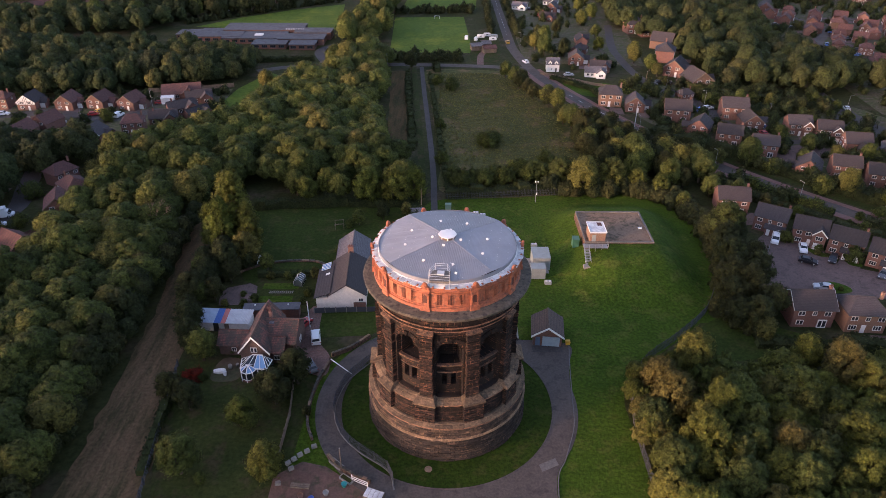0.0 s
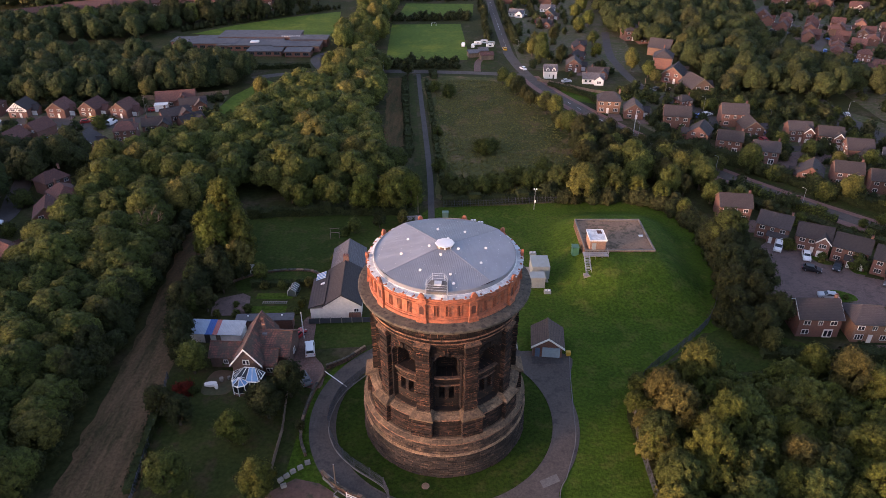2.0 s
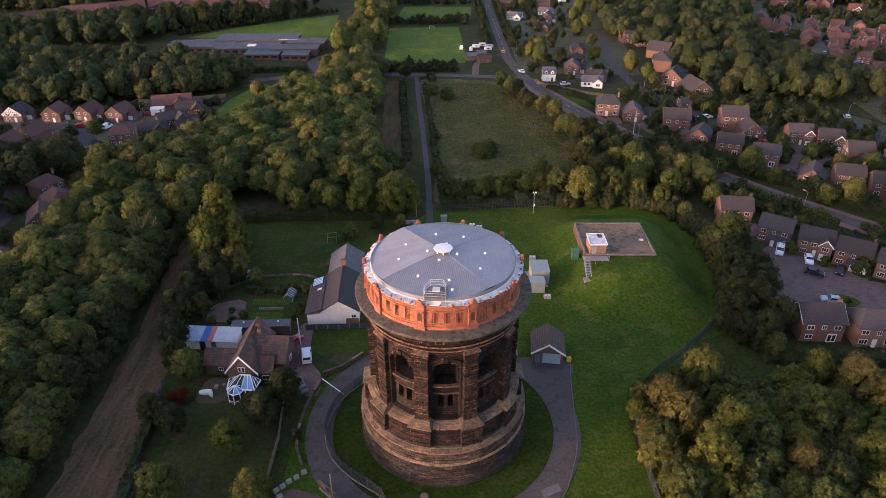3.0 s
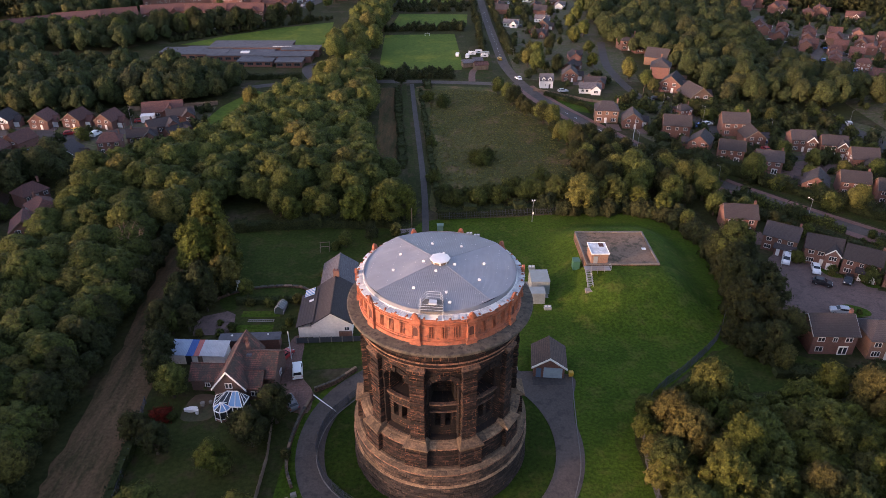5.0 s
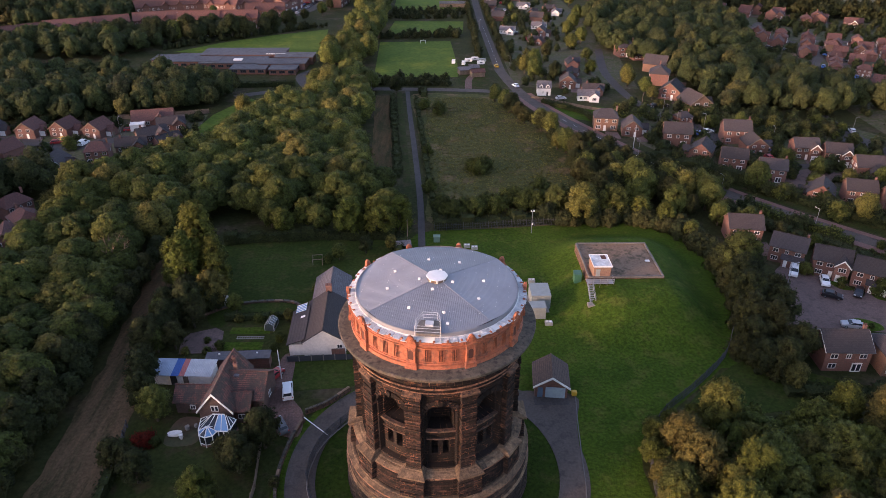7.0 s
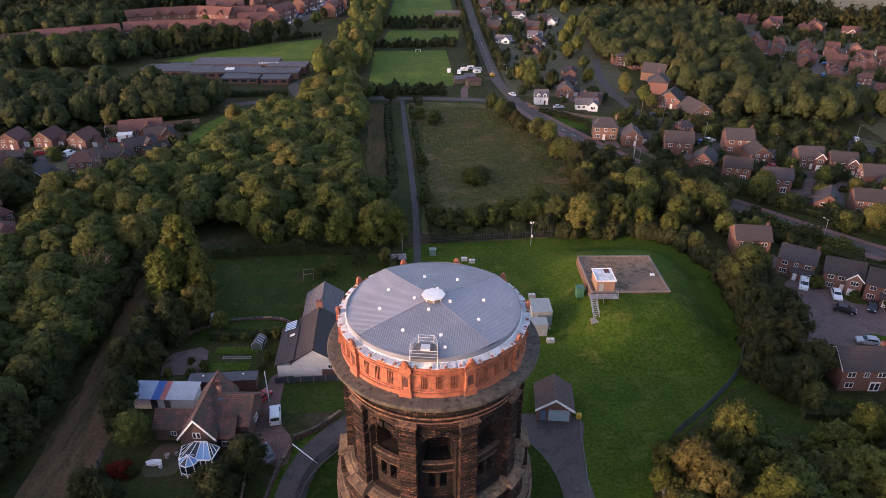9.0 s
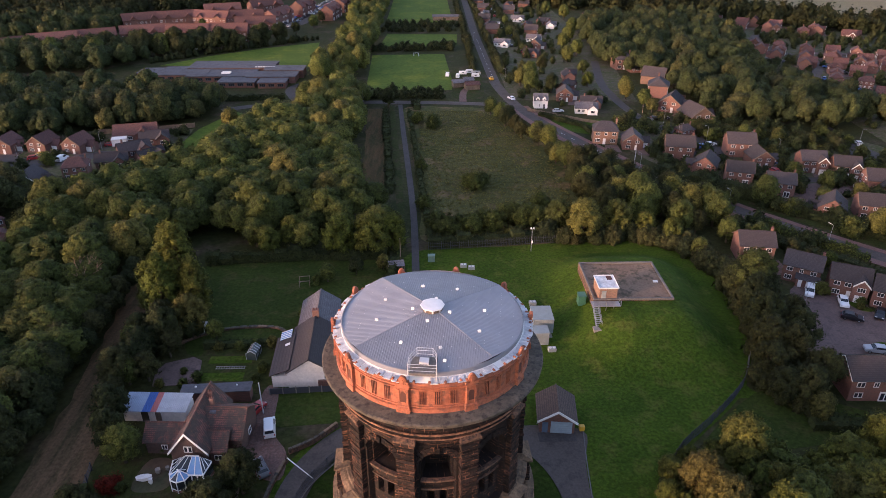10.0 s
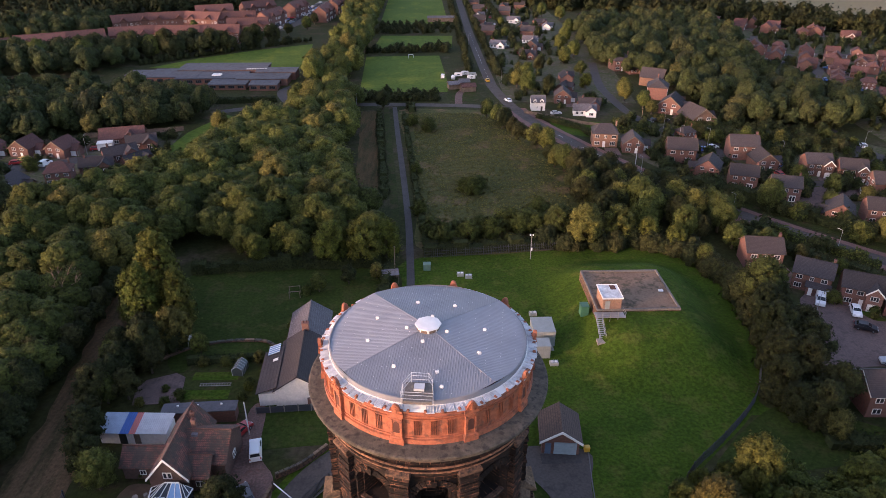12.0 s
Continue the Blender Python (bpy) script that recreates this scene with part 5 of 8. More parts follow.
                   ("near0", 64, 160, 0.55), ("near1", 68, 141.5, 1.2), ("dark1", 65, 142, 0.95), ("dark0", 66, 134, 1.1), ("dark1", 64, 127, 1.15), ("dark0", 62, 120, 1.05), ("dark1", 69, 123, 1.0), ("gold0", 64, 104.5, 0.6), ("dark0", 60, 115, 0.85), ("dark1", 71, 130, 0.85), ("dark0", 71, 142, 0.8)):
    tree(k, x, y, s, 0, r)
COPSE = [(34, 84), (38, 92), (52, 95.5), (70, 97), (92, 94), (112, 70), (108, 45), (80, 38), (50, 42), (34.5, 55), (33.5, 70)]
spots, r = scatter(COPSE, 5.4, 21)
for x, y, sc in ((33.4, 87.5, 0.5), (35.0, 91.8, 0.5), (33.6, 82.5, 0.5), (38.5, 94.5, 0.45), (42.5, 95.2, 0.5), (34.2, 77.5, 0.55), (34.5, 72.5, 0.5), (47.5, 95.8, 0.5)):
    tree(r.choice(["gold0", "near2", "gold2", "near0"]), x, y, sc, 0, r)
for x, y in spots:
    if y < 55 or x > 74 + (y - 66) * 0.9:
        continue
    tree(r.choice(["gold0", "gold1", "gold2", "gold3", "gold1", "near2", "near0"]), x, y, r.choice((0.42, 0.55, 0.7, 0.8, 0.95)) * r.uniform(0.92, 1.08), 0, r, r.uniform(0.8, 1.25))
under, ru = scatter(COPSE, 3.3, 23)
far_wood("copse_undergrowth", [q for q in under if q[1] > 52 and q[0] < 78 + (q[1] - 66) * 0.9], ru, "tangled yellow-green undergrowth of the copse", M_leaf_y, 0.9, 1.7, "undergrowth", [crown_arrays(520 + q, 22, 170, 0.2, 3.8, 2.2, 0.1, 0.0, 0.6) for q in range(3)])
ROADSIDE = [(20, 285), (30, 272), (37.5, 248), (48, 222), (65, 196), (76, 183), (66, 178), (50, 183), (43, 190), (42, 218), (35, 245), (26, 268)]
spots, r = scatter(ROADSIDE, 4.7, 22)
for x, y in spots:
    tree(r.choice(["wood0", "dark0", "wood2", "dark0", "dark1"]), x, y, r.uniform(0.5, 0.85) * (1.2 if y < 215 else 1.0), 0, r)
for k, x, y, s in (("dark0", -148, 386, 1.5), ("dark1", -133, 392, 1.5), ("wood0", -140, 388, 1.1), ("dark0", -112, 399, 1.4), ("dark1", -106, 402, 1.2), ("wood2", -167, 372, 1.2), ("wood1", -186, 366, 1.3), ("dark1", -92, 416, 1.3), ("dark0", -84, 424, 1.2), ("wood3", -178, 372, 1.0), ("dark0", 60, 184, 1.0), ("wood1", 66, 187, 0.95), ("dark1", 70, 183, 1.0), ("wood2", 74, 177, 0.95), ("dark0", 64, 180, 0.9), ("wood0", 57, 189, 1.0), ("dark1", 61, 196, 1.0), ("dark0", 67, 192, 1.0), ("dark1", 73, 185, 0.95), ("lime1", 55, 183, 0.6), ("dark1", 77, 171, 0.65), ("wood3", 81, 166, 0.6), ("dark0", 50, 190, 0.8), ("dark1", 68, 173, 0.7), ("wood1", 74, 168, 0.65), ("dark0", 86, 160, 0.55), ("gold1", 92, 154, 0.5)):
    tree(k, x, y, s, 0, r)

THICKET = smooth_line([(29, 170.5), (37, 169.5), (46, 169.5), (55, 168), (62, 163), (65.5, 154), (66.5, 142), (65, 131), (63, 122), (60, 114), (62, 107)], 8)
rq = random.Random(61)
far_wood("lawn_edge_thicket", [(x + rq.uniform(-1.6, 2.2), y + rq.uniform(-0.8, 2.2)) for x, y in THICKET for q in range(3)], rq, "tangled green thicket along the edge of the lawn", M_leaf_d, 0.7, 1.5, "undergrowth", [crown_arrays(540 + q, 14, 120, 0.2, 3.2, 1.9, 0.08, 0.0, 0.7) for q in range(3)])

# ---- houses ----
WIN = {}
COARSE = False                          # far houses: frame and pane of a window in one mesh


def window(parent, x, y, z, w, h, face, panes=2, frame_mat=None):
    """A framed window on a wall that faces 'n', 's', 'e' or 'w'."""
    key = (w, h, panes, frame_mat.name if frame_mat else "")
    if key not in WIN:
        t = 0.07
        cuts = [-w / 2]
        for i in range(panes):
            cuts += [-w / 2 + t + (w - t) * i / panes, -w / 2 + (w - t) * (i + 1) / panes]
        cuts.append(w / 2)
        rows = [0.0, t, h - t, h]
        n = len(cuts)
        f, glass = Geo(), []
        f.v = [(x, y, z) for y in (-0.09, 0.03) for z in rows for x in cuts]
        vid = lambda i, j, k: k * 4 * n + j * n + i
        solid = lambda i, j: 0 <= i < n - 1 and 0 <= j < 3 and not (j == 1 and i % 2 == 1)
        for j in range(3):
            for i in range(n - 1):
                if not solid(i, j):
                    glass.append((vid(i, j, 1), vid(i + 1, j, 1), vid(i + 1, j + 1, 1), vid(i, j + 1, 1)))
                    continue
                f.f.append((vid(i, j, 0), vid(i + 1, j, 0), vid(i + 1, j + 1, 0), vid(i, j + 1, 0)))
                for di, dj, p, q in ((-1, 0, (i, j + 1), (i, j)), (1, 0, (i + 1, j), (i + 1, j + 1)), (0, -1, (i, j), (i + 1, j)), (0, 1, (i + 1, j + 1), (i, j + 1))):
                    if not solid(i + di, j + dj):
                        f.f.append((vid(*q, 0), vid(*p, 0), vid(*p, 1), vid(*q, 1)))
        p = Geo()
        p.box(0, 0, t * 0.5, w - t, 0.04, h - t)
        both = Geo().add(f.v, f.f + glass)
        whole = mesh_of("window", both, frame_mat or M_white)
        whole.materials.append(M_glass)
        whole.polygons.foreach_set("material_index", [0] * len(f.f) + [1] * len(glass))
        WIN[key] = (mesh_of("window", f, frame_mat or M_white), mesh_of("pane", p, M_glass), whole)
    f, p, whole = WIN[key]
    if COARSE:
        f = whole
    ob = part("window", f, None, parent)
    ob.matrix_basis = pose(x, y, z, 0, 0, {"s": 0, "n": 180, "e": 90, "w": -90}[face])
    if not COARSE:
        part("pane", p, None, ob)
    return ob


def gable_roof(g, cx, cy, w, d, e, rise, over=0.35, thick=0.18, along="x", hip=0.0):
    """Two slopes (four with hip > 0), ridge along x or y."""
    W, D = w / 2 + over, d / 2 + over
    drop = rise * over / (d / 2)
    rise2 = rise + drop
    e2 = e - drop
    hx = hip
    def put(x, y, z):
        return (cx + x, cy + y, z) if along == "x" else (cx - y, cy + x, z)
    lo = [(-W, -D, e2), (W, -D, e2), (W, D, e2), (-W, D, e2)]
    ri = [(-W + hx, 0, e2 + rise2), (W - hx, 0, e2 + rise2)]
    vs = [put(*p) for p in lo + ri] + [put(x, y, z + thick) for x, y, z in lo + ri]
    fs = [(6, 7, 11, 10), (8, 9, 10, 11), (9, 6, 10), (7, 8, 11), (1, 0, 4, 5), (3, 2, 5, 4), (0, 3, 4), (2, 1, 5)]
    fs += [(0, 1, 7, 6), (2, 3, 9, 8)] + [(1, 2, 8, 7), (3, 0, 6, 9)]
    if not hip:
        fs = [(6, 7, 11, 10), (8, 9, 10, 11), (1, 0, 4, 5), (3, 2, 5, 4), (0, 1, 7, 6), (2, 3, 9, 8), (1, 5, 11, 7), (5, 2, 8, 11), (4, 0, 6, 10), (3, 4, 10, 9)]
    g.add(vs, fs)
    a, b = put(-W + hx, 0, e2 + rise2 + thick), put(W - hx, 0, e2 + rise2 + thick)
    g.tube(a, b, 0.12, 0.12, 6)


def gable_walls(g, cx, cy, w, d, e, rise, along="x", hip=False):
    if along == "x":
        if hip:
            g.box(cx, cy, 0, w, d, e)
        else:
            n = len(g.v)
            pts = [(-d / 2, 0), (d / 2, 0), (d / 2, e), (0, e + rise), (-d / 2, e)]
            g.add([(cx + s * w / 2, cy + y, z) for s in (-1, 1) for y, z in pts], [(0, 4, 3, 2, 1), (5, 6, 7, 8, 9), (0, 1, 6, 5), (1, 2, 7, 6), (2, 3, 8, 7), (3, 4, 9, 8), (4, 0, 5, 9)])
    else:
        if hip:
            g.box(cx, cy, 0, d, w, e)
        else:
            pts = [(-d / 2, 0), (d / 2, 0), (d / 2, e), (0, e + rise), (-d / 2, e)]
            g.add([(cx + x, cy + s * w / 2, z) for s in (-1, 1) for x, z in pts], [(0, 1, 2, 3, 4), (9, 8, 7, 6, 5), (1, 0, 5, 6), (2, 1, 6, 7), (3, 2, 7, 8), (4, 3, 8, 9), (0, 4, 9, 5)])


def barge(parent, cx, cy, d, e, rise, mat=None, face=-1, over=0.35):
    """White boards along a gable that faces -y (or +y)."""
    g = Geo()
    for s in (-1, 1):
        D = d / 2 + over
        lo, hi = (s * D, e - rise * over / (d / 2)), (0, e + rise)
        g.add([(cx + lo[0], cy + y, lo[1] + o) for y in (-0.05, 0.05) for o in (-0.22, 0.2)] + [(cx, cy + y, hi[1] + o) for y in (-0.05, 0.05) for o in (-0.22, 0.2)],
              [(0, 1, 5, 4), (3, 2, 6, 7), (1, 3, 7, 5), (2, 0, 4, 6), (0, 2, 3, 1), (4, 5, 7, 6)])
    return part("bargeboard", g, mat or M_white, parent, "white painted bargeboards")


def chimney(parent, x, y, z0, z1, w=0.6, d=0.6, mat=None):
    g = Geo()
    g.box(x, y, z0, w, d, z1 - z0)
    g.box(x, y, z1, w + 0.12, d + 0.12, 0.12)
    ob = part("chimney", g, mat or M_brick, parent)
    if COARSE:
        return ob
    p = Geo()
    for k in (-1, 1):
        p.tube((x + k * w * 0.22, y, z1 + 0.1), (x + k * w * 0.22, y, z1 + 0.5), 0.11, 0.09, 8)
    part("chimney_pot", p, M_tile_r, ob)
    return ob


def door(parent, x, y, w=0.95, h=2.05, mat=None, name="door"):
    g = Geo()
    prof = [(y + 0.05, 0.0), (y - 0.08, 0.0)]
    if name == "garage_door":
        for k in range(1, 5):
            prof += [(y - 0.08, h * k / 5 - 0.03), (y - 0.05, h * k / 5 - 0.02), (y - 0.05, h * k / 5 + 0.02), (y - 0.08, h * k / 5 + 0.03)]
    prof += [(y - 0.08, h), (y - 0.13, h), (y - 0.13, h + 0.1), (y + 0.05, h + 0.1)]
    n = len(prof)
    g.add([(x + sx * w / 2, py, pz) for sx in (-1, 1) for py, pz in prof], [tuple(range(n)), tuple(range(2 * n - 1, n - 1, -1))] + [((i + 1) % n, i, n + i, n + (i + 1) % n) for i in range(n)])
    return part(name, g, mat or M_white, parent)


def gutters(parent, cx, cy, w, d, e, along="x"):
    if COARSE:
        return
    for s in (-1, 1):
        g = Geo()
        y = s * (d / 2 + 0.4)
        a, b = ((cx - w / 2 - 0.3, cy + y, e - 0.1), (cx + w / 2 + 0.3, cy + y, e - 0.1)) if along == "x" else ((cx + y, cy - w / 2 - 0.3, e - 0.1), (cx + y, cy + w / 2 + 0.3, e - 0.1))
        g.tube(a, b, 0.07)
        part("gutter", g, M_black, parent)


def house_detached(name="detached_house", brick=None, tile=None, style=0, label="", brown=False):
    """Two storeys, ridge along x, front to -y."""
    brick, tile = brick or M_brick, tile or M_tile
    h = thing(name, label or "two-storey red brick house with a brown tiled roof", "house", "houses")
    w, d, e, rise = (9.2, 7.6, 5.0, 2.7) if style != 2 else (8.6, 7.6, 5.0, 2.4)
    hip = 2.6 if style == 2 else 0.0
    g = Geo()
    gable_walls(g, 0, 0, w, d, e, rise, "x", bool(hip))
    part("wall", g, brick, h)
    g = Geo()
    gable_roof(g, 0, 0, w, d, e, rise, hip=hip)
    part("roof", g, tile, h)
    gutters(h, 0, 0, w, d, e)
    ys = -d / 2 - 0.02
    for x in ((-2.9, 0, 2.9) if style != 1 else (-2.9, -0.4)):
        window(h, x, ys, 3.3, 1.5 if x else 1.0, 1.15, "s")
    if not COARSE:
        for x in (-2.9, 0.2, 2.9):
            window(h, x, d / 2 + 0.02, 3.3, 1.4, 1.15, "n")
        window(h, -2.6, d / 2 + 0.02, 0.9, 1.8, 1.2, "n", 3)
    if not COARSE:
        door(h, 2.2, d / 2 + 0.06, 2.0, 2.1, None, "patio_door")
    if style == 0:       # garage and porch under a lean-to roof
        g = Geo()
        g.box(1.9, -d / 2 - 0.9, 0, 5.2, 1.8, 2.4)
        part("garage", g, brick, h)
        g = Geo()
        g.add([(-1.2, -d / 2 - 2.15, 2.3), (4.9, -d / 2 - 2.15, 2.3), (4.9, -d / 2 + 0.1, 3.15), (-1.2, -d / 2 + 0.1, 3.15), (-1.2, -d / 2 - 2.15, 2.45), (4.9, -d / 2 - 2.15, 2.45), (4.9, -d / 2 + 0.1, 3.3), (-1.2, -d / 2 + 0.1, 3.3)],
              [(3, 2, 1, 0), (4, 5, 6, 7), (0, 1, 5, 4), (1, 2, 6, 5), (2, 3, 7, 6), (3, 0, 4, 7)])
        part("porch_roof", g, tile, h)
        door(h, 2.9, -d / 2 - 1.85, 2.3, 2.1, M_white, "garage_door")
        door(h, 0.3, -d / 2 - 1.85)
        window(h, -2.9, ys, 0.8, 1.8, 1.3, "s", 3)
    elif style == 1:     # a gabled front bay
        g = Geo()
        gable_walls(g, 2.6, -d / 2 - 0.3, 2.6, 3.6, e - 0.1, 1.7, "y")
        part("bay", g, brick, h)
        g = Geo()
        gable_roof(g, 2.6, -d / 2 + 0.9, 5.0, 3.6, e - 0.1, 1.7, 0.3, 0.16, "y")
        part("bay_roof", g, tile, h)
        barge(h, 2.6, -d / 2 - 1.95, 3.6, e - 0.05, 1.75)
        window(h, 2.6, -d / 2 - 1.62, 3.2, 1.9, 1.25, "s", 3)
        door(h, 2.6, -d / 2 - 1.64, 2.3, 2.1, M_white, "garage_door")
        door(h, 0.2, ys - 0.02)
        window(h, -2.7, ys, 0.8, 1.8, 1.3, "s", 3)
    elif style == 3:     # a plain garden front with glazed doors, white gable edges
        window(h, -2.8, ys, 0.8, 1.6, 1.2, "s", 2)
        door(h, 2.2, ys - 0.02, 2.0, 2.1, None, "patio_door")
        for k in (-1, 1):
            g = Geo()
            g.box(2.2 + 0.46 * k, ys - 0.1, 0.25, 0.7, 0.05, 1.65)
            part("door_pane", g, M_glass, h)
        for sx in (-1, 1):
            g = Geo()
            for sy in (-1, 1):
                g.tube((sx * (w / 2 + 0.36), sy * (d / 2 + 0.35), e - 0.2), (sx * (w / 2 + 0.36), 0, e + rise + 0.06), 0.09, 0.09, 4)
            part("bargeboard", g, M_white if not brown else M_wood, h, "brown bargeboards" if brown else "white painted bargeboards")
    else:
        door(h, -0.4, ys - 0.02)
        window(h, -2.8, ys, 0.8, 1.8, 1.3, "s", 3)
        window(h, 2.6, ys, 0.8, 1.8, 1.3, "s", 3)
    window(h, w / 2 + 0.02, 0.8, 3.4, 0.8, 1.0, "e", 1)
    if style != 1:
        chimney(h, w / 2 - 0.5, 0.4, e + rise - 0.8, e + rise + 0.9, mat=brick)
    return h


def house_gable_front(name="gabled_house", brick=None, tile=None, timber=False, label=""):
    """Ridge along y, gable to -y."""
    brick, tile = brick or M_brick, tile or M_tile
    h = thing(name, label or "brick house with a broad front gable", "house", "houses")
    w, d, e, rise = 9.5, 8.2, 3.7, 3.1
    g = Geo()
    gable_walls(g, 0, 0, w, d, e, rise, "y")
    part("wall", g, brick, h)
    g = Geo()
    gable_roof(g, 0, 0, w, d, e, rise, along="y")
    part("roof", g, tile, h)
    barge(h, 0, -w / 2 - 0.36, d, e + 0.05, rise, M_white if timber else M_wood)
    ys = -w / 2 - 0.02
    for x in (-1.7, 1.7):
        window(h, x, ys - (0.06 if timber else 0), 3.0, 1.5, 1.1, "s", 2)
        if not COARSE:
            window(h, x, w / 2 + 0.02, 3.0, 1.4, 1.1, "n", 2)
    window(h, -1.9, ys, 0.8, 1.8, 1.3, "s", 3)
    door(h, 1.2, ys - 0.02)
    if timber:
        g = Geo()
        pts = [(-d / 2 + 0.05, 2.6), (d / 2 - 0.05, 2.6), (d / 2 - 0.05, e), (0, e + rise - 0.15), (-d / 2 + 0.05, e)]
        g.extrude_y(pts, ys - 0.05, ys + 0.05)
        part("rendered_gable", g, M_white, h, "white rendered panel")
        g = Geo()
        for x in (-3.2, -2.6, -0.75, 0, 0.75, 2.6, 3.2):
            top = e + rise * (1 - abs(x) / (d / 2)) - 0.3
            g.box(x, ys - 0.07, 2.6, 0.16, 0.06, top - 2.6)
        g.box(0, ys - 0.075, 2.6, d - 0.1, 0.06, 0.18)
        g.box(0, ys - 0.075, 4.35, d - 0.4, 0.06, 0.16)
        part("timber_framing", g, M_black, h, "black applied timbers")
    g = Geo()
    gable_walls(g, 3.2 + 1.3, 1.0, 5.0, 4.0, 2.5, 1.7, "x")
    part("side_wing", g, brick, h)
    g = Geo()
    gable_roof(g, 4.5, 1.0, 5.0, 4.0, 2.5, 1.7)
    part("wing_roof", g, tile, h)
    door(h, 5.2, -1.04, 2.3, 2.05, M_white, "garage_door")
    return h


def house_terrace(units=4):
    """A three-storey row of red-roofed flats."""
    h = thing("terrace_block", "long three-storey block of red brick flats under a red roof", "flats", "terrace blocks")
    w, d, e, rise = units * 6.0, 9.5, 6.4, 3.6
    g = Geo()
    gable_walls(g, 0, 0, w, d, e, rise)
    part("wall", g, M_brick, h)
    g = Geo()
    gable_roof(g, 0, 0, w, d, e, rise)
    part("roof", g, M_tile_o, h)
    for u in range(units):
        x = -w / 2 + 3 + u * 6
        for z in (0.9, 3.9):
            for o in (-1.5, 1.5):
                window(h, x + o, -d / 2 - 0.02, z, 1.5, 1.3, "s")
        door(h, x, -d / 2 - 0.05)
    for u in range(0, units, 2):
        x = -w / 2 + 6 + u * 6
        g = Geo()
        gable_roof(g, x, -d / 2 + 1.2, 3.6, 4.2, e, 2.0, 0.3, 0.16, "y")
        part("dormer_roof", g, M_tile_o, h)
        g = Geo()
        gable_walls(g, x, -d / 2 + 1.3, 3.0, 4.2, e, 2.0, "y")
        part("dormer_wall", g, M_brick, h)
    return h


def house_white(dormers=True):
    h = thing("white_house", "small white rendered house with two dormers under grey slates", "house")
    g = Geo()
    gable_walls(g, 0, 0, 6.6, 6.0, 4.0, 2.6)
    part("wall", g, M_white, h)
    g = Geo()
    gable_roof(g, 0, 0, 6.6, 6.0, 4.0, 2.6)
    part("roof", g, M_slate, h)
    for x in (-1.6, 1.6):
        g = Geo()
        gable_walls(g, x, -2.2, 1.8, 1.8, 5.0, 0.9, "y")
        part("dormer", g, M_white, h)
        g = Geo()
        gable_roof(g, x, -1.9, 2.4, 1.8, 5.0, 0.9, 0.2, 0.12, "y")
        part("dormer_roof", g, M_slate, h)
        window(h, x, -3.12, 4.0, 1.0, 1.0, "s", 2)
    for x in (-1.9, -0.8):
        window(h, x, -3.02, 0.9, 0.9, 1.3, "s", 2)
    door(h, 1.6, -3.04, 0.9, 2.0, M_black)
    return h


def house_bungalow(white=True):
    h = thing("white_bungalow" if white else "bungalow", "low white bungalow with a gabled wing and dark roof" if white else "low brick bungalow with a brown roof", "house")
    mat, tl = (M_white, M_slate) if white else (M_brick, M_tile)
    g = Geo()
    gable_walls(g, 0, 0, 10.5, 6.0, 2.7, 2.2)
    part("wall", g, mat, h)
    g = Geo()
    gable_roof(g, 0, 0, 10.5, 6.0, 2.7, 2.2)
    part("roof", g, tl, h)
    g = Geo()
    gable_walls(g, 2.8, -3.0, 4.0, 4.6, 2.7, 1.9, "y")
    part("wing_wall", g, mat, h)
    g = Geo()
    gable_roof(g, 2.8, -2.2, 5.6, 4.6, 2.7, 1.9, along="y")
    part("wing_roof", g, tl, h)
    window(h, 2.8, -5.02, 0.9, 2.0, 1.3, "s", 3)
    for x in (-3.6, -1.4):
        window(h, x, -3.02, 0.9, 1.2, 1.2, "s")
    chimney(h, -3.5, 0, 4.2, 5.8)
    return h


def house_long_bungalow():
    h = thing("long_bungalow", "long low brick bungalow with a white rendered gable end", "house")
    g = Geo()
    gable_walls(g, 0, 0, 14.0, 7.4, 2.7, 2.6)
    part("wall", g, M_brick, h)
    g = Geo()
    gable_roof(g, 0, 0, 14.0, 7.4, 2.7, 2.6)
    part("roof", g, M_tile_r, h)
    g = Geo()
    g.add([(x, y, z) for x in (-7.12, -7.0) for y, z in ((-3.6, 0.0), (3.6, 0.0), (3.6, 2.6), (0.0, 5.1), (-3.6, 2.6))], [(0, 1, 2, 3, 4), (9, 8, 7, 6, 5)] + [((i + 1) % 5, i, 5 + i, 5 + (i + 1) % 5) for i in range(5)])
    part("rendered_gable", g, M_white, h, "white rendered gable end")
    window(h, -7.14, 0.0, 2.9, 1.0, 1.0, "w", 1)
    g = Geo()
    gable_walls(g, 2.6, -3.4, 3.4, 4.8, 2.7, 1.9, "y")
    part("wing_wall", g, M_brick, h)
    g = Geo()
    gable_roof(g, 2.6, -2.6, 5.0, 4.8, 2.7, 1.9, along="y")
    part("wing_roof", g, M_tile_r, h)
    window(h, 2.6, -5.12, 0.9, 2.0, 1.3, "s", 3)
    for x in (-4.6, -1.8):
        window(h, x, -3.72, 0.9, 1.4, 1.2, "s")
    g = Geo()
    g.box(-5.0, -5.6, 0, 4.6, 3.6, 2.3)
    g.box(-5.0, -5.6, 2.3, 4.9, 3.9, 0.15)
    part("flat_garage", g, M_render, h, "pale flat-roofed garage")
    return h


PROTO = {
    "a": house_detached(style=0),
    "b": house_detached(style=1, label="brick house with a white-edged front gable"),
    "k": house_detached(style=3, label="red brick house with a brown roof and white-framed garden doors"),
    "m": house_detached(style=3, label="red brick house with a plain brown gabled roof", brown=True),
    "c": house_detached(style=2, brick=M_brick_b, label="buff brick house with a hipped brown roof"),
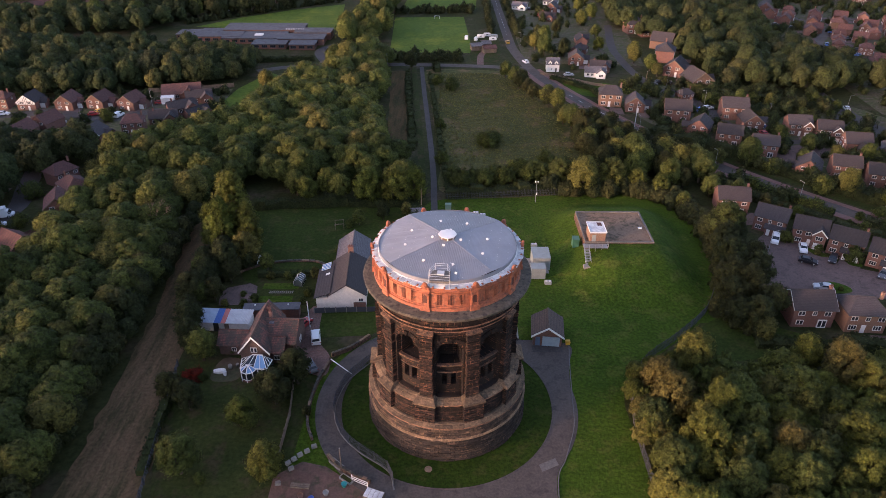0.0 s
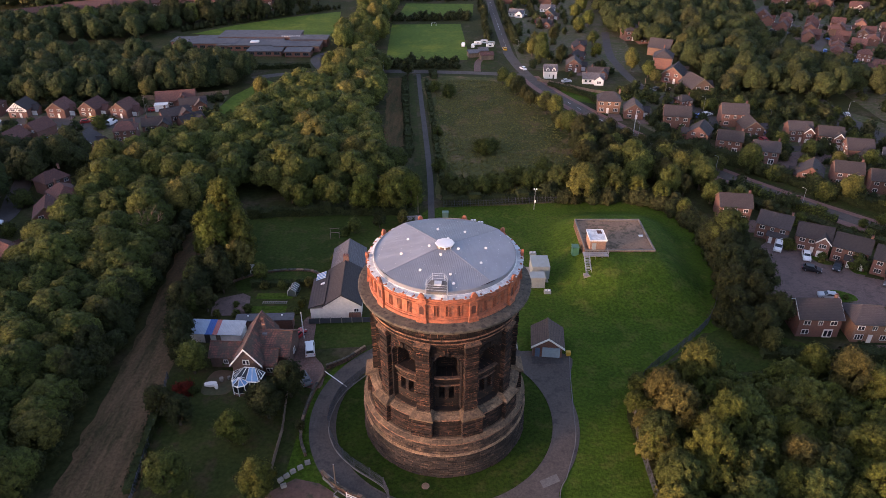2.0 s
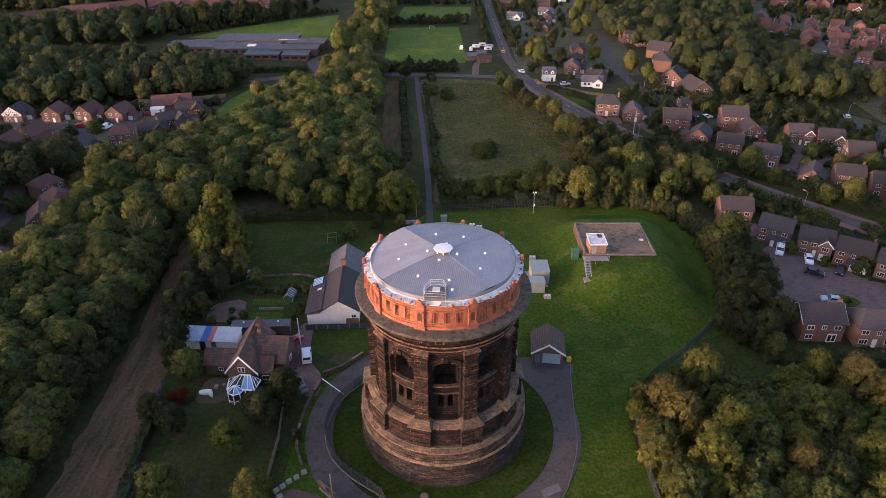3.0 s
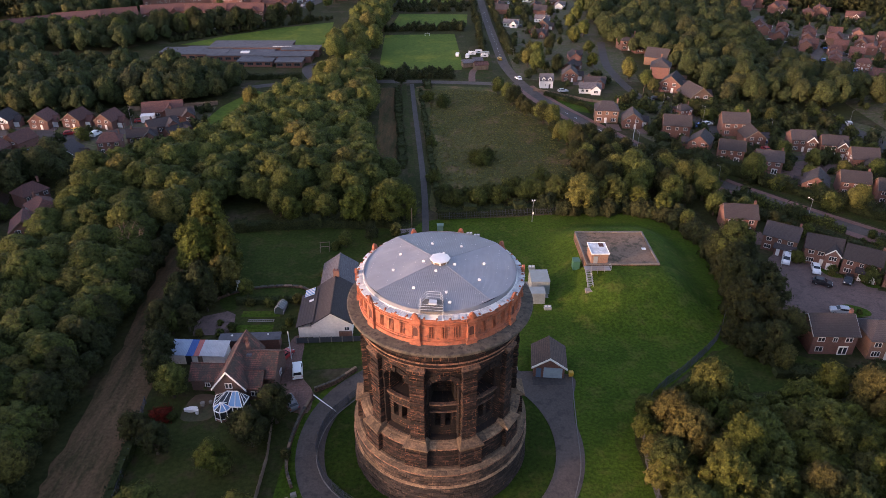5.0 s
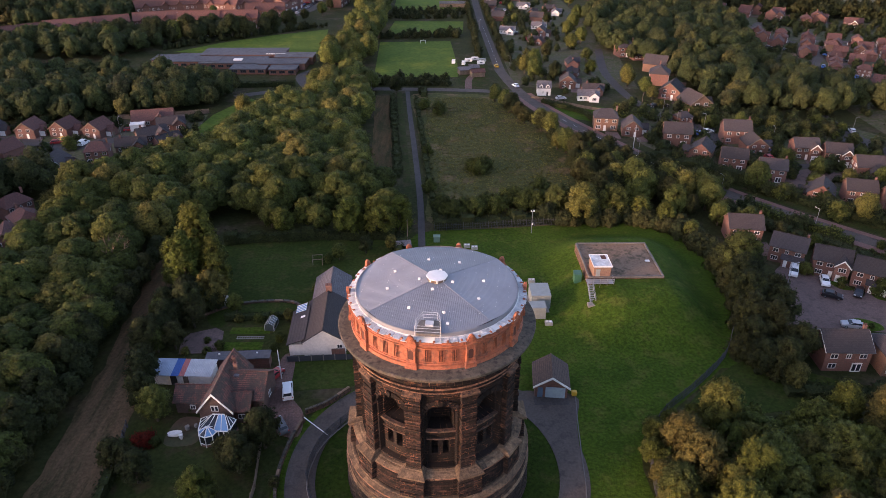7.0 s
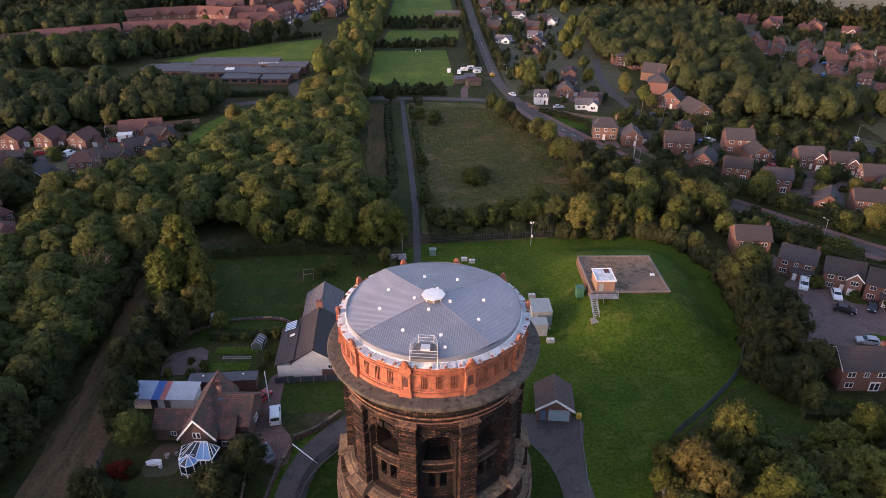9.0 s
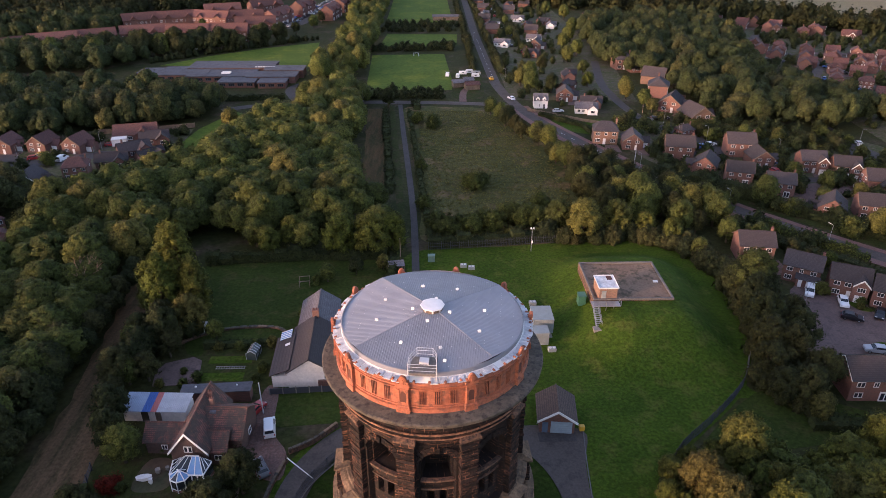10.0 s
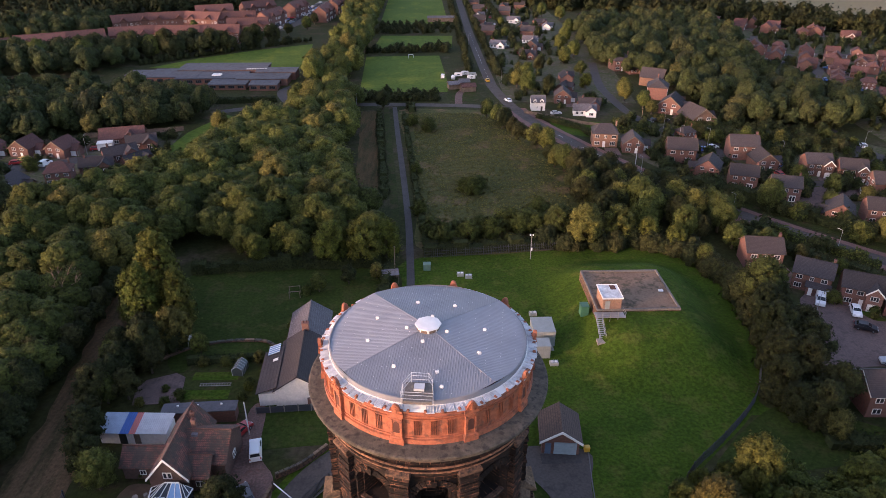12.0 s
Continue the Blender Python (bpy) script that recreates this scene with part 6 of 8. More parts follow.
    "d": house_detached(style=2, label="red brick house with a hipped brown roof"),
    "g": house_gable_front(),
    "e": house_gable_front(tile=M_tile_r, label="brick house with a red-brown gabled roof"),
    "f": house_detached(style=2, tile=M_tile_r, label="brick house with a hipped red-brown roof"),
    "h": house_gable_front(brick=M_brick_b, label="orange brick house with a broad front gable"),
    "t": house_gable_front(timber=True, label="brick house with a white mock-timbered gable"),
    "w": house_white(),
    "u": house_bungalow(True),
    "v": house_bungalow(False),
    "y": house_long_bungalow(),
}
COARSE = True
for key, style, brick in (("A", 0, M_brick), ("B", 1, M_brick), ("D", 2, M_brick), ("C", 2, M_brick_b)):
    PROTO[key] = house_detached(style=style, brick=brick, tile=M_tile_r, label="far brick house with a brown tiled roof on the estate")
PROTO["G"] = house_gable_front(tile=M_tile_r, label="far brick house with a broad gable on the estate")
PROTO["r"] = house_terrace(4)
COARSE = False
first_use = set()
PROTO_ALL = []
DRIVES = Geo()


def house(kind, x, y, yaw, s=0.82):
    m = pose(x, y, 0.0, 0, 0, yaw)
    ob = PROTO[kind]
    if kind in first_use:
        ob = copy_thing(ob, m)
    else:
        first_use.add(kind)
    ob.matrix_basis = m @ Matrix.Diagonal((s, s, s, 1))
    PROTO_ALL.append(ob)
    if kind in "abcdefghmtABCDG":
        c, sn = math.cos(radians(yaw)), math.sin(radians(yaw))
        x0, y0, w = (2.2 * s, -4.6 * s, 4.4) if kind in "abcdfABCD" else (4.6 * s, -2.0 * s, 4.0)
        pts = [(x0 - w / 2, y0), (x0 + w / 2, y0), (x0 + w / 2 + 0.6, y0 - 7.0), (x0 - w / 2 - 0.3, y0 - 7.0)]
        DRIVES.add(*(lambda q: (q.v, q.f))(sheet([(x + c * px - sn * py, y + sn * px + c * py) for px, py in pts][::-1], -0.05, 0.048)))
    return ob


# cul-de-sac and the estate beyond the main road
for k, x, y, yaw, *sc in (("k", 75.6, 112.3, -2, 0.9), ("c", 85.6, 110.5, -4, 0.9), ("m", 77.3, 161, -8, 0.86), ("a", 84, 150.5, -33), ("b", 91, 144.5, -27), ("a", 97.5, 139, -33), ("a", 104, 133, -35), ("b", 112, 128, -38), ("c", 95, 108, -8), ("d", 106, 104, -12),
                     ("m", 82.5, 229.5, -12, 0.95), ("g", 87, 217, 150), ("m", 93.5, 208, -18), ("m", 101.5, 199, -17), ("m", 103.5, 232, -9, 0.95), ("g", 106, 222, -3), ("b", 120, 217, -7), ("b", 128, 212, -14), ("g", 109, 184, 150), ("m", 119, 183, -16), ("m", 126.5, 177, -18), ("g", 133, 203, -100), ("d", 140, 195, 60), ("c", 146, 182, 150), ("a", 136, 168, 145),
                     ("h", 104, 327, 60, 1.05), ("d", 99, 305, 70, 1.05), ("g", 98, 284, -30, 1.0), ("h", 101, 266, 12, 1.08), ("d", 91.5, 250, 20, 0.62), ("c", 62, 246, -8, 0.95), ("g", 70, 240, -10), ("d", 97, 357, 10, 1.0), ("v", 103, 350, 10),
                     ("w", 46, 289, -3), ("u", 63, 281, -8), ("v", 66, 335, 90), ("v", 61, 316, 60), ("g", 58, 300, -10), ("v", 67, 290, -15)):
    house(k, x, y, yaw, *sc)
r = random.Random(8)
for k, x, y, yaw in (("g", 42, 540, 80), ("u", 40, 515, 80), ("g", 39, 492, 80), ("v", 40, 470, 80), ("g", 41, 452, 80), ("u", 43, 412, -20), ("u", 62, 495, -15), ("v", 64, 470, 80), ("g", 65, 449, 70), ("u", 63, 425, -20), ("g", 61, 405, -20), ("v", 56, 385, -25), ("v", 78, 484, 10), ("u", 80, 470, 80), ("v", 114, 510, 0), ("g", 60, 530, 80), ("v", 62, 560, 80), ("g", 41, 575, 80), ("u", 42, 600, 0), ("g", 75, 560, 70)):
    house(k, x, y, yaw)
# the far estate
row = 0
for i in range(10):
    for j in range(10):
        x = 171 + j * 10.8 + (i % 2) * 4 + r.uniform(-2, 2)
        y = 288 + i * 14 + (j * -7.0) + r.uniform(-2.5, 2.5)
        if y < 225 or math.hypot(x - 205, y - 330) < 6 or (x < 182 and y > 330):
            continue
        house(r.choice("AABDDGCG"), x, y, r.choice((-25, 65, 155, -115)) + r.uniform(-8, 8), 0.7)
for k in range(14):
    house(r.choice("ABDG"), 185 + k * 5 + r.uniform(-5, 5), 478 - k * 4.5 + (k % 3) * 9, r.choice((-30, 60)) + r.uniform(-8, 8), 0.8)
# estate beyond the wood
for k, x, y, yaw, *sc in (("f", -166, 240, 0), ("t", -155, 240, 0), ("e", -141, 240, -2), ("e", -129.5, 241, -10), ("e", -117.5, 240, -12), ("y", -102.5, 252, 14, 1.0), ("v", -94.5, 247, 20, 0.9), ("v", -97, 235, 35, 0.95), ("v", -100, 225, 15, 0.9), ("v", -90, 230, 50, 0.8), ("t", -117, 208, 3), ("f", -107, 216, 14), ("e", -138, 219, 160), ("e", -142, 210, 170), ("v", -146, 200, 80), ("f", -178, 238, 5), ("e", -160, 214, 170),
                     ("e", -104, 158, 25), ("f", -104, 167, 140), ("e", -104, 137, 60), ("f", -112, 176, 60), ("f", -136, 150, 80), ("e", -134, 166, 85), ("f", -115, 128, 50)):
    house(k, x, y, yaw, *(sc or (0.82,)))
for x, y, yaw in ((-203, 402, 25), (-186, 412, 28), (-163, 425, 20), (-138, 428, 2), (-116, 430, 2), (-180, 470, 30), (-160, 478, 20), (-138, 478, -15), (-118, 480, 15), (-98, 490, 70), (-88, 530, 75), (-66, 510, 82), (-62, 545, 82), (-105, 455, 10), (-140, 510, 20), (-115, 530, 40), (-222, 385, 40)):
    house("r", x, y, yaw, 1.0)
tagged(setting("driveways", DRIVES, M_drive, "paved drives before the estate houses", "drive"), kind="stuff")

# ---- the reservoir roof, its hut and stair ----
M_slab = mottled("stained_concrete", (0.180, 0.115, 0.076), (0.238, 0.154, 0.100), 0.16, 2.0, c3=(0.086, 0.066, 0.038), bump_to=0.02)
res = thing("covered_reservoir", "flat stained concrete reservoir roof in a grass bank", "reservoir", at=(41, 141.8, 0))
g = Geo()
g.box(0, 0, -0.2, 16.0, 15.0, 5.1)
part("slab", g, M_slab, res, "stained concrete slab with damp patches")
g = Geo()
for cx, cy, sx, sy in ((0, -7.4, 16.2, 0.35), (0, 7.4, 16.2, 0.35), (-7.95, 0, 0.35, 14.45), (7.95, 0, 0.35, 14.45)):
    g.box(cx, cy, 4.85, sx, sy, 0.42)
part("kerb", g, M_slabkerb, res, "raised stone kerb")
g = Geo()
g.box(-8.05, 0, -0.2, 0.2, 15.1, 5.0)
g.box(0, -7.55, -0.2, 16.2, 0.2, 5.0)
part("retaining_wall", g, M_ledge, res, "dark weathered retaining wall")
g = Geo()
g.box(6.4, -0.6, 4.9, 0.9, 0.6, 0.25)
part("vent_cowl", g, M_white, res, "small white vent cowl")
hut = thing("valve_house", "small brick valve house with a white flat roof", "hut", at=(35.7, 136.8, 4.9))
g = Geo()
g.box(0, 0, 0, 3.6, 4.8, 2.6)
part("wall", g, M_brick_b, hut)
g = Geo()
g.box(0, 0, 2.6, 4.0, 5.2, 0.18)
part("roof", g, M_gutter, hut, "pale felt roof streaked with rust")
g = Geo()
for cx, cy, sx, sy in ((0, -2.55, 4.04, 0.12), (0, 2.55, 4.04, 0.12), (-1.96, 0, 0.12, 4.98), (1.96, 0, 0.12, 4.98)):
    g.box(cx, cy, 2.75, sx, sy, 0.14)
part("roof_edge", g, M_white, hut)
g = Geo()
g.box(0.9, 1.5, 2.783, 1.1, 1.6, 0.012)
part("rust_patch", g, M_slot, hut, "dark rusted patch on the roof")
door(hut, -0.9, -2.42, 0.9, 2.0, M_greymetal)
stair = thing("metal_stair", "galvanised steel stair and landing up to the reservoir roof", "stair", at=(33, 131, 0))
g = Geo()
g.box(2.0, 2.0, 4.75, 5.6, 1.9, 0.12)
part("landing", g, M_steel, stair)
for k in range(10):
    g = Geo()
    g.box(-0.2, 0.8 - k * 0.36, 4.6 - k * 0.2, 1.1, 0.28, 0.05)
    part("tread", g, M_steel, stair)
for x in (-0.75, 0.35):
    g = Geo()
    g.tube((x, 1.0, 4.7), (x, -2.8, 2.7), 0.06)
    part("stringer", g, M_steel, stair)
    g = Geo()
    for o in (0.5, 1.0):
        g.tube((x, 1.0, 4.7 + o), (x, -2.8, 2.7 + o), 0.03)
    part("handrail", g, M_steel, stair)
    for t in range(4):
        g = Geo()
        yy = 1.0 - 3.8 * t / 3
        g.tube((x, yy, 4.7 - 2.0 * t / 3), (x, yy, 5.7 - 2.0 * t / 3), 0.035)
        part("baluster", g, M_steel, stair)
g = Geo()
for o in (0.5, 1.0):
    g.tube((0.4, 1.05, 4.85 + o), (4.8, 1.05, 4.85 + o), 0.03)
    g.tube((4.8, 1.05, 4.85 + o), (4.8, 2.9, 4.85 + o), 0.03)
part("landing_rail", g, M_steel, stair)
for x in (0.5, 1.9, 3.4, 4.8):
    g = Geo()
    g.tube((x, 1.05, 2.0), (x, 1.05, 5.9), 0.05)
    part("landing_post", g, M_steel, stair)
g = Geo()
g.box(-0.2, -3.4, 1.6, 2.4, 1.4, 1.15)
part("foot_slab", g, M_kerb, stair)
cab = thing("green_cabinet", "green steel cabinet beside the reservoir wall", "cabinet", at=(31.2, 137.3, 2.2))
g = Geo()
g.box(0, 0, 0, 1.5, 1.8, 2.2)
g.box(0, 0, 2.2, 1.6, 1.9, 0.1)
part("body", g, plain("green_paint", (0.04, 0.13, 0.08), 0.5), cab)
for (x, y, sx, sy, sz) in ((22.3, 132.4, 4.0, 5.0, 3.1), (21.2, 127.4, 3.2, 2.6, 2.6)):
    c = thing("equipment_cabin", "grey-green clad equipment cabin on a concrete pad", "cabin", "equipment cabins", at=(x, y, 0.08))
    g = Geo()
    g.box(0, 0, 0, sx, sy, sz)
    n = int(sx / 0.35)
    for k in range(n + 1):
        g.box(-sx / 2 + 0.1 + k * (sx - 0.2) / n, -sy / 2 - 0.02, 0.05, 0.12, 0.05, sz - 0.1)
    n = int(sy / 0.35)
    for k in range(n + 1):
        g.box(sx / 2 + 0.02, -sy / 2 + 0.1 + k * (sy - 0.2) / n, 0.05, 0.05, 0.12, sz - 0.1)
    part("body", g, M_greymetal, c)
    g = Geo()
    g.box(0, 0, sz, sx + 0.15, sy + 0.15, 0.12)
    part("roof", g, M_greymetal, c, "pale metal roof")
for x, y in ((23.2, 124.3), (21.8, 140.6), (8.0, 157.0), (9.8, 156.0)):
    c = thing("air_handler", "low grey cabinet with two vents", "cabinet", "small cabinets", at=(x, y, 0.03))
    g = Geo()
    g.box(0, 0, 0, 1.5, 1.0, 0.7)
    part("body", g, M_greymetal, c)
    g = Geo()
    for o in (-0.36, 0.36):
        g.tube((o, 0, 0.7), (o, 0, 0.82), 0.28, 0.25, 12)
    part("vent", g, M_gutter, c)
c = thing("green_kiosk", "small green steel kiosk by the lane", "kiosk", at=(0.6, 160, 0.03))
g = Geo()
g.box(0, 0, 0, 1.6, 1.2, 1.5)
g.box(0, 0, 1.5, 1.7, 1.3, 0.1)
part("body", g, plain("dull_green_paint", (0.12, 0.2, 0.16), 0.5), c)

# ---- garage by the access road ----
gar = thing("brick_garage", "brick garage with a gabled brown roof and pale blue door", "garage", at=(20.6, 106.0, 0.03), yaw=-6)
g = Geo()
gable_walls(g, 0, -0.6, 6.0, 5.6, 2.6, 1.9, "y")
part("wall", g, M_brick, gar)
g = Geo()
gable_roof(g, 0, -0.6, 6.0, 5.6, 2.6, 1.9, 0.45, 0.16, "y")
part("roof", g, bricky("weathered_brown_tiles", (0.080, 0.054, 0.044), (0.104, 0.070, 0.056), (0.052, 0.038, 0.032), 0.33, 0.22, 0.03, vary=0.25, depth=0.03), gar)
barge(gar, 0, -4.1, 5.6, 2.72, 1.9, None, -1, 0.45)
door(gar, 0.7, -3.64, 3.4, 2.2, plain("pale_blue_paint", (0.33, 0.42, 0.48), 0.5), "garage_door")
door(gar, -1.9, -3.63, 0.9, 2.0, plain("blue_paint", (0.1, 0.16, 0.24), 0.5))
g = Geo()
g.box(-0.4, -4.8, -0.05, 6.0, 2.0, 0.09)
setting("garage_apron", Geo().add([(v[0] + 20.6, v[1] + 106.2, v[2] + 0.05) for v in g.v], g.f), M_patch, "asphalt apron before the garage", "apron")
c = thing("grit_bin", "small yellow grit bin by the garage", "bin", at=(24.4, 102.9, 0.05))
g = Geo()
g.box(0, 0, 0, 0.8, 0.6, 0.75, 0, 1.08)
g.box(0, 0, 0.75, 0.95, 0.75, 0.2, 0, 0.8)
part("body", g, plain("yellow_plastic", (0.6, 0.36, 0.03), 0.5), c)

# ---- fences, walls, poles ----


def mesh_fence(name, line, h, mat, label, gap=2.6, rails=3, pales=0.45):
    """Steel fence: posts, and between each two a bay of rails and pales."""
    f = thing(name, label, "fence")
    for i in range(len(line) - 1):
        a, b = line[i], line[i + 1]
        L = math.dist(a, b)
        n = max(1, round(L / gap))
        for k in range(n):
            p = (a[0] + (b[0] - a[0]) * k / n, a[1] + (b[1] - a[1]) * k / n)
            q = (a[0] + (b[0] - a[0]) * (k + 1) / n, a[1] + (b[1] - a[1]) * (k + 1) / n)
            g = Geo()
            g.box(*p, 0, 0.12, 0.12, h)
            part("post", g, mat, f)
            g = Geo()
            for z in [h * (j + 0.3) / rails for j in range(rails)]:
                g.tube((*p, z), (*q, z), 0.035, 0.035, 4)
            m = int(L / n / pales)
            for j in range(1, m):
                t = j / m
                x, y = p[0] + (q[0] - p[0]) * t, p[1] + (q[1] - p[1]) * t
                g.box(x, y, 0.05, 0.055, 0.055, h - 0.1)
            part("fence_bay", g, mat, f)["kind"] = "stuff"
    return f


mesh_fence("security_fence", smooth_line([(-14, 97.5), (-17.4, 93), (-19, 89), (-19.4, 84), (-17.6, 79), (-14, 75), (-9, 71.2), (-7.8, 67.5)], 2), 2.4, M_fence, "dark steel palisade fence along the ring drive", pales=0.2)
setting("fence_kerb", ribbon(smooth_line([(-14, 97.5), (-17.4, 93), (-19, 89), (-19.4, 84), (-17.6, 79), (-14, 75), (-9, 71.2), (-7.8, 67.5)], 8), 0.26, -0.1, 0.16), M_kerb, "pale concrete kerb under the steel fence", "kerb")
mesh_fence("boundary_fence", smooth_line([(31.5, 40), (32.3, 66), (32.6, 82), (35, 92), (39, 98), (46, 104), (55, 113), (60, 122)], 3), 2.3, M_fence, "dark steel palisade fence beside the copse", pales=0.3)
mesh_fence("rear_fence", smooth_line([(0, 165.5), (12, 166.5), (24, 168), (36, 169)], 3), 2.2, M_fence, "dark steel fence at the rear of the lawn", pales=0.4)


def stone_wall(name, line, h, label, th=0.4, mat=None):
    w = thing(name, label, "wall")
    rr = random.Random(3)
    for i in range(len(line) - 1):
        a, b = line[i], line[i + 1]
        L = math.dist(a, b)
        g = Geo()
        ang = math.degrees(math.atan2(b[1] - a[1], b[0] - a[0]))
        g.box((a[0] + b[0]) / 2, (a[1] + b[1]) / 2, -0.1, L + 0.06, th, h + 0.1 + rr.uniform(-0.05, 0.05), ang)
        part("wall_stretch", g, mat or M_ledge, w)
        g = Geo()
        g.box((a[0] + b[0]) / 2, (a[1] + b[1]) / 2, h + 0.04, L * rr.uniform(0.7, 0.98), th + 0.06, 0.13, ang, 0.92)
        part("coping", g, M_slab if rr.random() < 0.4 else M_cornice, w)
    return w


stone_wall("garden_wall", smooth_line([(-15.2, 104.6), (-18.5, 101), (-22, 98.8)], 5), 0.9, "low stone wall curving beside the drive")
stone_wall("drive_wall", smooth_line([(-22.2, 96.8), (-23.4, 92), (-24, 86), (-23.6, 81), (-22.2, 77.5)], 5), 0.7, "low wall of sandstone blocks beside the drive")
stone_wall("yard_wall", smooth_line([(-19, 74), (-17, 71.8), (-14.4, 70), (-11.6, 68.8)], 4), 0.8, "low stone wall before the yard")
stone_wall("lawn_edge_wall", smooth_line([(-49, 127), (-44, 131), (-38, 133), (-31, 133), (-28, 131)], 4), 0.35, "low pale stone edging curving round the lawn", 0.5)
for x, y, rz in ((-21.6, 76, 20), (-22.6, 75, 30), (-23.6, 74.2, 35), (-24.4, 73.3, 40), (-25.2, 72.5, 45), (-26, 68.5, 10), (-24.5, 71.4, 25)):
    c = thing("stone_block", "loose squared sandstone block on the verge", "stone", "stone blocks", at=(x, y, 0.03), yaw=rz)
    g = Geo()
    g.box(0, 0, 0, 0.9, 0.6, 0.55, 0, 0.92)
    part("block", g, M_kerb, c)
gate = thing("bar_gate", "white swing bar across the drive", "gate", at=(-22, 97, 0))
g = Geo()
g.box(0, 0, 0, 0.3, 0.3, 1.3)
part("post", g, M_ledge, gate)
g = Geo()
g.tube((0, 0, 1.05), (4.6, -4.2, 1.05), 0.09, 0.06)
part("bar", g, M_white, gate)
wg = thing("white_gate", "white metal gate at the yard", "gate", at=(-13.2, 68.6, 0), yaw=-25)
for nm, args in (("stile", (-1.4, 0, 0, 0.12, 0.12, 1.5)), ("stile", (1.4, 0, 0, 0.12, 0.12, 1.2)), ("rail", (0, 0, 0.3, 2.7, 0.08, 0.1)), ("rail", (0, 0, 0.7, 2.7, 0.08, 0.1)), ("rail", (0, 0, 1.1, 2.7, 0.08, 0.1))):
    g = Geo()
    g.box(*args)
    part(nm, g, M_white, wg)
fr = thing("cold_frame", "glazed white cold frame in the yard", "cold frame", at=(-10.8, 66.2, 0), yaw=-20)
g = Geo()
g.box(0, 0, 0, 2.9, 1.8, 0.7)
part("base", g, M_wood, fr)
for k in range(4):
    g = Geo()
    g.box(-1.09 + k * 0.727, 0, 0.7, 0.66, 1.7, 0.06)
    part("light", g, M_gutter, fr, "pale glazed lid")
for x, y, sx, sy, rz in ((-17.4, 72.4, 2.6, 0.9, -42), (-15.4, 69.4, 2.2, 0.9, -35)):
    c = thing("planter", "stone-edged planting bed in the yard", "planter", "planters", at=(x, y, 0.03), yaw=rz)
    for nm, args in (("side", (0, -sy / 2, 0, sx, 0.15, 0.4)), ("side", (0, sy / 2, 0, sx, 0.15, 0.4)), ("end", (-sx / 2, 0, 0, 0.15, sy - 0.15, 0.4)), ("end", (sx / 2, 0, 0, 0.15, sy - 0.15, 0.4))):
        g = Geo()
        g.box(*args)
        part(nm, g, M_kerb, c)
    g = Geo()
    g.box(0, 0, 0, sx - 0.15, sy - 0.15, 0.33)
    part("soil", g, M_garden, c)
for x, y, col in ((-20.3, 65.5, (0.05, 0.1, 0.35)), (-19.3, 64.5, (0.25, 0.08, 0.05)), (-21.2, 63.7, (0.1, 0.12, 0.1)), (-18.2, 66.6, (0.3, 0.28, 0.25)), (-22, 66, (0.2, 0.09, 0.05)), (-15.6, 68.2, (0.02, 0.3, 0.28))):
    c = thing("plant_pot", "round plant pot in the yard", "pot", "plant pots", at=(x, y, 0.05))
    g = Geo()
    g.lathe([(0.3, 0), (0.45, 0.6), (0.5, 0.62), (0.46, 0.62), (0.4, 0.45), (0, 0.45)], 12)
    part("pot", g, plain("glaze", col, 0.5), c)
c = thing("log_pile", "row of old timber sleepers in the yard", "timber", at=(-22.5, 67.8, 0.05), yaw=-5)
for k in range(3):
    g = Geo()
    g.box(0, k * 0.3, 0.0, 3.0, 0.26, 0.3)
    part("sleeper", g, M_wood, c)
mh = thing("manhole_cover", "round rusty manhole cover in the grass", "manhole", at=(-2.6, 71.6, 0.0))
g = Geo()
g.lathe([(0.62, 0), (0.62, 0.09), (0.5, 0.1), (0, 0.1)], 20)
part("cover", g, M_slab, mh)


def lamp_post(x, y, h, label="grey steel street lamp by the road", arm=0.9, yaw=0.0, pole=None):
    c = thing("street_lamp", label, "street lamp", "street lamps", at=(x, y, 0), yaw=yaw)
    g = Geo()
    g.tube((0, 0, 0), (0, 0, 1.4), 0.08, 0.07, 8)
    g.tube((0, 0, 1.4), (0, 0, h), 0.055, 0.035, 8)
    part("pole", g, pole or M_steel, c)
    g = Geo()
    g.tube((0, 0, h), (arm, 0, h + 0.25), 0.032, 0.028, 6)
    part("arm", g, pole or M_steel, c)
    g = Geo()
    g.box(arm + 0.2, 0, h + 0.2, 0.42, 0.15, 0.1, 0, 0.7)
    part("head", g, M_steel, c)
    return c


c = thing("flood_pole", "white steel pole with two small floodlights", "pole", at=(24.8, 164.3, 0))
g = Geo()
g.tube((0, 0, 0), (0, 0, 6.2), 0.09, 0.06, 8)
part("pole", g, M_steel, c)
for o in (-0.2, 0.2):
    g = Geo()
    g.box(o * 1.6, 0, 6.1, 0.28, 0.35, 0.35)
    part("floodlight", g, M_white, c)
g = Geo()
g.box(0.15, 0, 2.3, 0.35, 0.3, 0.6)
part("control_box", g, M_white, c)
for x, y, h in ((-16.4, 71.2, 5.2), (-27.9, 108.0, 6.5), (-6.6, 158.5, 6.8), (66, 222, 9.0), (79.5, 262, 7.5)):
    c = thing("timber_pole", "tall weathered timber utility pole", "pole", "timber poles", at=(x, y, 0))
    g = Geo()
    g.tube((0, 0, -0.3), (0, 0, h), 0.12, 0.08, 8)
    part("shaft", g, M_gutter if h > 8.9 or h == 6.5 else M_wood, c)
    g = Geo()
    g.tube((0, 0, h), (0, 0, h + 0.12), 0.09, 0.03, 8)
    part("cap", g, M_steel, c)
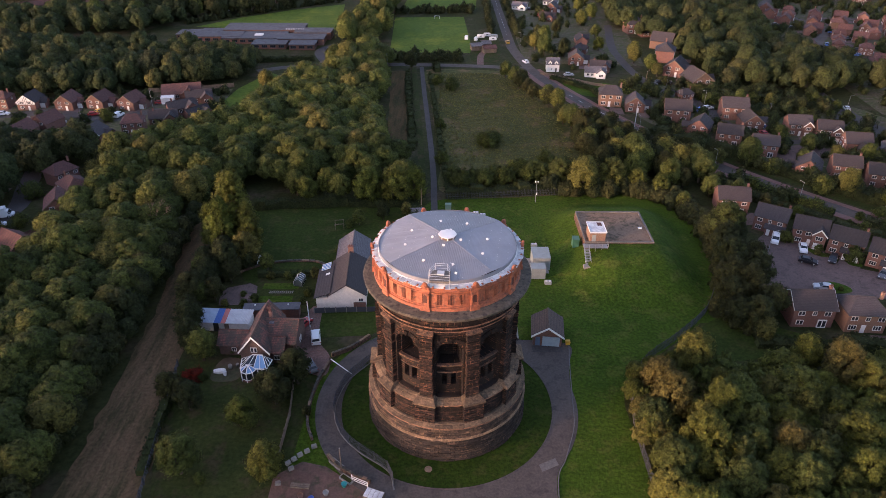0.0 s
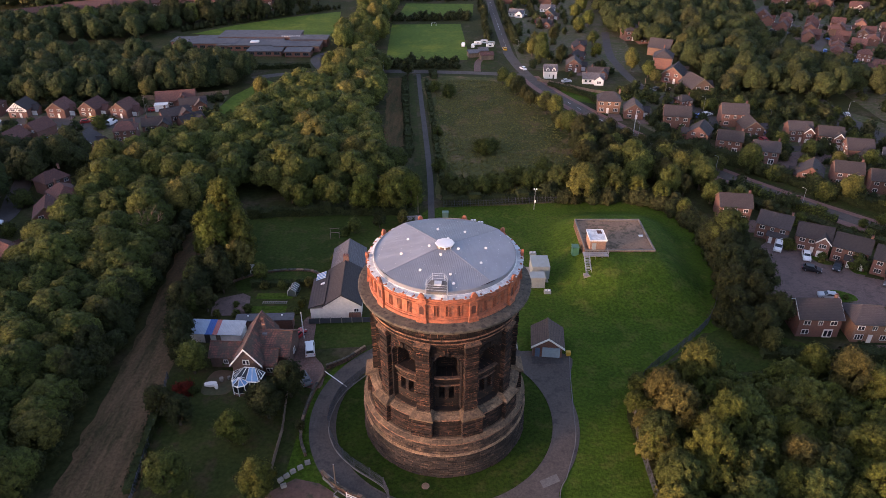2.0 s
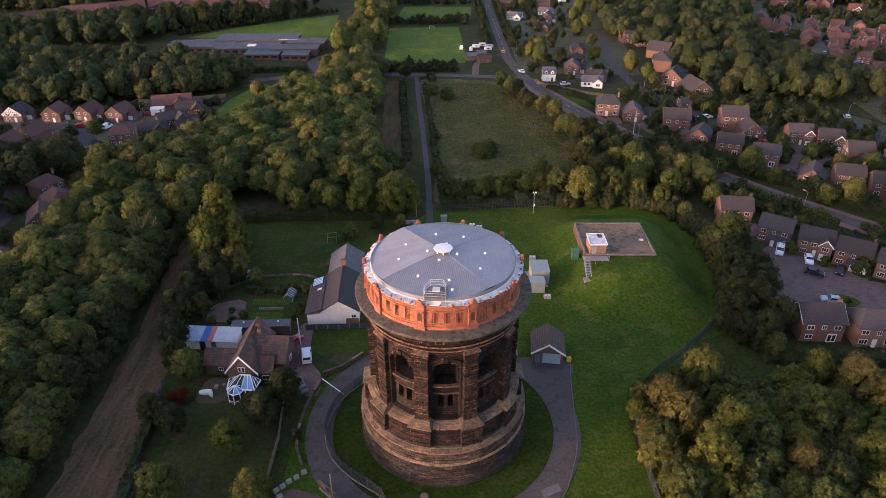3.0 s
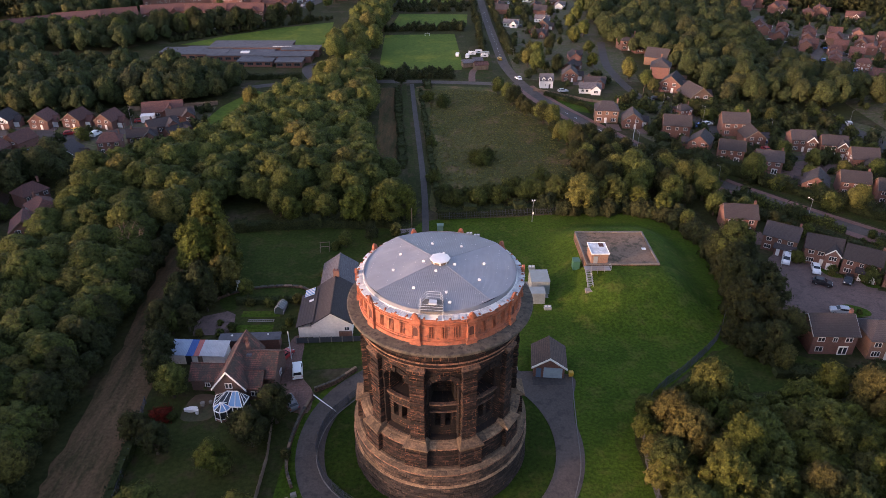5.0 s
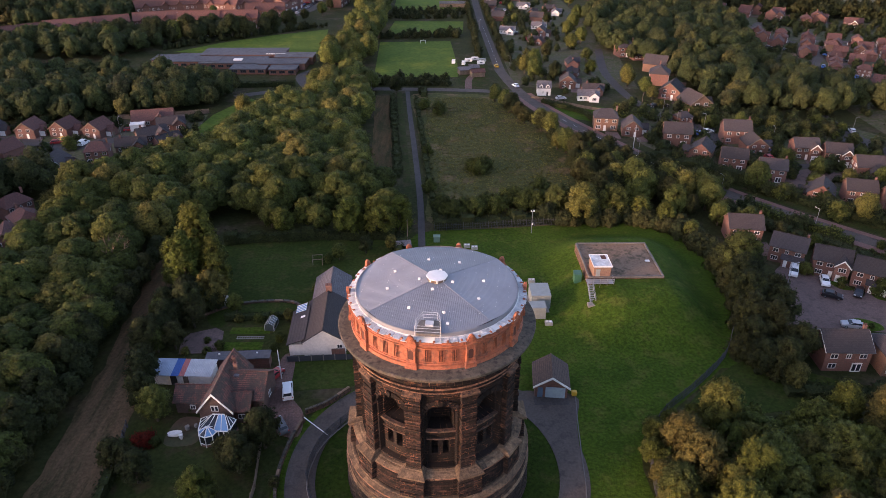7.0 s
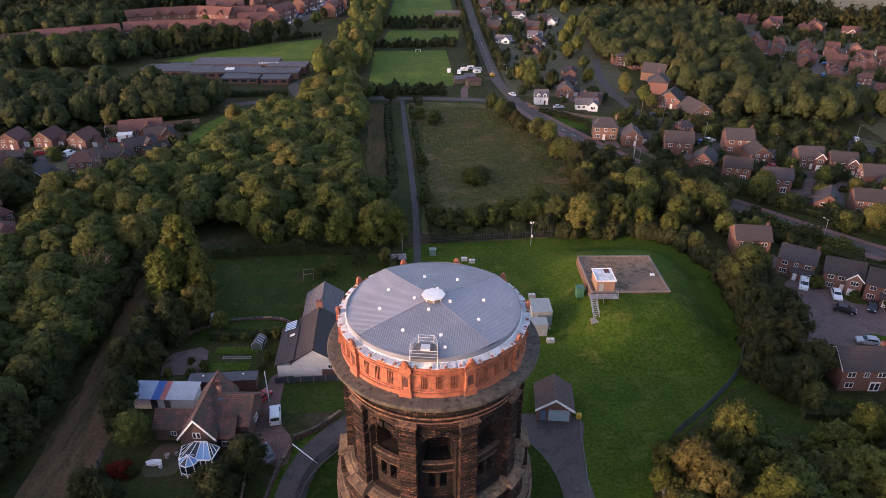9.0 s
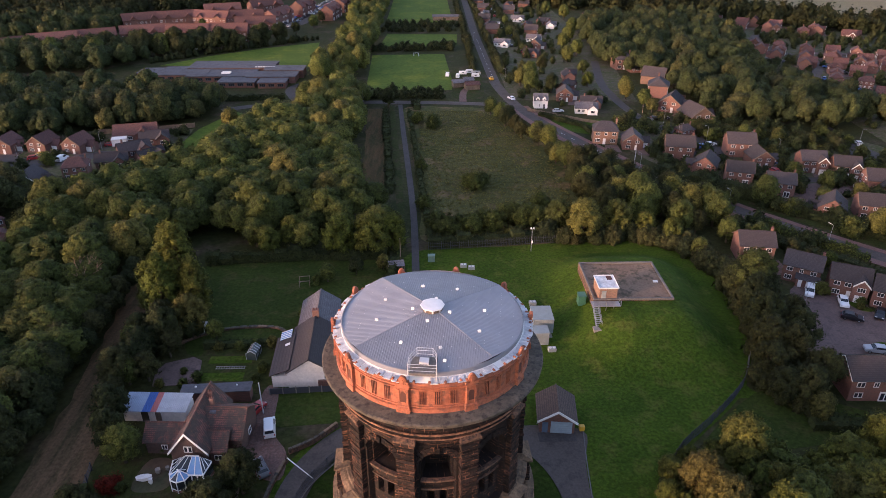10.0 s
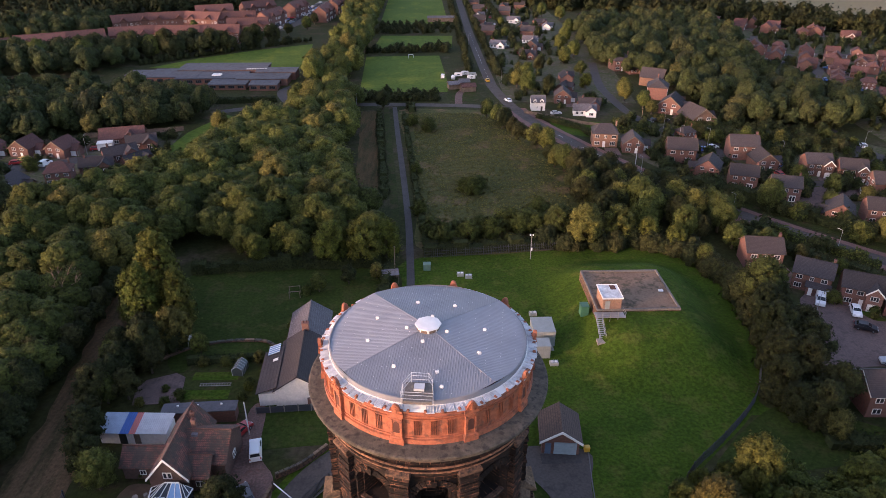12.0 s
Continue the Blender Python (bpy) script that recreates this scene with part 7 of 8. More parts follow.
for x, y, yaw in ((98, 165, 130), (82, 187, 130), (113, 150, 130), (66, 216, 120), (88, 246, 0), (97, 243, 180), (78.5, 138, 0), (88, 262, 0), (-130, 226, 90), (-110, 240, 90), (-65, 262, 0), (-26, 291, 90), (108, 236, 0), (148, 238, 0), (36, 330, 180), (27, 420, 0), (115, 228, 90)):
    lamp_post(x, y, 6.0, yaw=yaw)

# ---- the cottage ----
cot = thing("cottage", "old brick cottage with steep red tiled roofs and a white-edged gable", "house", at=(-36.7, 104, 0), yaw=-3)
g = Geo()
gable_walls(g, 1.1, -2.2, 11.4, 5.4, 3.6, 3.4, "y")
gable_walls(g, 4.6, -1.3, 7.0, 7.6, 3.6, 2.7, "x")
gable_walls(g, -3.8, -2.9, 6.2, 4.2, 2.6, 1.8, "x")
gable_walls(g, 4.0, -4.7, 4.4, 4.6, 2.9, 1.8, "x")
M_tile_c = bricky("old_brown_tiles", (0.20, 0.080, 0.058), (0.26, 0.100, 0.070), (0.08, 0.04, 0.032), 0.3, 0.2, 0.03, depth=0.03, soot=0.06, soot_col=(0.06, 0.05, 0.04), big=0.8)
# red brick darkened: the shade on the cottage walls is in the colour
M_brick_c = bricky("dark_cottage_brick", (0.10, 0.056, 0.044), (0.13, 0.068, 0.052), (0.08, 0.06, 0.05), 0.45, 0.15, 0.02, depth=0.01)
part("wall", g, M_brick_c, cot)
for args, kw in (((1.1, -2.2, 11.4, 5.4, 3.6, 3.4), dict(along="y")), ((4.6, -1.3, 7.0, 7.6, 3.6, 2.7), dict()), ((-3.8, -2.9, 6.2, 4.2, 2.6, 1.8), dict()), ((4.0, -4.7, 4.4, 4.6, 2.9, 1.8), dict())):
    g = Geo()
    gable_roof(g, *args, **kw)
    part("roof", g, M_tile_c, cot)
for a, b in (((1.1, -8.2, 7.08), (1.1, 3.8, 7.08)), ((2.0, -1.3, 6.46), (8.4, -1.3, 6.46)), ((2.2, -4.7, 4.86), (6.5, -4.7, 4.86)), ((-7.1, -2.9, 4.56), (-1.2, -2.9, 4.56))):
    g = Geo()
    g.tube(a, b, 0.13, 0.13, 8)
    part("ridge_tiles", g, M_tile_o, cot, "orange clay ridge tiles")
barge(cot, 1.1, -8.28, 5.4, 3.68, 3.42)
for x in (0.78, 1.42):
    window(cot, x, -7.94, 3.4, 0.58, 1.1, "s", 1)
window(cot, 5.0, -7.02, 1.0, 1.2, 1.0, "s", 2)
window(cot, -4.0, -5.02, 1.0, 0.9, 0.9, "s", 2)
window(cot, 8.12, -1.3, 1.2, 1.2, 1.1, "e", 2)
for x, y in ((2.0, 1.0), (2.7, -0.6)):
    chimney(cot, x, y, 5.0, 8.0 if y > 1 else 7.4, 0.6, 0.55)
g = Geo()
g.box(3.2, -1.9, 5.7, 0.9, 0.7, 0.45)
part("flue_flashing", g, M_slate, cot)
con = thing("conservatory", "white-framed glazed conservatory with sky reflection coloured into its roof panes", "conservatory", at=(-35.4, 93.9, 0), yaw=-3)
# blue base colour paints the sky's reflection into the roof panes
M_blueglass, bn, bl, bb = material("sky_blue_roof_glass", 0.15)
bb.inputs["Base Color"].default_value = (0.16, 0.30, 0.50, 1)


def glazed(parent, cx, cy, rad, z0, z1, ztop, n, a0, a1, flat_to=None):
    """A faceted glazed bay: corner posts, sills, panes, and a roof of panes rising to a point."""
    P = [(cx + rad * math.sin(radians(a0 + (a1 - a0) * i / n)), cy - rad * math.cos(radians(a0 + (a1 - a0) * i / n))) for i in range(n + 1)]
    for i in range(n + 1):
        g = Geo()
        g.tube((*P[i], 0), (*P[i], z1), 0.08)
        part("post", g, M_white, parent)
        g = Geo()
        g.tube((*P[i], z1), (cx, cy, ztop), 0.075)
        part("rafter", g, M_white, parent)
    for i in range(n):
        p, q = P[i], P[i + 1]
        g = Geo()
        g.tube((*p, z1), (*q, z1), 0.09)
        g.tube((*p, z0), (*q, z0), 0.07)
        part("sill", g, M_white, parent)
        g = Geo()
        g.add([(*p, 0), (*q, 0), (*q, z0), (*p, z0)], [(0, 1, 2, 3)])
        part("dwarf_wall", g, M_brick, parent)
        g = Geo()
        g.add([(*p, z0), (*q, z0), (*q, z1), (*p, z1)], [(0, 1, 2, 3)])
        part("pane", g, M_glass, parent)
        g = Geo()
        g.add([(*p, z1), (*q, z1), (cx, cy, ztop)], [(0, 1, 2)])
        part("roof_pane", g, M_blueglass if i % 3 else M_glass, parent)


glazed(con, -1.0, -1.2, 1.5, 0.6, 2.2, 3.15, 8, -180, 180)
# the wider bay behind: eaves, ridge along the house wall, hipped ends
EAVE = [(-3.0, 1.4, 2.3), (-2.5, -1.3, 2.3), (2.4, -1.3, 2.3), (2.8, 1.4, 2.3)]
RIDGE = [(-0.9, 1.3, 3.45), (1.1, 1.3, 3.45)]


def between(p, q, t):
    return tuple(p[i] + (q[i] - p[i]) * t for i in range(3))


for a, b in ((EAVE[0], EAVE[1]), (EAVE[1], EAVE[2]), (EAVE[2], EAVE[3]), (RIDGE[0], RIDGE[1])):
    g = Geo()
    g.tube(a, b, 0.11)
    part("ring_beam" if a[2] < 3 else "ridge_beam", g, M_white, con)
bars = [(EAVE[1], RIDGE[0]), (EAVE[2], RIDGE[1])]
bars += [(between(EAVE[1], EAVE[2], t), between(RIDGE[0], RIDGE[1], t)) for t in (0.25, 0.5, 0.75)]
bars += [(between(EAVE[0], EAVE[1], t), between((-2.2, 1.4, 2.65), RIDGE[0], 0.35 + 0.65 * t)) for t in (0.0, 0.35, 0.7)]
bars += [(between(EAVE[3], EAVE[2], t), between((2.2, 1.4, 2.65), RIDGE[1], 0.35 + 0.65 * t)) for t in (0.0, 0.35, 0.7)]
for a, b in bars:
    g = Geo()
    g.tube(a, b, 0.06)
    part("rafter", g, M_white, con)
for k in range(4):
    g = Geo()
    g.add([between(EAVE[1], EAVE[2], k / 4), between(EAVE[1], EAVE[2], (k + 1) / 4), between(RIDGE[0], RIDGE[1], (k + 1) / 4), between(RIDGE[0], RIDGE[1], k / 4)], [(0, 1, 2, 3)])
    part("roof_pane", g, M_blueglass if k > 1 else M_glass, con)
for p, q, rr in ((EAVE[0], EAVE[1], RIDGE[0]), (EAVE[2], EAVE[3], RIDGE[1])):
    g = Geo()
    g.add([p, q, rr], [(0, 1, 2)])
    part("roof_pane", g, M_glass, con)
    g = Geo()
    g.add([(p[0], p[1], 0.6), (q[0], q[1], 0.6), q, p], [(0, 1, 2, 3)])
    part("pane", g, M_glass, con)
g = Geo()
g.add([(*EAVE[1][:2], 0.6), (*EAVE[2][:2], 0.6), EAVE[2], EAVE[1]], [(0, 1, 2, 3)])
part("pane", g, M_glass, con)
for t in (0.5, 0.66, 0.83, 1.0):
    p = between(EAVE[1], EAVE[2], t)
    g = Geo()
    g.box(p[0], p[1], 0, 0.16, 0.16, 2.3)
    part("post", g, M_white, con)
for p, q in ((EAVE[0], EAVE[1]), (EAVE[1], EAVE[2]), (EAVE[2], EAVE[3])):
    g = Geo()
    L = math.dist(p[:2], q[:2])
    g.box((p[0] + q[0]) / 2, (p[1] + q[1]) / 2, 0, L, 0.14, 0.6, math.degrees(math.atan2(q[1] - p[1], q[0] - p[0])))
    part("dwarf_wall", g, M_brick, con)

shed = thing("long_shed", "long white shed under patched blue, red and white sheet roofing", "shed", at=(-45, 108.2, 0), yaw=-3)
g = Geo()
g.extrude_y([(-5.2, 0), (5.2, 0), (5.2, 2.2), (-5.2, 2.2)], -1.7, 1.7)
part("wall", g, M_render, shed)
for x0, x1, col, nm in ((-5.5, -1.9, (0.30, 0.36, 0.45), "grey-blue"), (-1.9, -0.5, (0.03, 0.10, 0.32), "deep blue"), (-0.5, 0.5, (0.45, 0.12, 0.10), "faded red"), (0.5, 5.4, (0.46, 0.46, 0.47), "pale grey")):
    g = Geo()
    m = max(4, 2 * int((x1 - x0) / 0.3))
    cut = [(x0 + (x1 - x0) * k / m, 0.05 * (k % 2)) for k in range(m + 1)]
    g.add([(x, y, z + dz) for x, up in cut for dz in (up, up - 0.04) for y, z in ((-2.0, 2.3), (2.0, 3.0))], [(4 * k, 4 * k + 4, 4 * k + 5, 4 * k + 1) for k in range(m)] + [(4 * k + 2, 4 * k + 3, 4 * k + 7, 4 * k + 6) for k in range(m)] + [(4 * k, 4 * k + 2, 4 * k + 6, 4 * k + 4) for k in range(m)])
    part("roof_sheet", g, plain("sheet_" + nm.replace("-", "_").replace(" ", "_"), col, 0.5), shed, nm + " corrugated sheets")
door(shed, -1.6, -1.74, 1.1, 2.0, M_black)
door(shed, 0.6, -1.74, 0.9, 1.9, M_wood)
fl = thing("flat_roof_store", "low store with a grey felt flat roof", "shed", at=(-36.4, 111.9, 0), yaw=3)
g = Geo()
g.box(0, 0, 0, 11.4, 2.2, 2.3)
part("wall", g, M_brick, fl)
g = Geo()
g.box(0, 0, 2.3, 11.8, 2.5, 0.16)
part("roof", g, M_flatroof, fl)
for x in (-3.5, -0.4, 3.4):
    g = Geo()
    g.box(x, 0.4, 2.46, 0.3, 0.25, 0.18)
    part("roof_vent", g, M_white, fl)

# ---- the rendered long house ----
bh = thing("long_house", "long low house with a cream rendered gable and dark roof", "house", at=(-21.3, 121.5, 0), yaw=3)
g = Geo()
gable_walls(g, 0, 0, 13.5, 7.8, 3.3, 2.6, "y")
g.box(-5.2, -1.0, 0, 2.9, 11.0, 2.45)
part("wall", g, M_render, bh)
g = Geo()
gable_roof(g, 0, 0, 13.5, 7.8, 3.3, 2.6, 0.3, 0.18, "y")
part("roof", g, M_tile, bh)
g = Geo()
g.add([(-7.1, -6.7, 2.5), (-3.6, -6.7, 3.75), (-3.6, 4.7, 3.75), (-7.1, 4.7, 2.5), (-7.1, -6.7, 2.66), (-3.6, -6.7, 3.92), (-3.6, 4.7, 3.92), (-7.1, 4.7, 2.66)], [(3, 2, 1, 0), (4, 5, 6, 7), (0, 1, 5, 4), (1, 2, 6, 5), (2, 3, 7, 6), (3, 0, 4, 7)])
part("lean_to_roof", g, M_tile, bh)
g = Geo()
gable_walls(g, 0.2, 11.8, 10.0, 7.2, 3.0, 2.5, "y")
part("rear_wall", g, M_brick, bh)
g = Geo()
gable_roof(g, 0.2, 11.8, 10.0, 7.2, 3.0, 2.5, 0.3, 0.18, "y")
part("rear_roof", g, M_slate, bh, "blue-grey slate roof")
chimney(bh, 0.1, 6.9, 5.0, 7.2, 1.2, 0.8)
g = Geo()
g.box(2.6, -6.9, 0, 2.6, 0.35, 1.5)
part("brick_plinth", g, M_brick, bh)
window(bh, 2.9, -6.77, 1.6, 1.0, 0.9, "s", 2)
g = Geo()
g.add([(-6.4, 3.2, 3.05), (-4.3, 3.2, 3.8), (-4.3, 5.6, 3.8), (-6.4, 5.6, 3.05), (-6.4, 3.2, 3.15), (-4.3, 3.2, 3.9), (-4.3, 5.6, 3.9), (-6.4, 5.6, 3.15)], [(3, 2, 1, 0), (4, 5, 6, 7), (0, 1, 5, 4), (1, 2, 6, 5), (2, 3, 7, 6), (3, 0, 4, 7)])
sk = part("roof_glazing", g, M_blueglass, bh, "blue roof glazing")
g = Geo()
for k in range(5):
    y = 3.2 + k * 0.6
    g.tube((-6.4, y, 3.2), (-4.3, y, 3.95), 0.05, 0.05, 4)
part("glazing_bar", g, M_white, sk)
g = Geo()
g.add([(-5.2, 0.9, 3.42), (-4.3, 0.9, 3.74), (-4.3, 1.6, 3.74), (-5.2, 1.6, 3.42)], [(0, 1, 2, 3)])
part("skylight", Geo().add([(x, y, z + 0.05 * (i > 3)) for i, (x, y, z) in enumerate(g.v * 2)], [(4, 5, 6, 7), (0, 1, 5, 4), (1, 2, 6, 5), (2, 3, 7, 6), (3, 0, 4, 7)]), M_white, bh)


def board_fence(name, line, h, label, mat=None, gap=2.0, post=None, board=True):
    f = thing(name, label, "fence")
    for i in range(len(line) - 1):
        a, b = line[i], line[i + 1]
        L = math.dist(a, b)
        n = max(1, round(L / gap))
        ang = math.degrees(math.atan2(b[1] - a[1], b[0] - a[0]))
        for k in range(n + 1):
            g = Geo()
            g.box(a[0] + (b[0] - a[0]) * k / n, a[1] + (b[1] - a[1]) * k / n, 0, 0.16, 0.16, h + 0.15, ang)
            part("post", g, post or M_kerb, f)
        for k in range(n):
            t = (k + 0.5) / n
            cx, cy = a[0] + (b[0] - a[0]) * t, a[1] + (b[1] - a[1]) * t
            g = Geo()
            if board:
                g.box(cx, cy, 0.05, L / n - 0.18, 0.06, h - 0.05, ang)
            else:
                for z in (0.35, 0.7, 1.05):
                    g.box(cx, cy, z * h / 1.2, L / n - 0.1, 0.06, 0.12, ang)
            part("panel", g, mat or M_wood, f)
    return f


board_fence("panel_fence", [(-27.8, 112.8), (-21, 113.2), (-12.5, 113.6)], 1.3, "dark panel fence with pale concrete posts", M_fence)
board_fence("garden_fence", [(-27, 70), (-27, 83), (-28, 92)], 1.4, "old timber garden fence", None, 2.2, M_wood)
board_fence("track_fence", [(-45, 40), (-46.5, 66), (-49, 84), (-51, 96)], 1.5, "dark fence between garden and track", M_fence, 2.4, M_fence, False)
board_fence("estate_fence", [(-118, 257), (-102, 259), (-86, 264)], 1.8, "brown timber fence of the estate gardens", None, 2.4, M_wood)
board_fence("estate_side_fence", [(-112, 238), (-110, 252)], 1.6, "pale timber garden fence on the estate", None, 2.4)
board_fence("lane_rail", [(40, 283), (60, 268), (72, 262)], 1.2, "low timber fence beside the road", None, 3.0, M_wood)

gh = thing("greenhouse", "small aluminium greenhouse in the garden", "greenhouse", at=(-33, 124, 0), yaw=-8)
g = Geo()
gable_walls(g, 0, 0, 3.4, 2.4, 1.6, 0.8, "y")
part("glazing", g, plain("greenhouse_glass", (0.07, 0.085, 0.08), 0.15), gh)
gh.scale = (0.8, 0.8, 0.85)
for y in (-1.7, -0.85, 0, 0.85, 1.7):
    g = Geo()
    g.tube((-1.2, y, 0), (-1.2, y, 1.6), 0.04)
    g.tube((1.2, y, 0), (1.2, y, 1.6), 0.04)
    g.tube((-1.22, y, 1.62), (0, y, 2.44), 0.04)
    g.tube((1.22, y, 1.62), (0, y, 2.44), 0.04)
    part("frame", g, M_gutter, gh)
c = thing("ladder_path", "pale timber ladder laid as a garden path", "path", at=(-36.5, 120.4, 0.05))
for s in (-0.35, 0.35):
    g = Geo()
    g.box(0, s, 0, 5.4, 0.1, 0.08)
    part("stile", g, M_kerb, c)
for k in range(12):
    g = Geo()
    g.box(-2.5 + k * 0.455, 0, 0.0, 0.12, 0.6, 0.06)
    part("rung", g, M_kerb, c)
for x, y, sx, sy in ((-38, 117.8, 9, 2.4), (-37, 122.8, 8, 2.2)):
    setting("grass_bed", sheet([(x - sx / 2, y - sy / 2), (x + sx / 2, y - sy / 2), (x + sx / 2, y + sy / 2), (x - sx / 2, y + sy / 2)], -0.05, 0.06), M_lawn, "narrow strip of bright grass", "lawn")
for x, y, w, d, h, mat, label in ((-51.5, 121, 1.8, 1.4, 1.7, M_wood, "small timber arbour by the patio"), (-43.8, 132.5, 1.5, 1.5, 1.5, M_render, "pale garden seat under the trees"), (-7.5, 155, 3.4, 2.8, 2.3, M_wood, "timber summerhouse behind the tower"), (-27.5, 149.5, 2.2, 2.2, 1.6, M_wood, "open timber frame on the lawn"), (-42.4, 93.9, 2.4, 1.0, 0.8, M_render, "upturned pale boat in the garden"), (-40.8, 95.2, 0.8, 0.8, 0.9, M_kerb, "carved stone urn on the grass"), (-39.6, 95.8, 0.6, 0.6, 0.7, M_kerb, "small stone pot on the grass"), (-41.2, 93.2, 0.7, 0.5, 1.0, M_white, "white garden ornament on the grass")):
    c = thing(next(n for w_, n in (("arbour", "arbour"), ("seat", "bench"), ("summerhouse", "summerhouse"), ("open", "pergola"), ("boat", "boat"), ("urn", "urn"), ("pot", "stone_pot"), ("ornament", "ornament")) if w_ in label), label, "garden feature", at=(x, y, 0.03), yaw=8)
    g = Geo()
    if h > 1.4:
        for px in (-w / 2, w / 2):
            for py in (-d / 2, d / 2):
                g.box(px, py, 0, 0.12, 0.12, h)
        part("frame", g, mat, c)
        g = Geo()
        gable_roof(g, 0, 0, w, d, h, 0.5, 0.15, 0.06)
        if "open" not in label:
            part("roof", g, M_slate if "summer" in label else mat, c)
            g = Geo()
            g.box(0, d / 2 - 0.1, 0, w, 0.1, h)
            part("back", g, mat, c)
        else:
            g = Geo()
            for py in (-d / 2, d / 2):
                g.box(0, py, h, w + 0.2, 0.12, 0.12)
            part("beam", g, mat, c)
    else:
        g.lathe([(0.25 * w, 0), (0.5 * w, h * 0.45), (0.42 * w, h * 0.8), (0.5 * w, h), (0, h * 0.96)], 14)
        ob = part("body", g, mat, c)
        ob.matrix_basis = Matrix.Diagonal((1, d / w, 1, 1))

# ---- cars and vans ----
M_tyre = plain("tyre_rubber", (0.02, 0.02, 0.02), 0.85)
PAINTS = {n: plain("car_paint_" + n, c, 0.28, 0.0, 0.05) for n, c in (("white", (0.75, 0.75, 0.75)), ("black", (0.015, 0.015, 0.018)), ("silver", (0.38, 0.39, 0.41)), ("blue", (0.04, 0.12, 0.35)), ("red", (0.35, 0.03, 0.03)), ("grey", (0.10, 0.105, 0.115)), ("yellow", (0.65, 0.35, 0.02)))}
CARS = {}


def car(kind, colour, x, y, yaw, z=0.07, far=False):
    key = (kind, colour, far)
    z = 0.0 if far else z
    m = pose(x, y, z, 0, 0, yaw)
    if key in CARS:
        return copy_thing(CARS[key], m)
    label = {"car": colour + " hatchback car parked on asphalt", "van": "small " + colour + " van with rear windows parked", "lorry": colour + " box van parked on a drive"}[kind]
    c = thing({"car": "parked_car", "van": "parked_van", "lorry": "box_van"}[kind], label, "car" if kind == "car" else "van", "parked vehicles")
    if kind == "car":
        L, W, low, sill = 4.2, 1.75, [(-2.1, 0.3), (-2.1, 0.72), (-1.95, 0.95), (-1.8, 1.0), (1.0, 0.98), (1.9, 0.8), (2.1, 0.6), (2.1, 0.3)], [(-1.75, 0.98), (-1.35, 1.45), (0.15, 1.47), (1.0, 0.97)]
    elif kind == "van":
        L, W, low, sill = 4.4, 1.85, [(-2.2, 0.3), (-2.2, 1.1), (1.3, 1.1), (2.05, 0.95), (2.2, 0.7), (2.2, 0.3)], [(-2.18, 1.1), (-2.05, 1.85), (0.55, 1.87), (1.4, 1.08)]
    else:
        L, W, low, sill = 6.4, 2.1, [(-3.2, 0.4), (-3.2, 2.9), (1.5, 2.9), (1.6, 1.1), (2.6, 1.1), (3.2, 0.95), (3.2, 0.4)], [(1.55, 1.1), (1.6, 2.0), (2.0, 2.05), (2.75, 1.1)]

    def loft(pts, w0, w1):
        g = Geo()
        n = len(pts)
        zs = [p[1] for p in pts]
        a, b = min(zs), max(zs)
        half = [w0 + (w1 - w0) * (z - a) / (b - a) for z in zs]
        g.add([(px, s * h / 2, pz) for s in (-1, 1) for (px, pz), h in zip(pts, half)], [tuple(range(n)), tuple(range(2 * n - 1, n - 1, -1))] + [((i + 1) % n, i, n + i, n + (i + 1) % n) for i in range(n)])
        return g
    part("body", loft(low, W, W - 0.06), PAINTS[colour], c)
    part("cabin", loft(sill, W - 0.12, W - 0.42), PAINTS[colour], c)
    # glass: a slightly larger band set into the cabin
    (ax, az), (bx, bz), (cx, cz), (dx, dz) = sill
    lerp = lambda p, q, t: (p[0] + (q[0] - p[0]) * t, p[1] + (q[1] - p[1]) * t)
    lo0, hi0, hi1, lo1 = lerp(sill[0], sill[1], 0.12), lerp(sill[0], sill[1], 0.82), lerp(sill[3], sill[2], 0.82), lerp(sill[3], sill[2], 0.12)
    out = [(lo0[0] - 0.012, lo0[1]), (hi0[0] - 0.012, hi0[1]), (hi1[0] + 0.012, hi1[1]), (lo1[0] + 0.012, lo1[1])]
    wb, wt = W - 0.12, W - 0.42
    wid = lambda z: wb + (wt - wb) * (z - az) / (bz - az) + 0.015
    front = Geo().add([(out[2][0], s * wid(out[2][1]) / 2 * 0.9, out[2][1]) for s in (-1, 1)] + [(out[3][0], s * wid(out[3][1]) / 2 * 0.92, out[3][1]) for s in (1, -1)], [(0, 1, 2, 3)])
    part("windscreen", front, M_glass, c)
    back = Geo().add([(out[1][0], s * wid(out[1][1]) / 2 * 0.86, out[1][1]) for s in (1, -1)] + [(out[0][0], s * wid(out[0][1]) / 2 * 0.86, out[0][1]) for s in (-1, 1)], [(0, 1, 2, 3)])
    if kind != "lorry":
        part("rear_window", back, M_glass, c)
    for s in (-1, 1):
        start = lo0 if kind == "car" else lerp(lo0, lo1, 0.55)
        top = hi0 if kind == "car" else lerp(hi0, hi1, 0.55)
        pts = [lerp(start, lo1, 0.06), lerp(start, lo1, 0.93), lerp(top, hi1, 0.93), lerp(top, hi1, 0.06)]
        g = Geo().add([(px, s * (wid(pz) / 2 + 0.004), pz) for px, pz in pts], [(0, 1, 2, 3) if s < 0 else (3, 2, 1, 0)])
        part("side_window", g, M_glass, c)
    wr = 0.31 if kind != "lorry" else 0.4
    for wx in (-L * 0.3, L * 0.31):
        for s in (-1, 1):
            g = Geo()
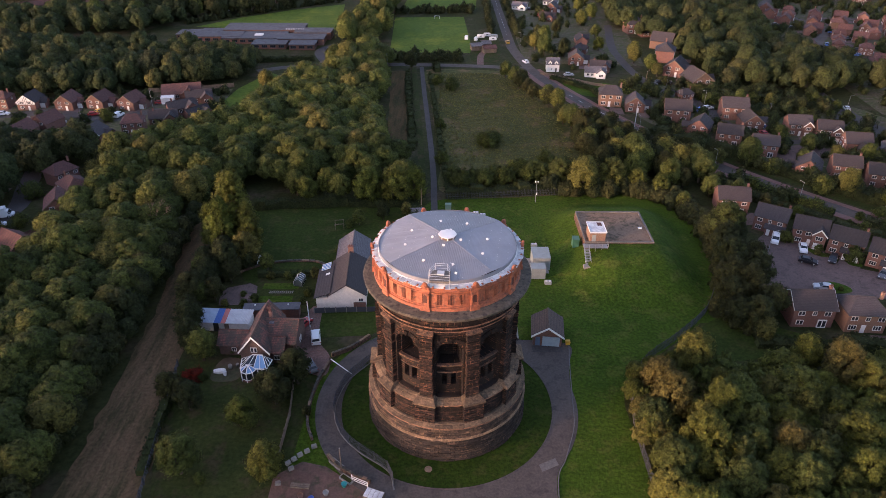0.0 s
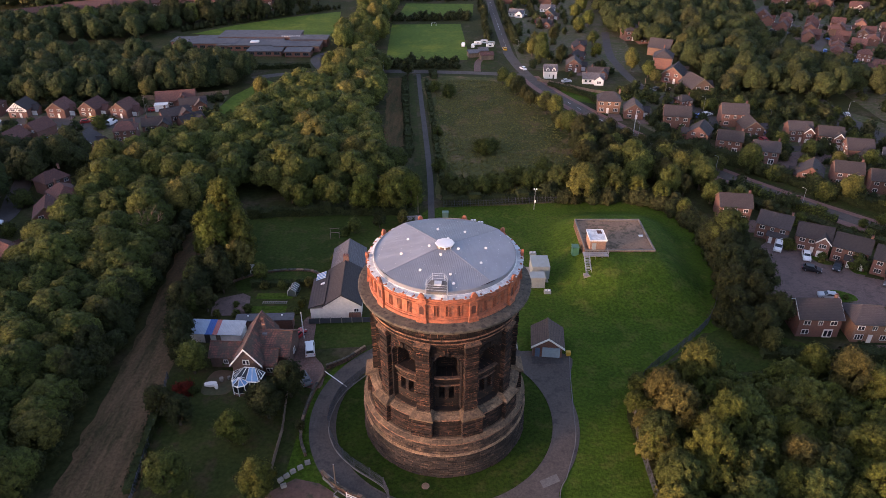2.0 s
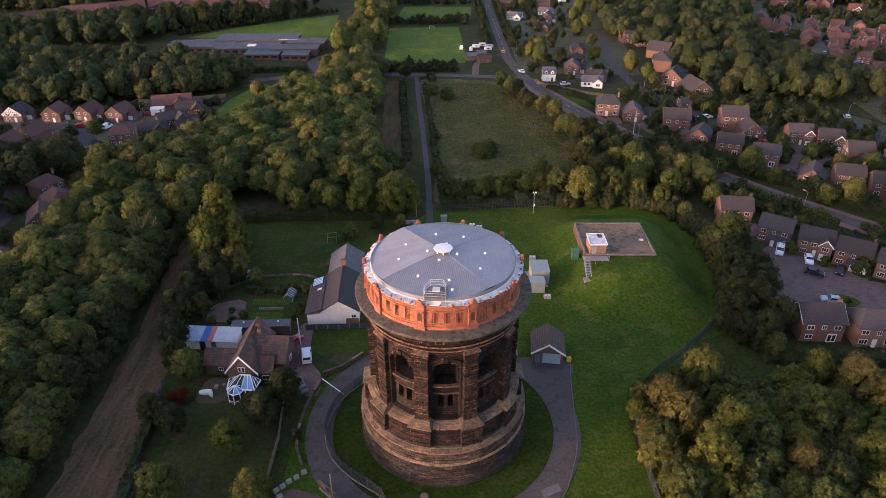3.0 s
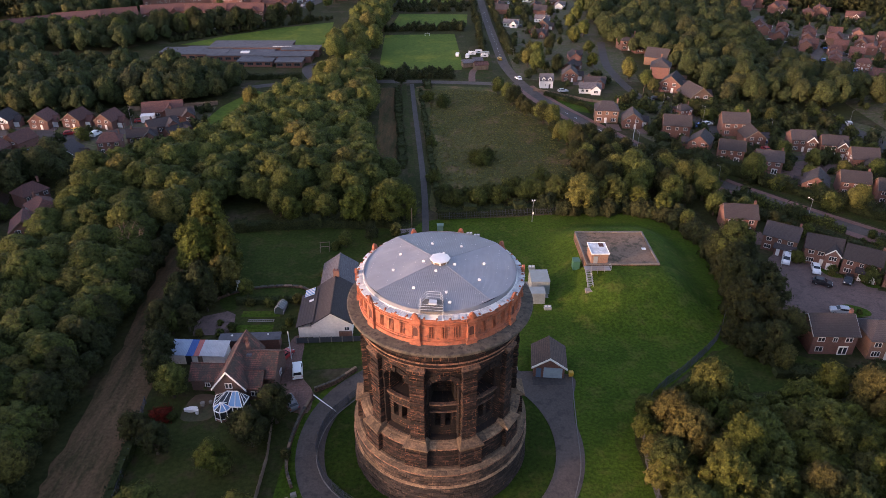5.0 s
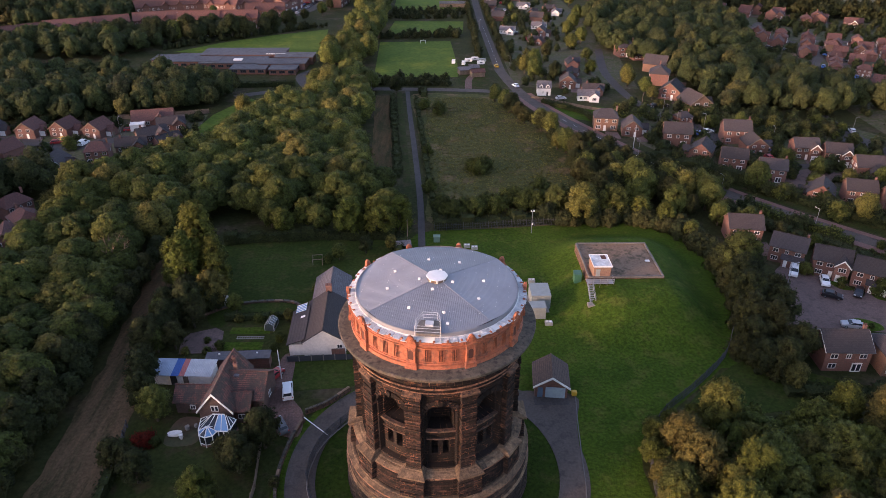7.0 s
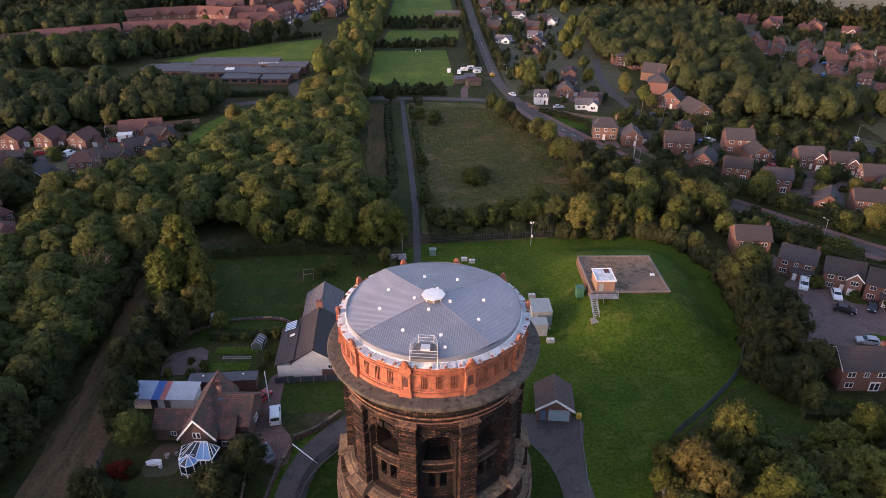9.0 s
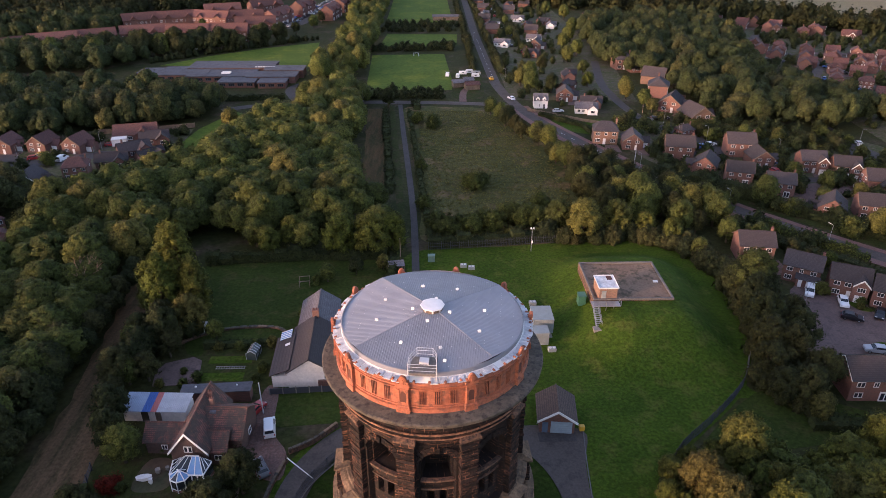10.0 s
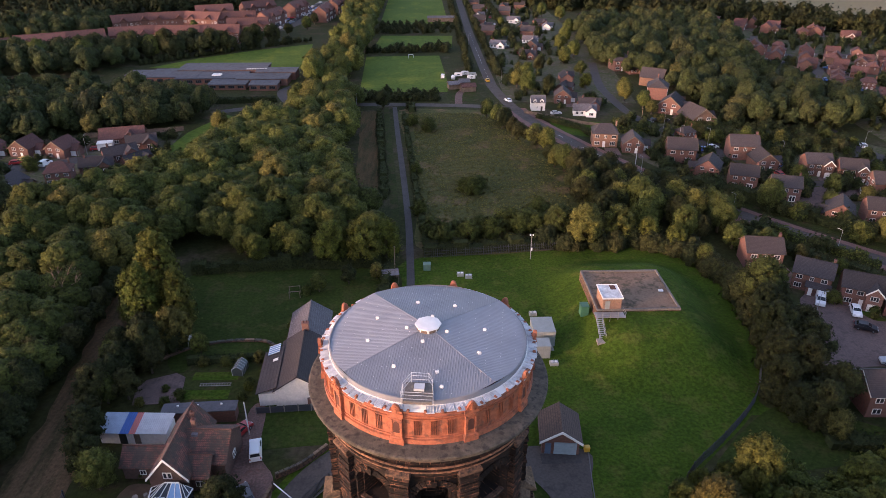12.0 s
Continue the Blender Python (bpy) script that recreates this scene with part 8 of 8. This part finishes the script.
            g.tube((wx, s * (W / 2 - 0.2), wr), (wx, s * (W / 2 + 0.01), wr), wr, wr, 14)
            t = part("tyre", g, M_tyre, c)
            g = Geo()
            g.tube((wx, s * (W / 2), wr), (wx, s * (W / 2 + 0.025), wr), wr * 0.6, wr * 0.55, 10)
            if not far:
                part("rim", g, M_steel, t)
    for s in (() if far else (-1, 1)):
        g = Geo()
        g.box(L / 2 - 0.08, s * (W / 2 - 0.28), 0.62, 0.14, 0.35, 0.15)
        part("headlight", g, M_gutter, c)
        g = Geo()
        g.box(-L / 2 + 0.02, s * (W / 2 - 0.14), 0.68, 0.06, 0.18, 0.3)
        part("tail_light", g, PAINTS["red"], c)
    c.matrix_basis = m
    CARS[key] = c
    return c


for k, col, x, y, yaw in (("van", "white", -26.0, 104, 102), ("car", "grey", -25.6, 95.5, 120), ("car", "red", -29.3, 108.4, 62),
                          ("van", "white", 82.6, 143.6, 240), ("car", "white", 87.6, 139.4, 250), ("car", "black", 86.2, 133.6, -28), ("car", "black", 92.6, 134.6, 235), ("car", "silver", 84.6, 122.6, 165), ("car", "grey", 101, 128, 230), ("car", "white", 107, 125, 240),
                          ("car", "white", 97.5, 240, 20), ("car", "blue", 94, 238, 20), ("car", "blue", 102.5, 238, 80), ("car", "red", 108, 215, 100), ("car", "blue", 112, 222, 20), ("car", "white", 126, 201, 60), ("car", "silver", 136, 206, 10), ("van", "white", 140, 211, 20), ("car", "grey", 84, 268, 10), ("car", "black", 88, 271, 5), ("car", "black", 91, 271, 5), ("car", "silver", 52, 281, 10), ("car", "blue", 83, 240, 90), ("car", "red", 86, 243, 90), ("car", "white", 149, 240, 80), ("car", "blue", 152, 228, 70),
                          ("van", "white", -118.5, 230, 80), ("car", "red", -128, 231, 20), ("car", "yellow", -127, 234, 60), ("car", "red", -108.5, 244, 20), ("car", "white", -161, 231, 5), ("lorry", "white", -118, 154, 20), ("car", "white", -116, 149, 30), ("car", "silver", -135, 222, 80), ("car", "blue", -133, 214, 90), ("car", "white", -116, 250, 5), ("car", "silver", -122, 251, 5), ("car", "grey", -151, 226, 20),
                          ("car", "yellow", 30, 334, 95), ("car", "white", 35.5, 300, 110)):
    car(k, col, x, y, yaw)
r = random.Random(9)
cols = ["white", "silver", "black", "blue", "grey", "red"]
for k in range(34):
    t = k / 34
    car("car", r.choice(cols), -92 + 18 * t + (k % 2) * 6 - 4, 472 + 125 * t, r.choice((75, 165, 255)) + r.uniform(-8, 8), far=True)
for k in range(30):
    car("car", r.choice(cols), 176 + r.uniform(0, 70), 290 + r.uniform(-20, 90), r.choice((-25, 65, 155)) + r.uniform(-8, 8), far=True)
for k in range(12):
    car("car", r.choice(cols), 50 + r.uniform(-2, 3), 395 + k * 15, 85 + r.uniform(-10, 10), far=True)
for k in (1, 2, 5):
    car(r.choice(("car", "van")), "white" if k % 2 else r.choice(cols), -172 + k * 9 + r.uniform(-2, 2), 385 + k * 4, 25, far=True)
for k in range(5):
    car("car", r.choice(cols), -50 + r.uniform(-2, 3), 312 + 3.4 * k, 5, far=True)

# ---- school, stables, goal, barn ----
sc = thing("school", "low grey flat-roofed school with brick walls and stepped roofs", "school", at=(-95, 336, 0), yaw=0)
for x, y, w, d, h, flat in ((-34, 8, 12, 10, 3.2, 1), (-18, 6, 22, 16, 3.6, 1), (2, 16, 40, 14, 4.4, 1), (0, 2, 30, 13, 3.4, 1), (24, -2, 22, 10, 3.8, 1), (28, 8, 18, 9, 4.6, 1), (10, -10, 16, 9, 3.0, 1), (26, -12, 12, 8, 3.2, 1)):
    g = Geo()
    h *= 0.75
    g.box(x, y, 0, w, d, h)
    part("wall", g, M_brick, sc)
    g = Geo()
    if flat:
        g.box(x, y, h, w + 0.8, d + 0.8, 0.35)
    part("roof", g, M_flatroof, sc, "grey felt flat roof")
    for k in range(int(w / 4)):
        window(sc, x - w / 2 + 2 + 4 * k, y - d / 2 - 0.02, 0.8, 2.6, 1.2, "s", 3, M_fence)
g = Geo()
g.box(2, 1, 2.9, 4, 3.0, 0.5)
part("roof_light", g, M_white, sc, "bright white roof light")
for k in range(8):
    g = Geo()
    g.box(14 + k * 1.2, 9.5, 3.6, 0.8, 0.5, 0.4)
    part("roof_cowl", g, M_gutter, sc)
goal = thing("goal", "small white football goal on the field", "goal", at=(-5.5, 386, 0.05))
for nm, a, b in (("post", (-1.3, 0, 0), (-1.3, 0, 1.6)), ("post", (1.3, 0, 0), (1.3, 0, 1.6)), ("crossbar", (-1.3, 0, 1.6), (1.3, 0, 1.6)), ("stay", (-1.3, 0, 1.6), (-1.3, 1.2, 0)), ("stay", (1.3, 0, 1.6), (1.3, 1.2, 0))):
    g = Geo()
    g.tube(a, b, 0.1 if nm != "stay" else 0.05)
    part(nm, g, M_white, goal)
barn = thing("field_shelter", "long open-fronted grey field barn", "barn", at=(13.5, 502, 0))
g = Geo()
gable_walls(g, 0, 0, 18, 6, 2.6, 0.8)
part("wall", g, M_wood, barn)
g = Geo()
gable_roof(g, 0, 0, 18, 6, 2.6, 0.8)
part("roof", g, M_flatroof, barn)
for x, y, yaw, col in ((14.6, 338.5, 80, M_white), (17.2, 344, 5, M_white), (23, 339, 8, M_white), (24, 344, 0, M_greymetal), (9.8, 341, 84, M_white), (20.6, 347, 4, M_gutter)):
    c = thing("caravan", "white touring caravan beside the field", "caravan", "caravans", at=(x, y, 0), yaw=yaw)
    c.scale = (0.7, 0.7, 0.7)
    g = Geo()
    g.extrude_y([(-2.5, 0.5), (2.4, 0.5), (2.6, 1.4), (2.2, 2.5), (-2.3, 2.55), (-2.6, 1.5)], -1.1, 1.1)
    part("body", g, col, c)
    g = Geo()
    g.box(0, -1.12, 1.35, 1.6, 0.04, 0.6)
    part("window", g, M_glass, c)
    for s in (-1.05, 1.05):
        g = Geo()
        g.tube((0, s - 0.1, 0.32), (0, s + 0.1, 0.32), 0.32, 0.32, 12)
        part("tyre", g, M_tyre, c)
for x, y, w, d in ((14, 322, 5, 4), (20, 318, 6, 4.5), (19, 326, 4, 3)):
    c = thing("stable", "low stable shed with a pale roof", "shed", "stables", at=(x, y, 0), yaw=12)
    g = Geo()
    gable_walls(g, 0, 0, w, d, 2.2, 0.9)
    part("wall", g, M_wood, c)
    g = Geo()
    gable_roof(g, 0, 0, w, d, 2.2, 0.9)
    part("roof", g, M_tile_r if w > 5 else M_slate, c)
setting("stable_yard", sheet(smooth_line([(12, 303), (22, 300), (25, 312), (26, 336), (24, 352), (12, 350), (13, 332), (11, 316)], 4, True), -0.1, 0.054), M_garden, "worn grass yard round the stables", "yard")
setting("stable_track", ribbon(smooth_line([(15, 297), (16, 312), (20, 326), (18, 340)]), 3.0, -0.1, 0.058), M_gravel, "gravel track into the stable yard", "track")

# ---- hedges, bushes and garden trees ----


def hedge(line, w, h, label="clipped dark green hedge", mat=None, dens=9.0, size=0.2, wild=0.0, seed=1):
    """A long bank of leaves round a solid core."""
    r = np.random.RandomState(seed)
    mat = mat or M_leaf_d
    core, quads = Geo(), []
    for i in range(len(line) - 1):
        a, b = np.array(line[i]), np.array(line[i + 1])
        L = float(np.linalg.norm(b - a))
        steps = max(1, int(L / 3))
        t = (b - a) / L
        nrm = np.array([-t[1], t[0]])
        for s in range(steps):
            p = a + (b - a) * (s + 0.5) / steps
            hh = h * (1 + wild * r.uniform(-0.5, 0.5))
            ww = w * (1 + wild * r.uniform(-0.4, 0.4))
            core.box(p[0], p[1], -0.1, L / steps + 0.15, ww * 0.82, hh * 0.92, math.degrees(math.atan2(t[1], t[0])), 0.9)
            n = int(dens * L / steps * (ww + 2 * hh))
            u = r.uniform(-0.5, 0.5, n) * L / steps
            arc = r.uniform(0, ww + 2 * hh, n)
            side = np.where(arc < hh, -1, np.where(arc > hh + ww, 1, 0))
            off = np.where(side < 0, -ww / 2, np.where(side > 0, ww / 2, arc - hh - ww / 2))
            z = np.where(side < 0, arc, np.where(side > 0, arc - hh - ww, hh)) + r.normal(size=n) * 0.08
            q = np.stack([p[0] + t[0] * u + nrm[0] * off, p[1] + t[1] * u + nrm[1] * off, z], axis=1)
            q += r.normal(size=q.shape) * (0.05 + 0.15 * wild)
            d = np.stack([nrm[0] * side, nrm[1] * side, np.where(side == 0, 1.0, 0.35)], axis=1) + r.normal(size=(n, 3)) * 0.5
            quads.append((q, d))
    P = np.concatenate([q for q, d in quads])
    D = np.concatenate([d for q, d in quads])
    n = len(P)
    D /= np.linalg.norm(D, axis=1)[:, None]
    U = np.cross(D, r.normal(size=(n, 3)))
    U /= np.linalg.norm(U, axis=1)[:, None]
    W = np.cross(D, U)
    s = (size * (0.6 + 0.8 * r.rand(n)))[:, None]
    Q = np.stack([P + U * s, P + W * s * 0.7, P - U * s, P - W * s * 0.7], axis=1).reshape(-1, 3)
    ob = thing("hedge", label, "hedge", "hedges")
    me = bpy.data.meshes.new("foliage")
    me.from_pydata(Q.tolist(), [], [(4 * i, 4 * i + 1, 4 * i + 2, 4 * i + 3) for i in range(n)])
    me.materials.append(mat)
    part("foliage", me, None, ob)
    part("inside", core, M_core, ob)
    return ob


k = 0
for line, w, h, wild, mat, dens, size in (
        ([(0, 167.5), (14, 168.5), (30, 171), (40, 172)], 3.0, 2.6, 0.6, M_leaf_d, 6, 0.26),
        ([(-10.8, 200), (-12.5, 225), (-14.8, 255), (-16.6, 284)], 2.2, 1.5, 0.8, M_leaf_d, 4, 0.3),
        ([(0.4, 172), (-0.8, 190), (-2.6, 215), (-4.6, 245), (-7.2, 282)], 1.5, 1.1, 0.9, M_leaf_d, 4, 0.28),
        ([(-84, 300), (-60, 303)], 2.5, 2.0, 0.3, M_leaf_d, 3, 0.4),
        ([(70, 216), (86, 200), (100, 185), (112, 172), (135, 150)], 4.5, 3.0, 0.8, M_leaf_d, 5, 0.3),
        ([(75, 178), (88, 164), (100, 150), (112, 142)], 3.0, 2.4, 0.6, M_leaf_d, 6, 0.26),
        ([(84, 180), (90, 173.5), (104, 157.5)], 2.4, 2.3, 0.6, M_leaf, 6, 0.26),
        ([(109, 152), (118, 143), (132, 129)], 2.4, 2.2, 0.6, M_leaf_d, 6, 0.26),
        ([(92, 262), (96, 254), (112, 246)], 1.6, 1.5, 0.4, M_leaf, 5, 0.3),
        ([(74, 236), (76, 226), (82, 220)], 1.5, 1.6, 0.4, M_leaf_d, 5, 0.3),
        ([(113, 232), (116, 222), (115, 214)], 1.4, 1.5, 0.4, M_leaf, 5, 0.3),
        ([(72, 272), (78, 262), (82, 254)], 1.6, 1.8, 0.5, M_leaf, 5, 0.3),
        ([(-4, 285), (-5, 296)], 3, 2, 0.5, M_leaf_d, 3, 0.4),
        ([(44, 277), (58, 262), (60, 252)], 2.2, 1.6, 0.5, M_leaf_d, 4, 0.35),
        ([(96, 262), (112, 252), (125, 246), (140, 238)], 4, 3.0, 0.8, M_leaf_d, 4, 0.35),
        ([(66, 262), (74, 256), (76, 250)], 2.5, 2.0, 0.6, M_leaf, 4, 0.35),
        ([(-30, 127.5), (-43, 126.5)], 1.4, 1.5, 0.5, M_leaf_d, 7, 0.2),
        ([(-10, 130), (-8, 158)], 2.6, 2.2, 0.8, M_leaf_d, 6, 0.25),
        ([(-48, 70), (-50, 92)], 1.6, 1.7, 0.6, M_leaf_d, 7, 0.2),
        ([(-52, 160), (-30, 162), (-10, 162)], 2.5, 2.6, 0.7, M_leaf_d, 6, 0.25),
        ([(62, 103), (80, 102), (100, 98)], 3.0, 2.2, 0.8, M_leaf_d, 6, 0.25)):
    k += 1
    hedge(line, w, h, "overgrown dark green hedge" if wild > 0.4 else "clipped dark green hedge", mat, dens, size, wild, k)

ROAD_LINES = [(main, 5.2)] + [(smooth_line(q), 4.2) for q in ESTATE_LINES]


def on_road(x, y):
    return any(math.hypot(x - px, y - py) < w for line, w in ROAD_LINES for px, py in line)


r = random.Random(31)
# named garden trees
for kk, x, y, s in (("dark0", -30, 86, 0.8), ("dark1", -27.2, 91.2, 0.85), ("near0", -46.5, 97.5, 0.72), ("dark1", -50, 101, 0.75), ("dark0", -52, 106.5, 0.8), ("dark1", -54.5, 116, 0.85), ("dark0", -53, 119.5, 0.75), ("near3", -54.5, 124, 0.7), ("dark1", -49.5, 87.5, 0.6), ("dark0", -47, 87, 0.5), ("near2", -41.7, 70.5, 0.8), ("gold3", -34.6, 80.8, 0.68), ("gold1", -27.8, 69.5, 0.82), ("dark1", -44.7, 84.3, 0.68), ("near1", -33, 80, 0.42), ("near2", -38, 68.5, 0.25), ("dark0", -49, 126, 0.7), ("dark1", -46, 129.5, 0.6), ("near0", -41.5, 129.5, 0.45), ("dark1", -52, 124, 0.6), ("near3", -53, 116, 0.6), ("dark0", -54, 112, 0.55), ("dark0", -52, 131, 0.7), ("near1", -29.8, 126, 0.3), ("gold2", -25.5, 136, 0.3), ("near2", -22.6, 151, 0.45), ("dark1", -16.5, 154, 0.5), ("near0", -10.5, 156, 0.4), ("gold3", -30.3, 118.5, 0.22), ("dark0", -32.5, 88.5, 0.55), ("dark0", -24, 83, 0.25)):
    tree(kk, x, y, s, 0, r)
for x, y, s in ((85.0, 143.4, 0.95), (84.5, 144.8, 0.7), (97.2, 134.4, 1.25), (91.2, 138.9, 0.6), (90.2, 137.4, 0.45), (88.4, 122.2, 0.35), (73.6, 131.5, 0.9), (74.6, 134.5, 0.7), (-30.5, 120, 0.5), (-31, 116.5, 0.45), (-41.5, 117, 0.6), (-43.5, 115.5, 0.5), (-44.5, 119, 0.4), (-47.6, 115.4, 0.5), (-36, 126, 0.6), (-40, 126, 0.6), (-33.2, 127, 0.5), (-25, 150, 0.7), (-30.2, 106, 0.5), (-30.3, 103.6, 0.45), (-31, 101.4, 0.6), (-41.5, 100, 0.5), (-43.5, 100.6, 0.5), (-49.5, 88.5, 0.8), (-45, 92, 0.5)):
    tree("bush%d" % r.randrange(2), x, y, s, 0, r)
# scrub on the pasture
SCRUB = [(-6, 286), (12, 286), (24, 282), (33, 258), (40, 226), (41, 190), (34, 174), (3, 171), (0, 190), (-4, 235)]
pl, rr = scatter(SCRUB, 13, 41)
for x, y in pl:
    if rr.random() < 0.08 or y < 180:
        tree("bush%d" % rr.randrange(2), x, y, rr.uniform(0.6, 1.5), 0, rr)
for x, y, s in ((14, 205, 1.5), (16, 207, 1.3), (11.5, 206, 1.2), (14, 203, 1.4), (2, 262, 1.6), (-2, 220, 1.1), (22, 182, 1.6), (24, 178, 1.7), (17, 176, 1.7), (11, 175, 1.6), (5, 174, 1.6), (28, 178, 1.8), (26, 180, 1.8), (20, 181, 1.6), (14, 178, 1.5), (30, 187, 1.8), (8, 176, 1.4), (2, 178, 1.5), (-1, 190, 1.3), (-3.5, 268, 1.4)):
    tree("bush%d" % r.randrange(2), x, y, s, 0, r)
for kk, x, y, s in (("dark0", -15.5, 289, 0.85), ("wood1", -72, 262, 0.75), ("wood0", 93, 190, 0.85), ("wood3", 113.5, 170, 0.75), ("amber1", 121, 160, 0.8), ("amber1", 128, 152, 0.85), ("wood0", 116, 200, 0.6), ("wood1", 121, 192, 0.55), ("dark0", 126, 165, 0.7), ("amber0", 84, 190, 0.55), ("wood2", 110, 190, 0.5), ("wood3", 131, 192, 0.6), ("dark1", 136, 188, 0.5), ("amber0", 133, 178, 0.55), ("dark0", 143, 205, 0.6), ("amber1", 150, 200, 0.7), ("wood2", 160, 225, 0.9), ("wood3", 168, 238, 0.9),
                    ("dark1", 97, 250, 0.5), ("wood0", 110, 244, 0.6), ("wood1", 120, 240, 0.6), ("dark0", 130, 236, 0.6), ("wood2", 84, 300, 0.75), ("wood3", 88, 288, 0.7), ("amber1", 89, 280, 0.6), ("wood0", 86, 310, 0.7), ("dark1", 54, 310, 0.9), ("wood2", 45, 312, 0.95), ("wood1", 42, 322, 0.8), ("amber0", 72, 320, 0.7), ("amber0", 75, 345, 0.7), ("wood3", 48, 335, 0.8), ("dark0", 56, 350, 0.85), ("wood0", 72, 370, 0.8), ("wood2", 80, 385, 0.85), ("wood1", 76, 405, 0.8), ("wood3", 83, 425, 0.9), ("dark1", 70, 440, 0.7), ("wood0", 90, 450, 0.9), ("wood2", 85, 520, 0.9), ("wood1", 95, 505, 0.9), ("wood3", 50, 440, 0.6), ("wood0", 52, 480, 0.6), ("dark0", -165, 395, 0.8), ("dark1", -150, 402, 0.9), ("wood0", -142, 408, 0.95), ("dark0", -128, 412, 0.9), ("wood1", -112, 415, 0.85), ("wood2", -100, 432, 0.8), ("dark1", -185, 390, 0.8), ("wood3", -175, 384, 0.7), ("wood0", -90, 440, 0.75), ("dark0", -80, 450, 0.8), ("wood1", -140, 462, 0.7), ("dark1", -100, 510, 0.8), ("wood2", -72, 470, 0.8), ("dark0", -70, 490, 0.8)):
    tree(kk, x, y, s, 0, r)
# small trees and shrubs of the estates
for (x0, x1, y0, y1, n) in ((-175, -95, 195, 250, 8), (76, 150, 165, 260, 24), (100, 116, 134, 160, 6), (-140, -104, 120, 190, 14)):
    done = 0
    while done < n:
        x, y = r.uniform(x0, x1), r.uniform(y0, y1)
        if any(o.parent is None and abs(o.location.x - x) < 6.5 and abs(o.location.y - y) < 6.5 for o in PROTO_ALL):
            done += 0.34
            continue
        tree("bush%d" % r.randrange(2), x, y, r.uniform(0.6, 1.7), 0, r)
        done += 1
SHRUB = [KINDS["bush%d" % q][4] for q in range(2)]
SMALL = [crown_arrays(500 + s, 7, 130, 0.4, 4.2, 2.3, 0.12, 0.0, 1.0) for s in range(3)]
for nm, x0, x1, y0, y1, n, mat, models, lo, hi, label in (("estate_shrubbery", 74, 152, 165, 272, 230, M_leaf_h, SMALL, 0.5, 1.25, "mixed shrubs and small trees of the estate gardens"),
                                           ("far_estate_shrubbery", 165, 280, 225, 450, 330, M_leaf_h, SMALL, 0.5, 1.2, "shrubs and small trees between far houses"),
                                           ("roadside_shrubbery", 36, 86, 285, 620, 150, M_leaf_h, SMALL, 0.4, 1.1, "garden trees and shrubs along the main road"),
                                           ("close_shrubbery", -180, -84, 196, 258, 110, M_leaf_h, SMALL, 0.4, 1.0, "garden shrubs of the bungalow estate")):
    pl = []
    tries = 0
    while len(pl) < n and tries < 9 * n:
        tries += 1
        x, y = r.uniform(x0, x1), r.uniform(y0, y1)
        if any(abs(o.location.x - x) < 5.4 and abs(o.location.y - y) < 5.4 for o in PROTO_ALL) or on_road(x, y):
            continue
        pl.append((x, y))
    far_wood(nm, pl, r, label, mat, lo, hi, "shrubs", models)
sumac = thing("sumac_bush", "low shrub with deep red autumn leaves", "bush", at=(-47, 92.1, 0))
part("crown", crown_mesh("crown", crown_arrays(7, 8, 900, 0.14, 2.2, 2.0, 0.1), leafy("red_leaves", [(0.0, (0.16, 0.02, 0.015)), (1.0, (0.2, 0.035, 0.02))])), None, sumac)
part("trunk", trunk_mesh(3, 2.0, [(0, 0, 1.2)], 0.08), None, sumac)
bare = thing("bare_tree", "leafless reddish tree standing in the wood", "tree", at=(-72, 143, 0))
g = Geo()
rb = random.Random(4)
g.tube((0, 0, 0), (0.2, 0, 6), 0.3, 0.2, 7)
for k in range(26):
    a, el, L = rb.uniform(0, 6.28), rb.uniform(0.5, 1.3), rb.uniform(3, 6.5)
    z0 = rb.uniform(3.5, 6)
    e = (0.2 + L * math.cos(a) * math.cos(el), L * math.sin(a) * math.cos(el), z0 + L * math.sin(el))
    g.tube((0.2, 0, z0), e, 0.09, 0.03, 4)
    for q in range(9):
        t = rb.uniform(0.35, 1.0)
        b0 = (0.2 + (e[0] - 0.2) * t, e[1] * t, z0 + (e[2] - z0) * t)
        g.tube(b0, (b0[0] + rb.uniform(-1, 1), b0[1] + rb.uniform(-1, 1), b0[2] + rb.uniform(0.3, 1.4)), 0.035, 0.012, 3)
part("branches", g, M_twig, bare)

# tufts of dead grass on the pasture
rt = np.random.RandomState(12)
V, F = [], []
while len(F) < 14000:
    x, y = rt.uniform(-3, 42), rt.uniform(168, 284)
    if not inside(x, y, SCRUB):
        continue
    a, w, h = rt.uniform(0, 6.28), rt.uniform(0.15, 0.4), rt.uniform(0.1, 0.3)
    dx, dy, k = math.cos(a) * w, math.sin(a) * w, len(V)
    lx, ly = rt.normal(size=2) * 0.25
    V += [(x - dx, y - dy, 0.0), (x + dx, y + dy, 0.0), (x + dx * 0.6 + lx, y + dy * 0.6 + ly, h), (x - dx * 0.6 + lx, y - dy * 0.6 + ly, h * 0.9)]
    F.append((k, k + 1, k + 2, k + 3))
stuff("rough_grass", Geo().add(V, F), leafy("dead_grass", [(0.0, (0.15, 0.135, 0.042)), (1.0, (0.15, 0.135, 0.042))]), "tufts of brown and green rough grass", "grass")
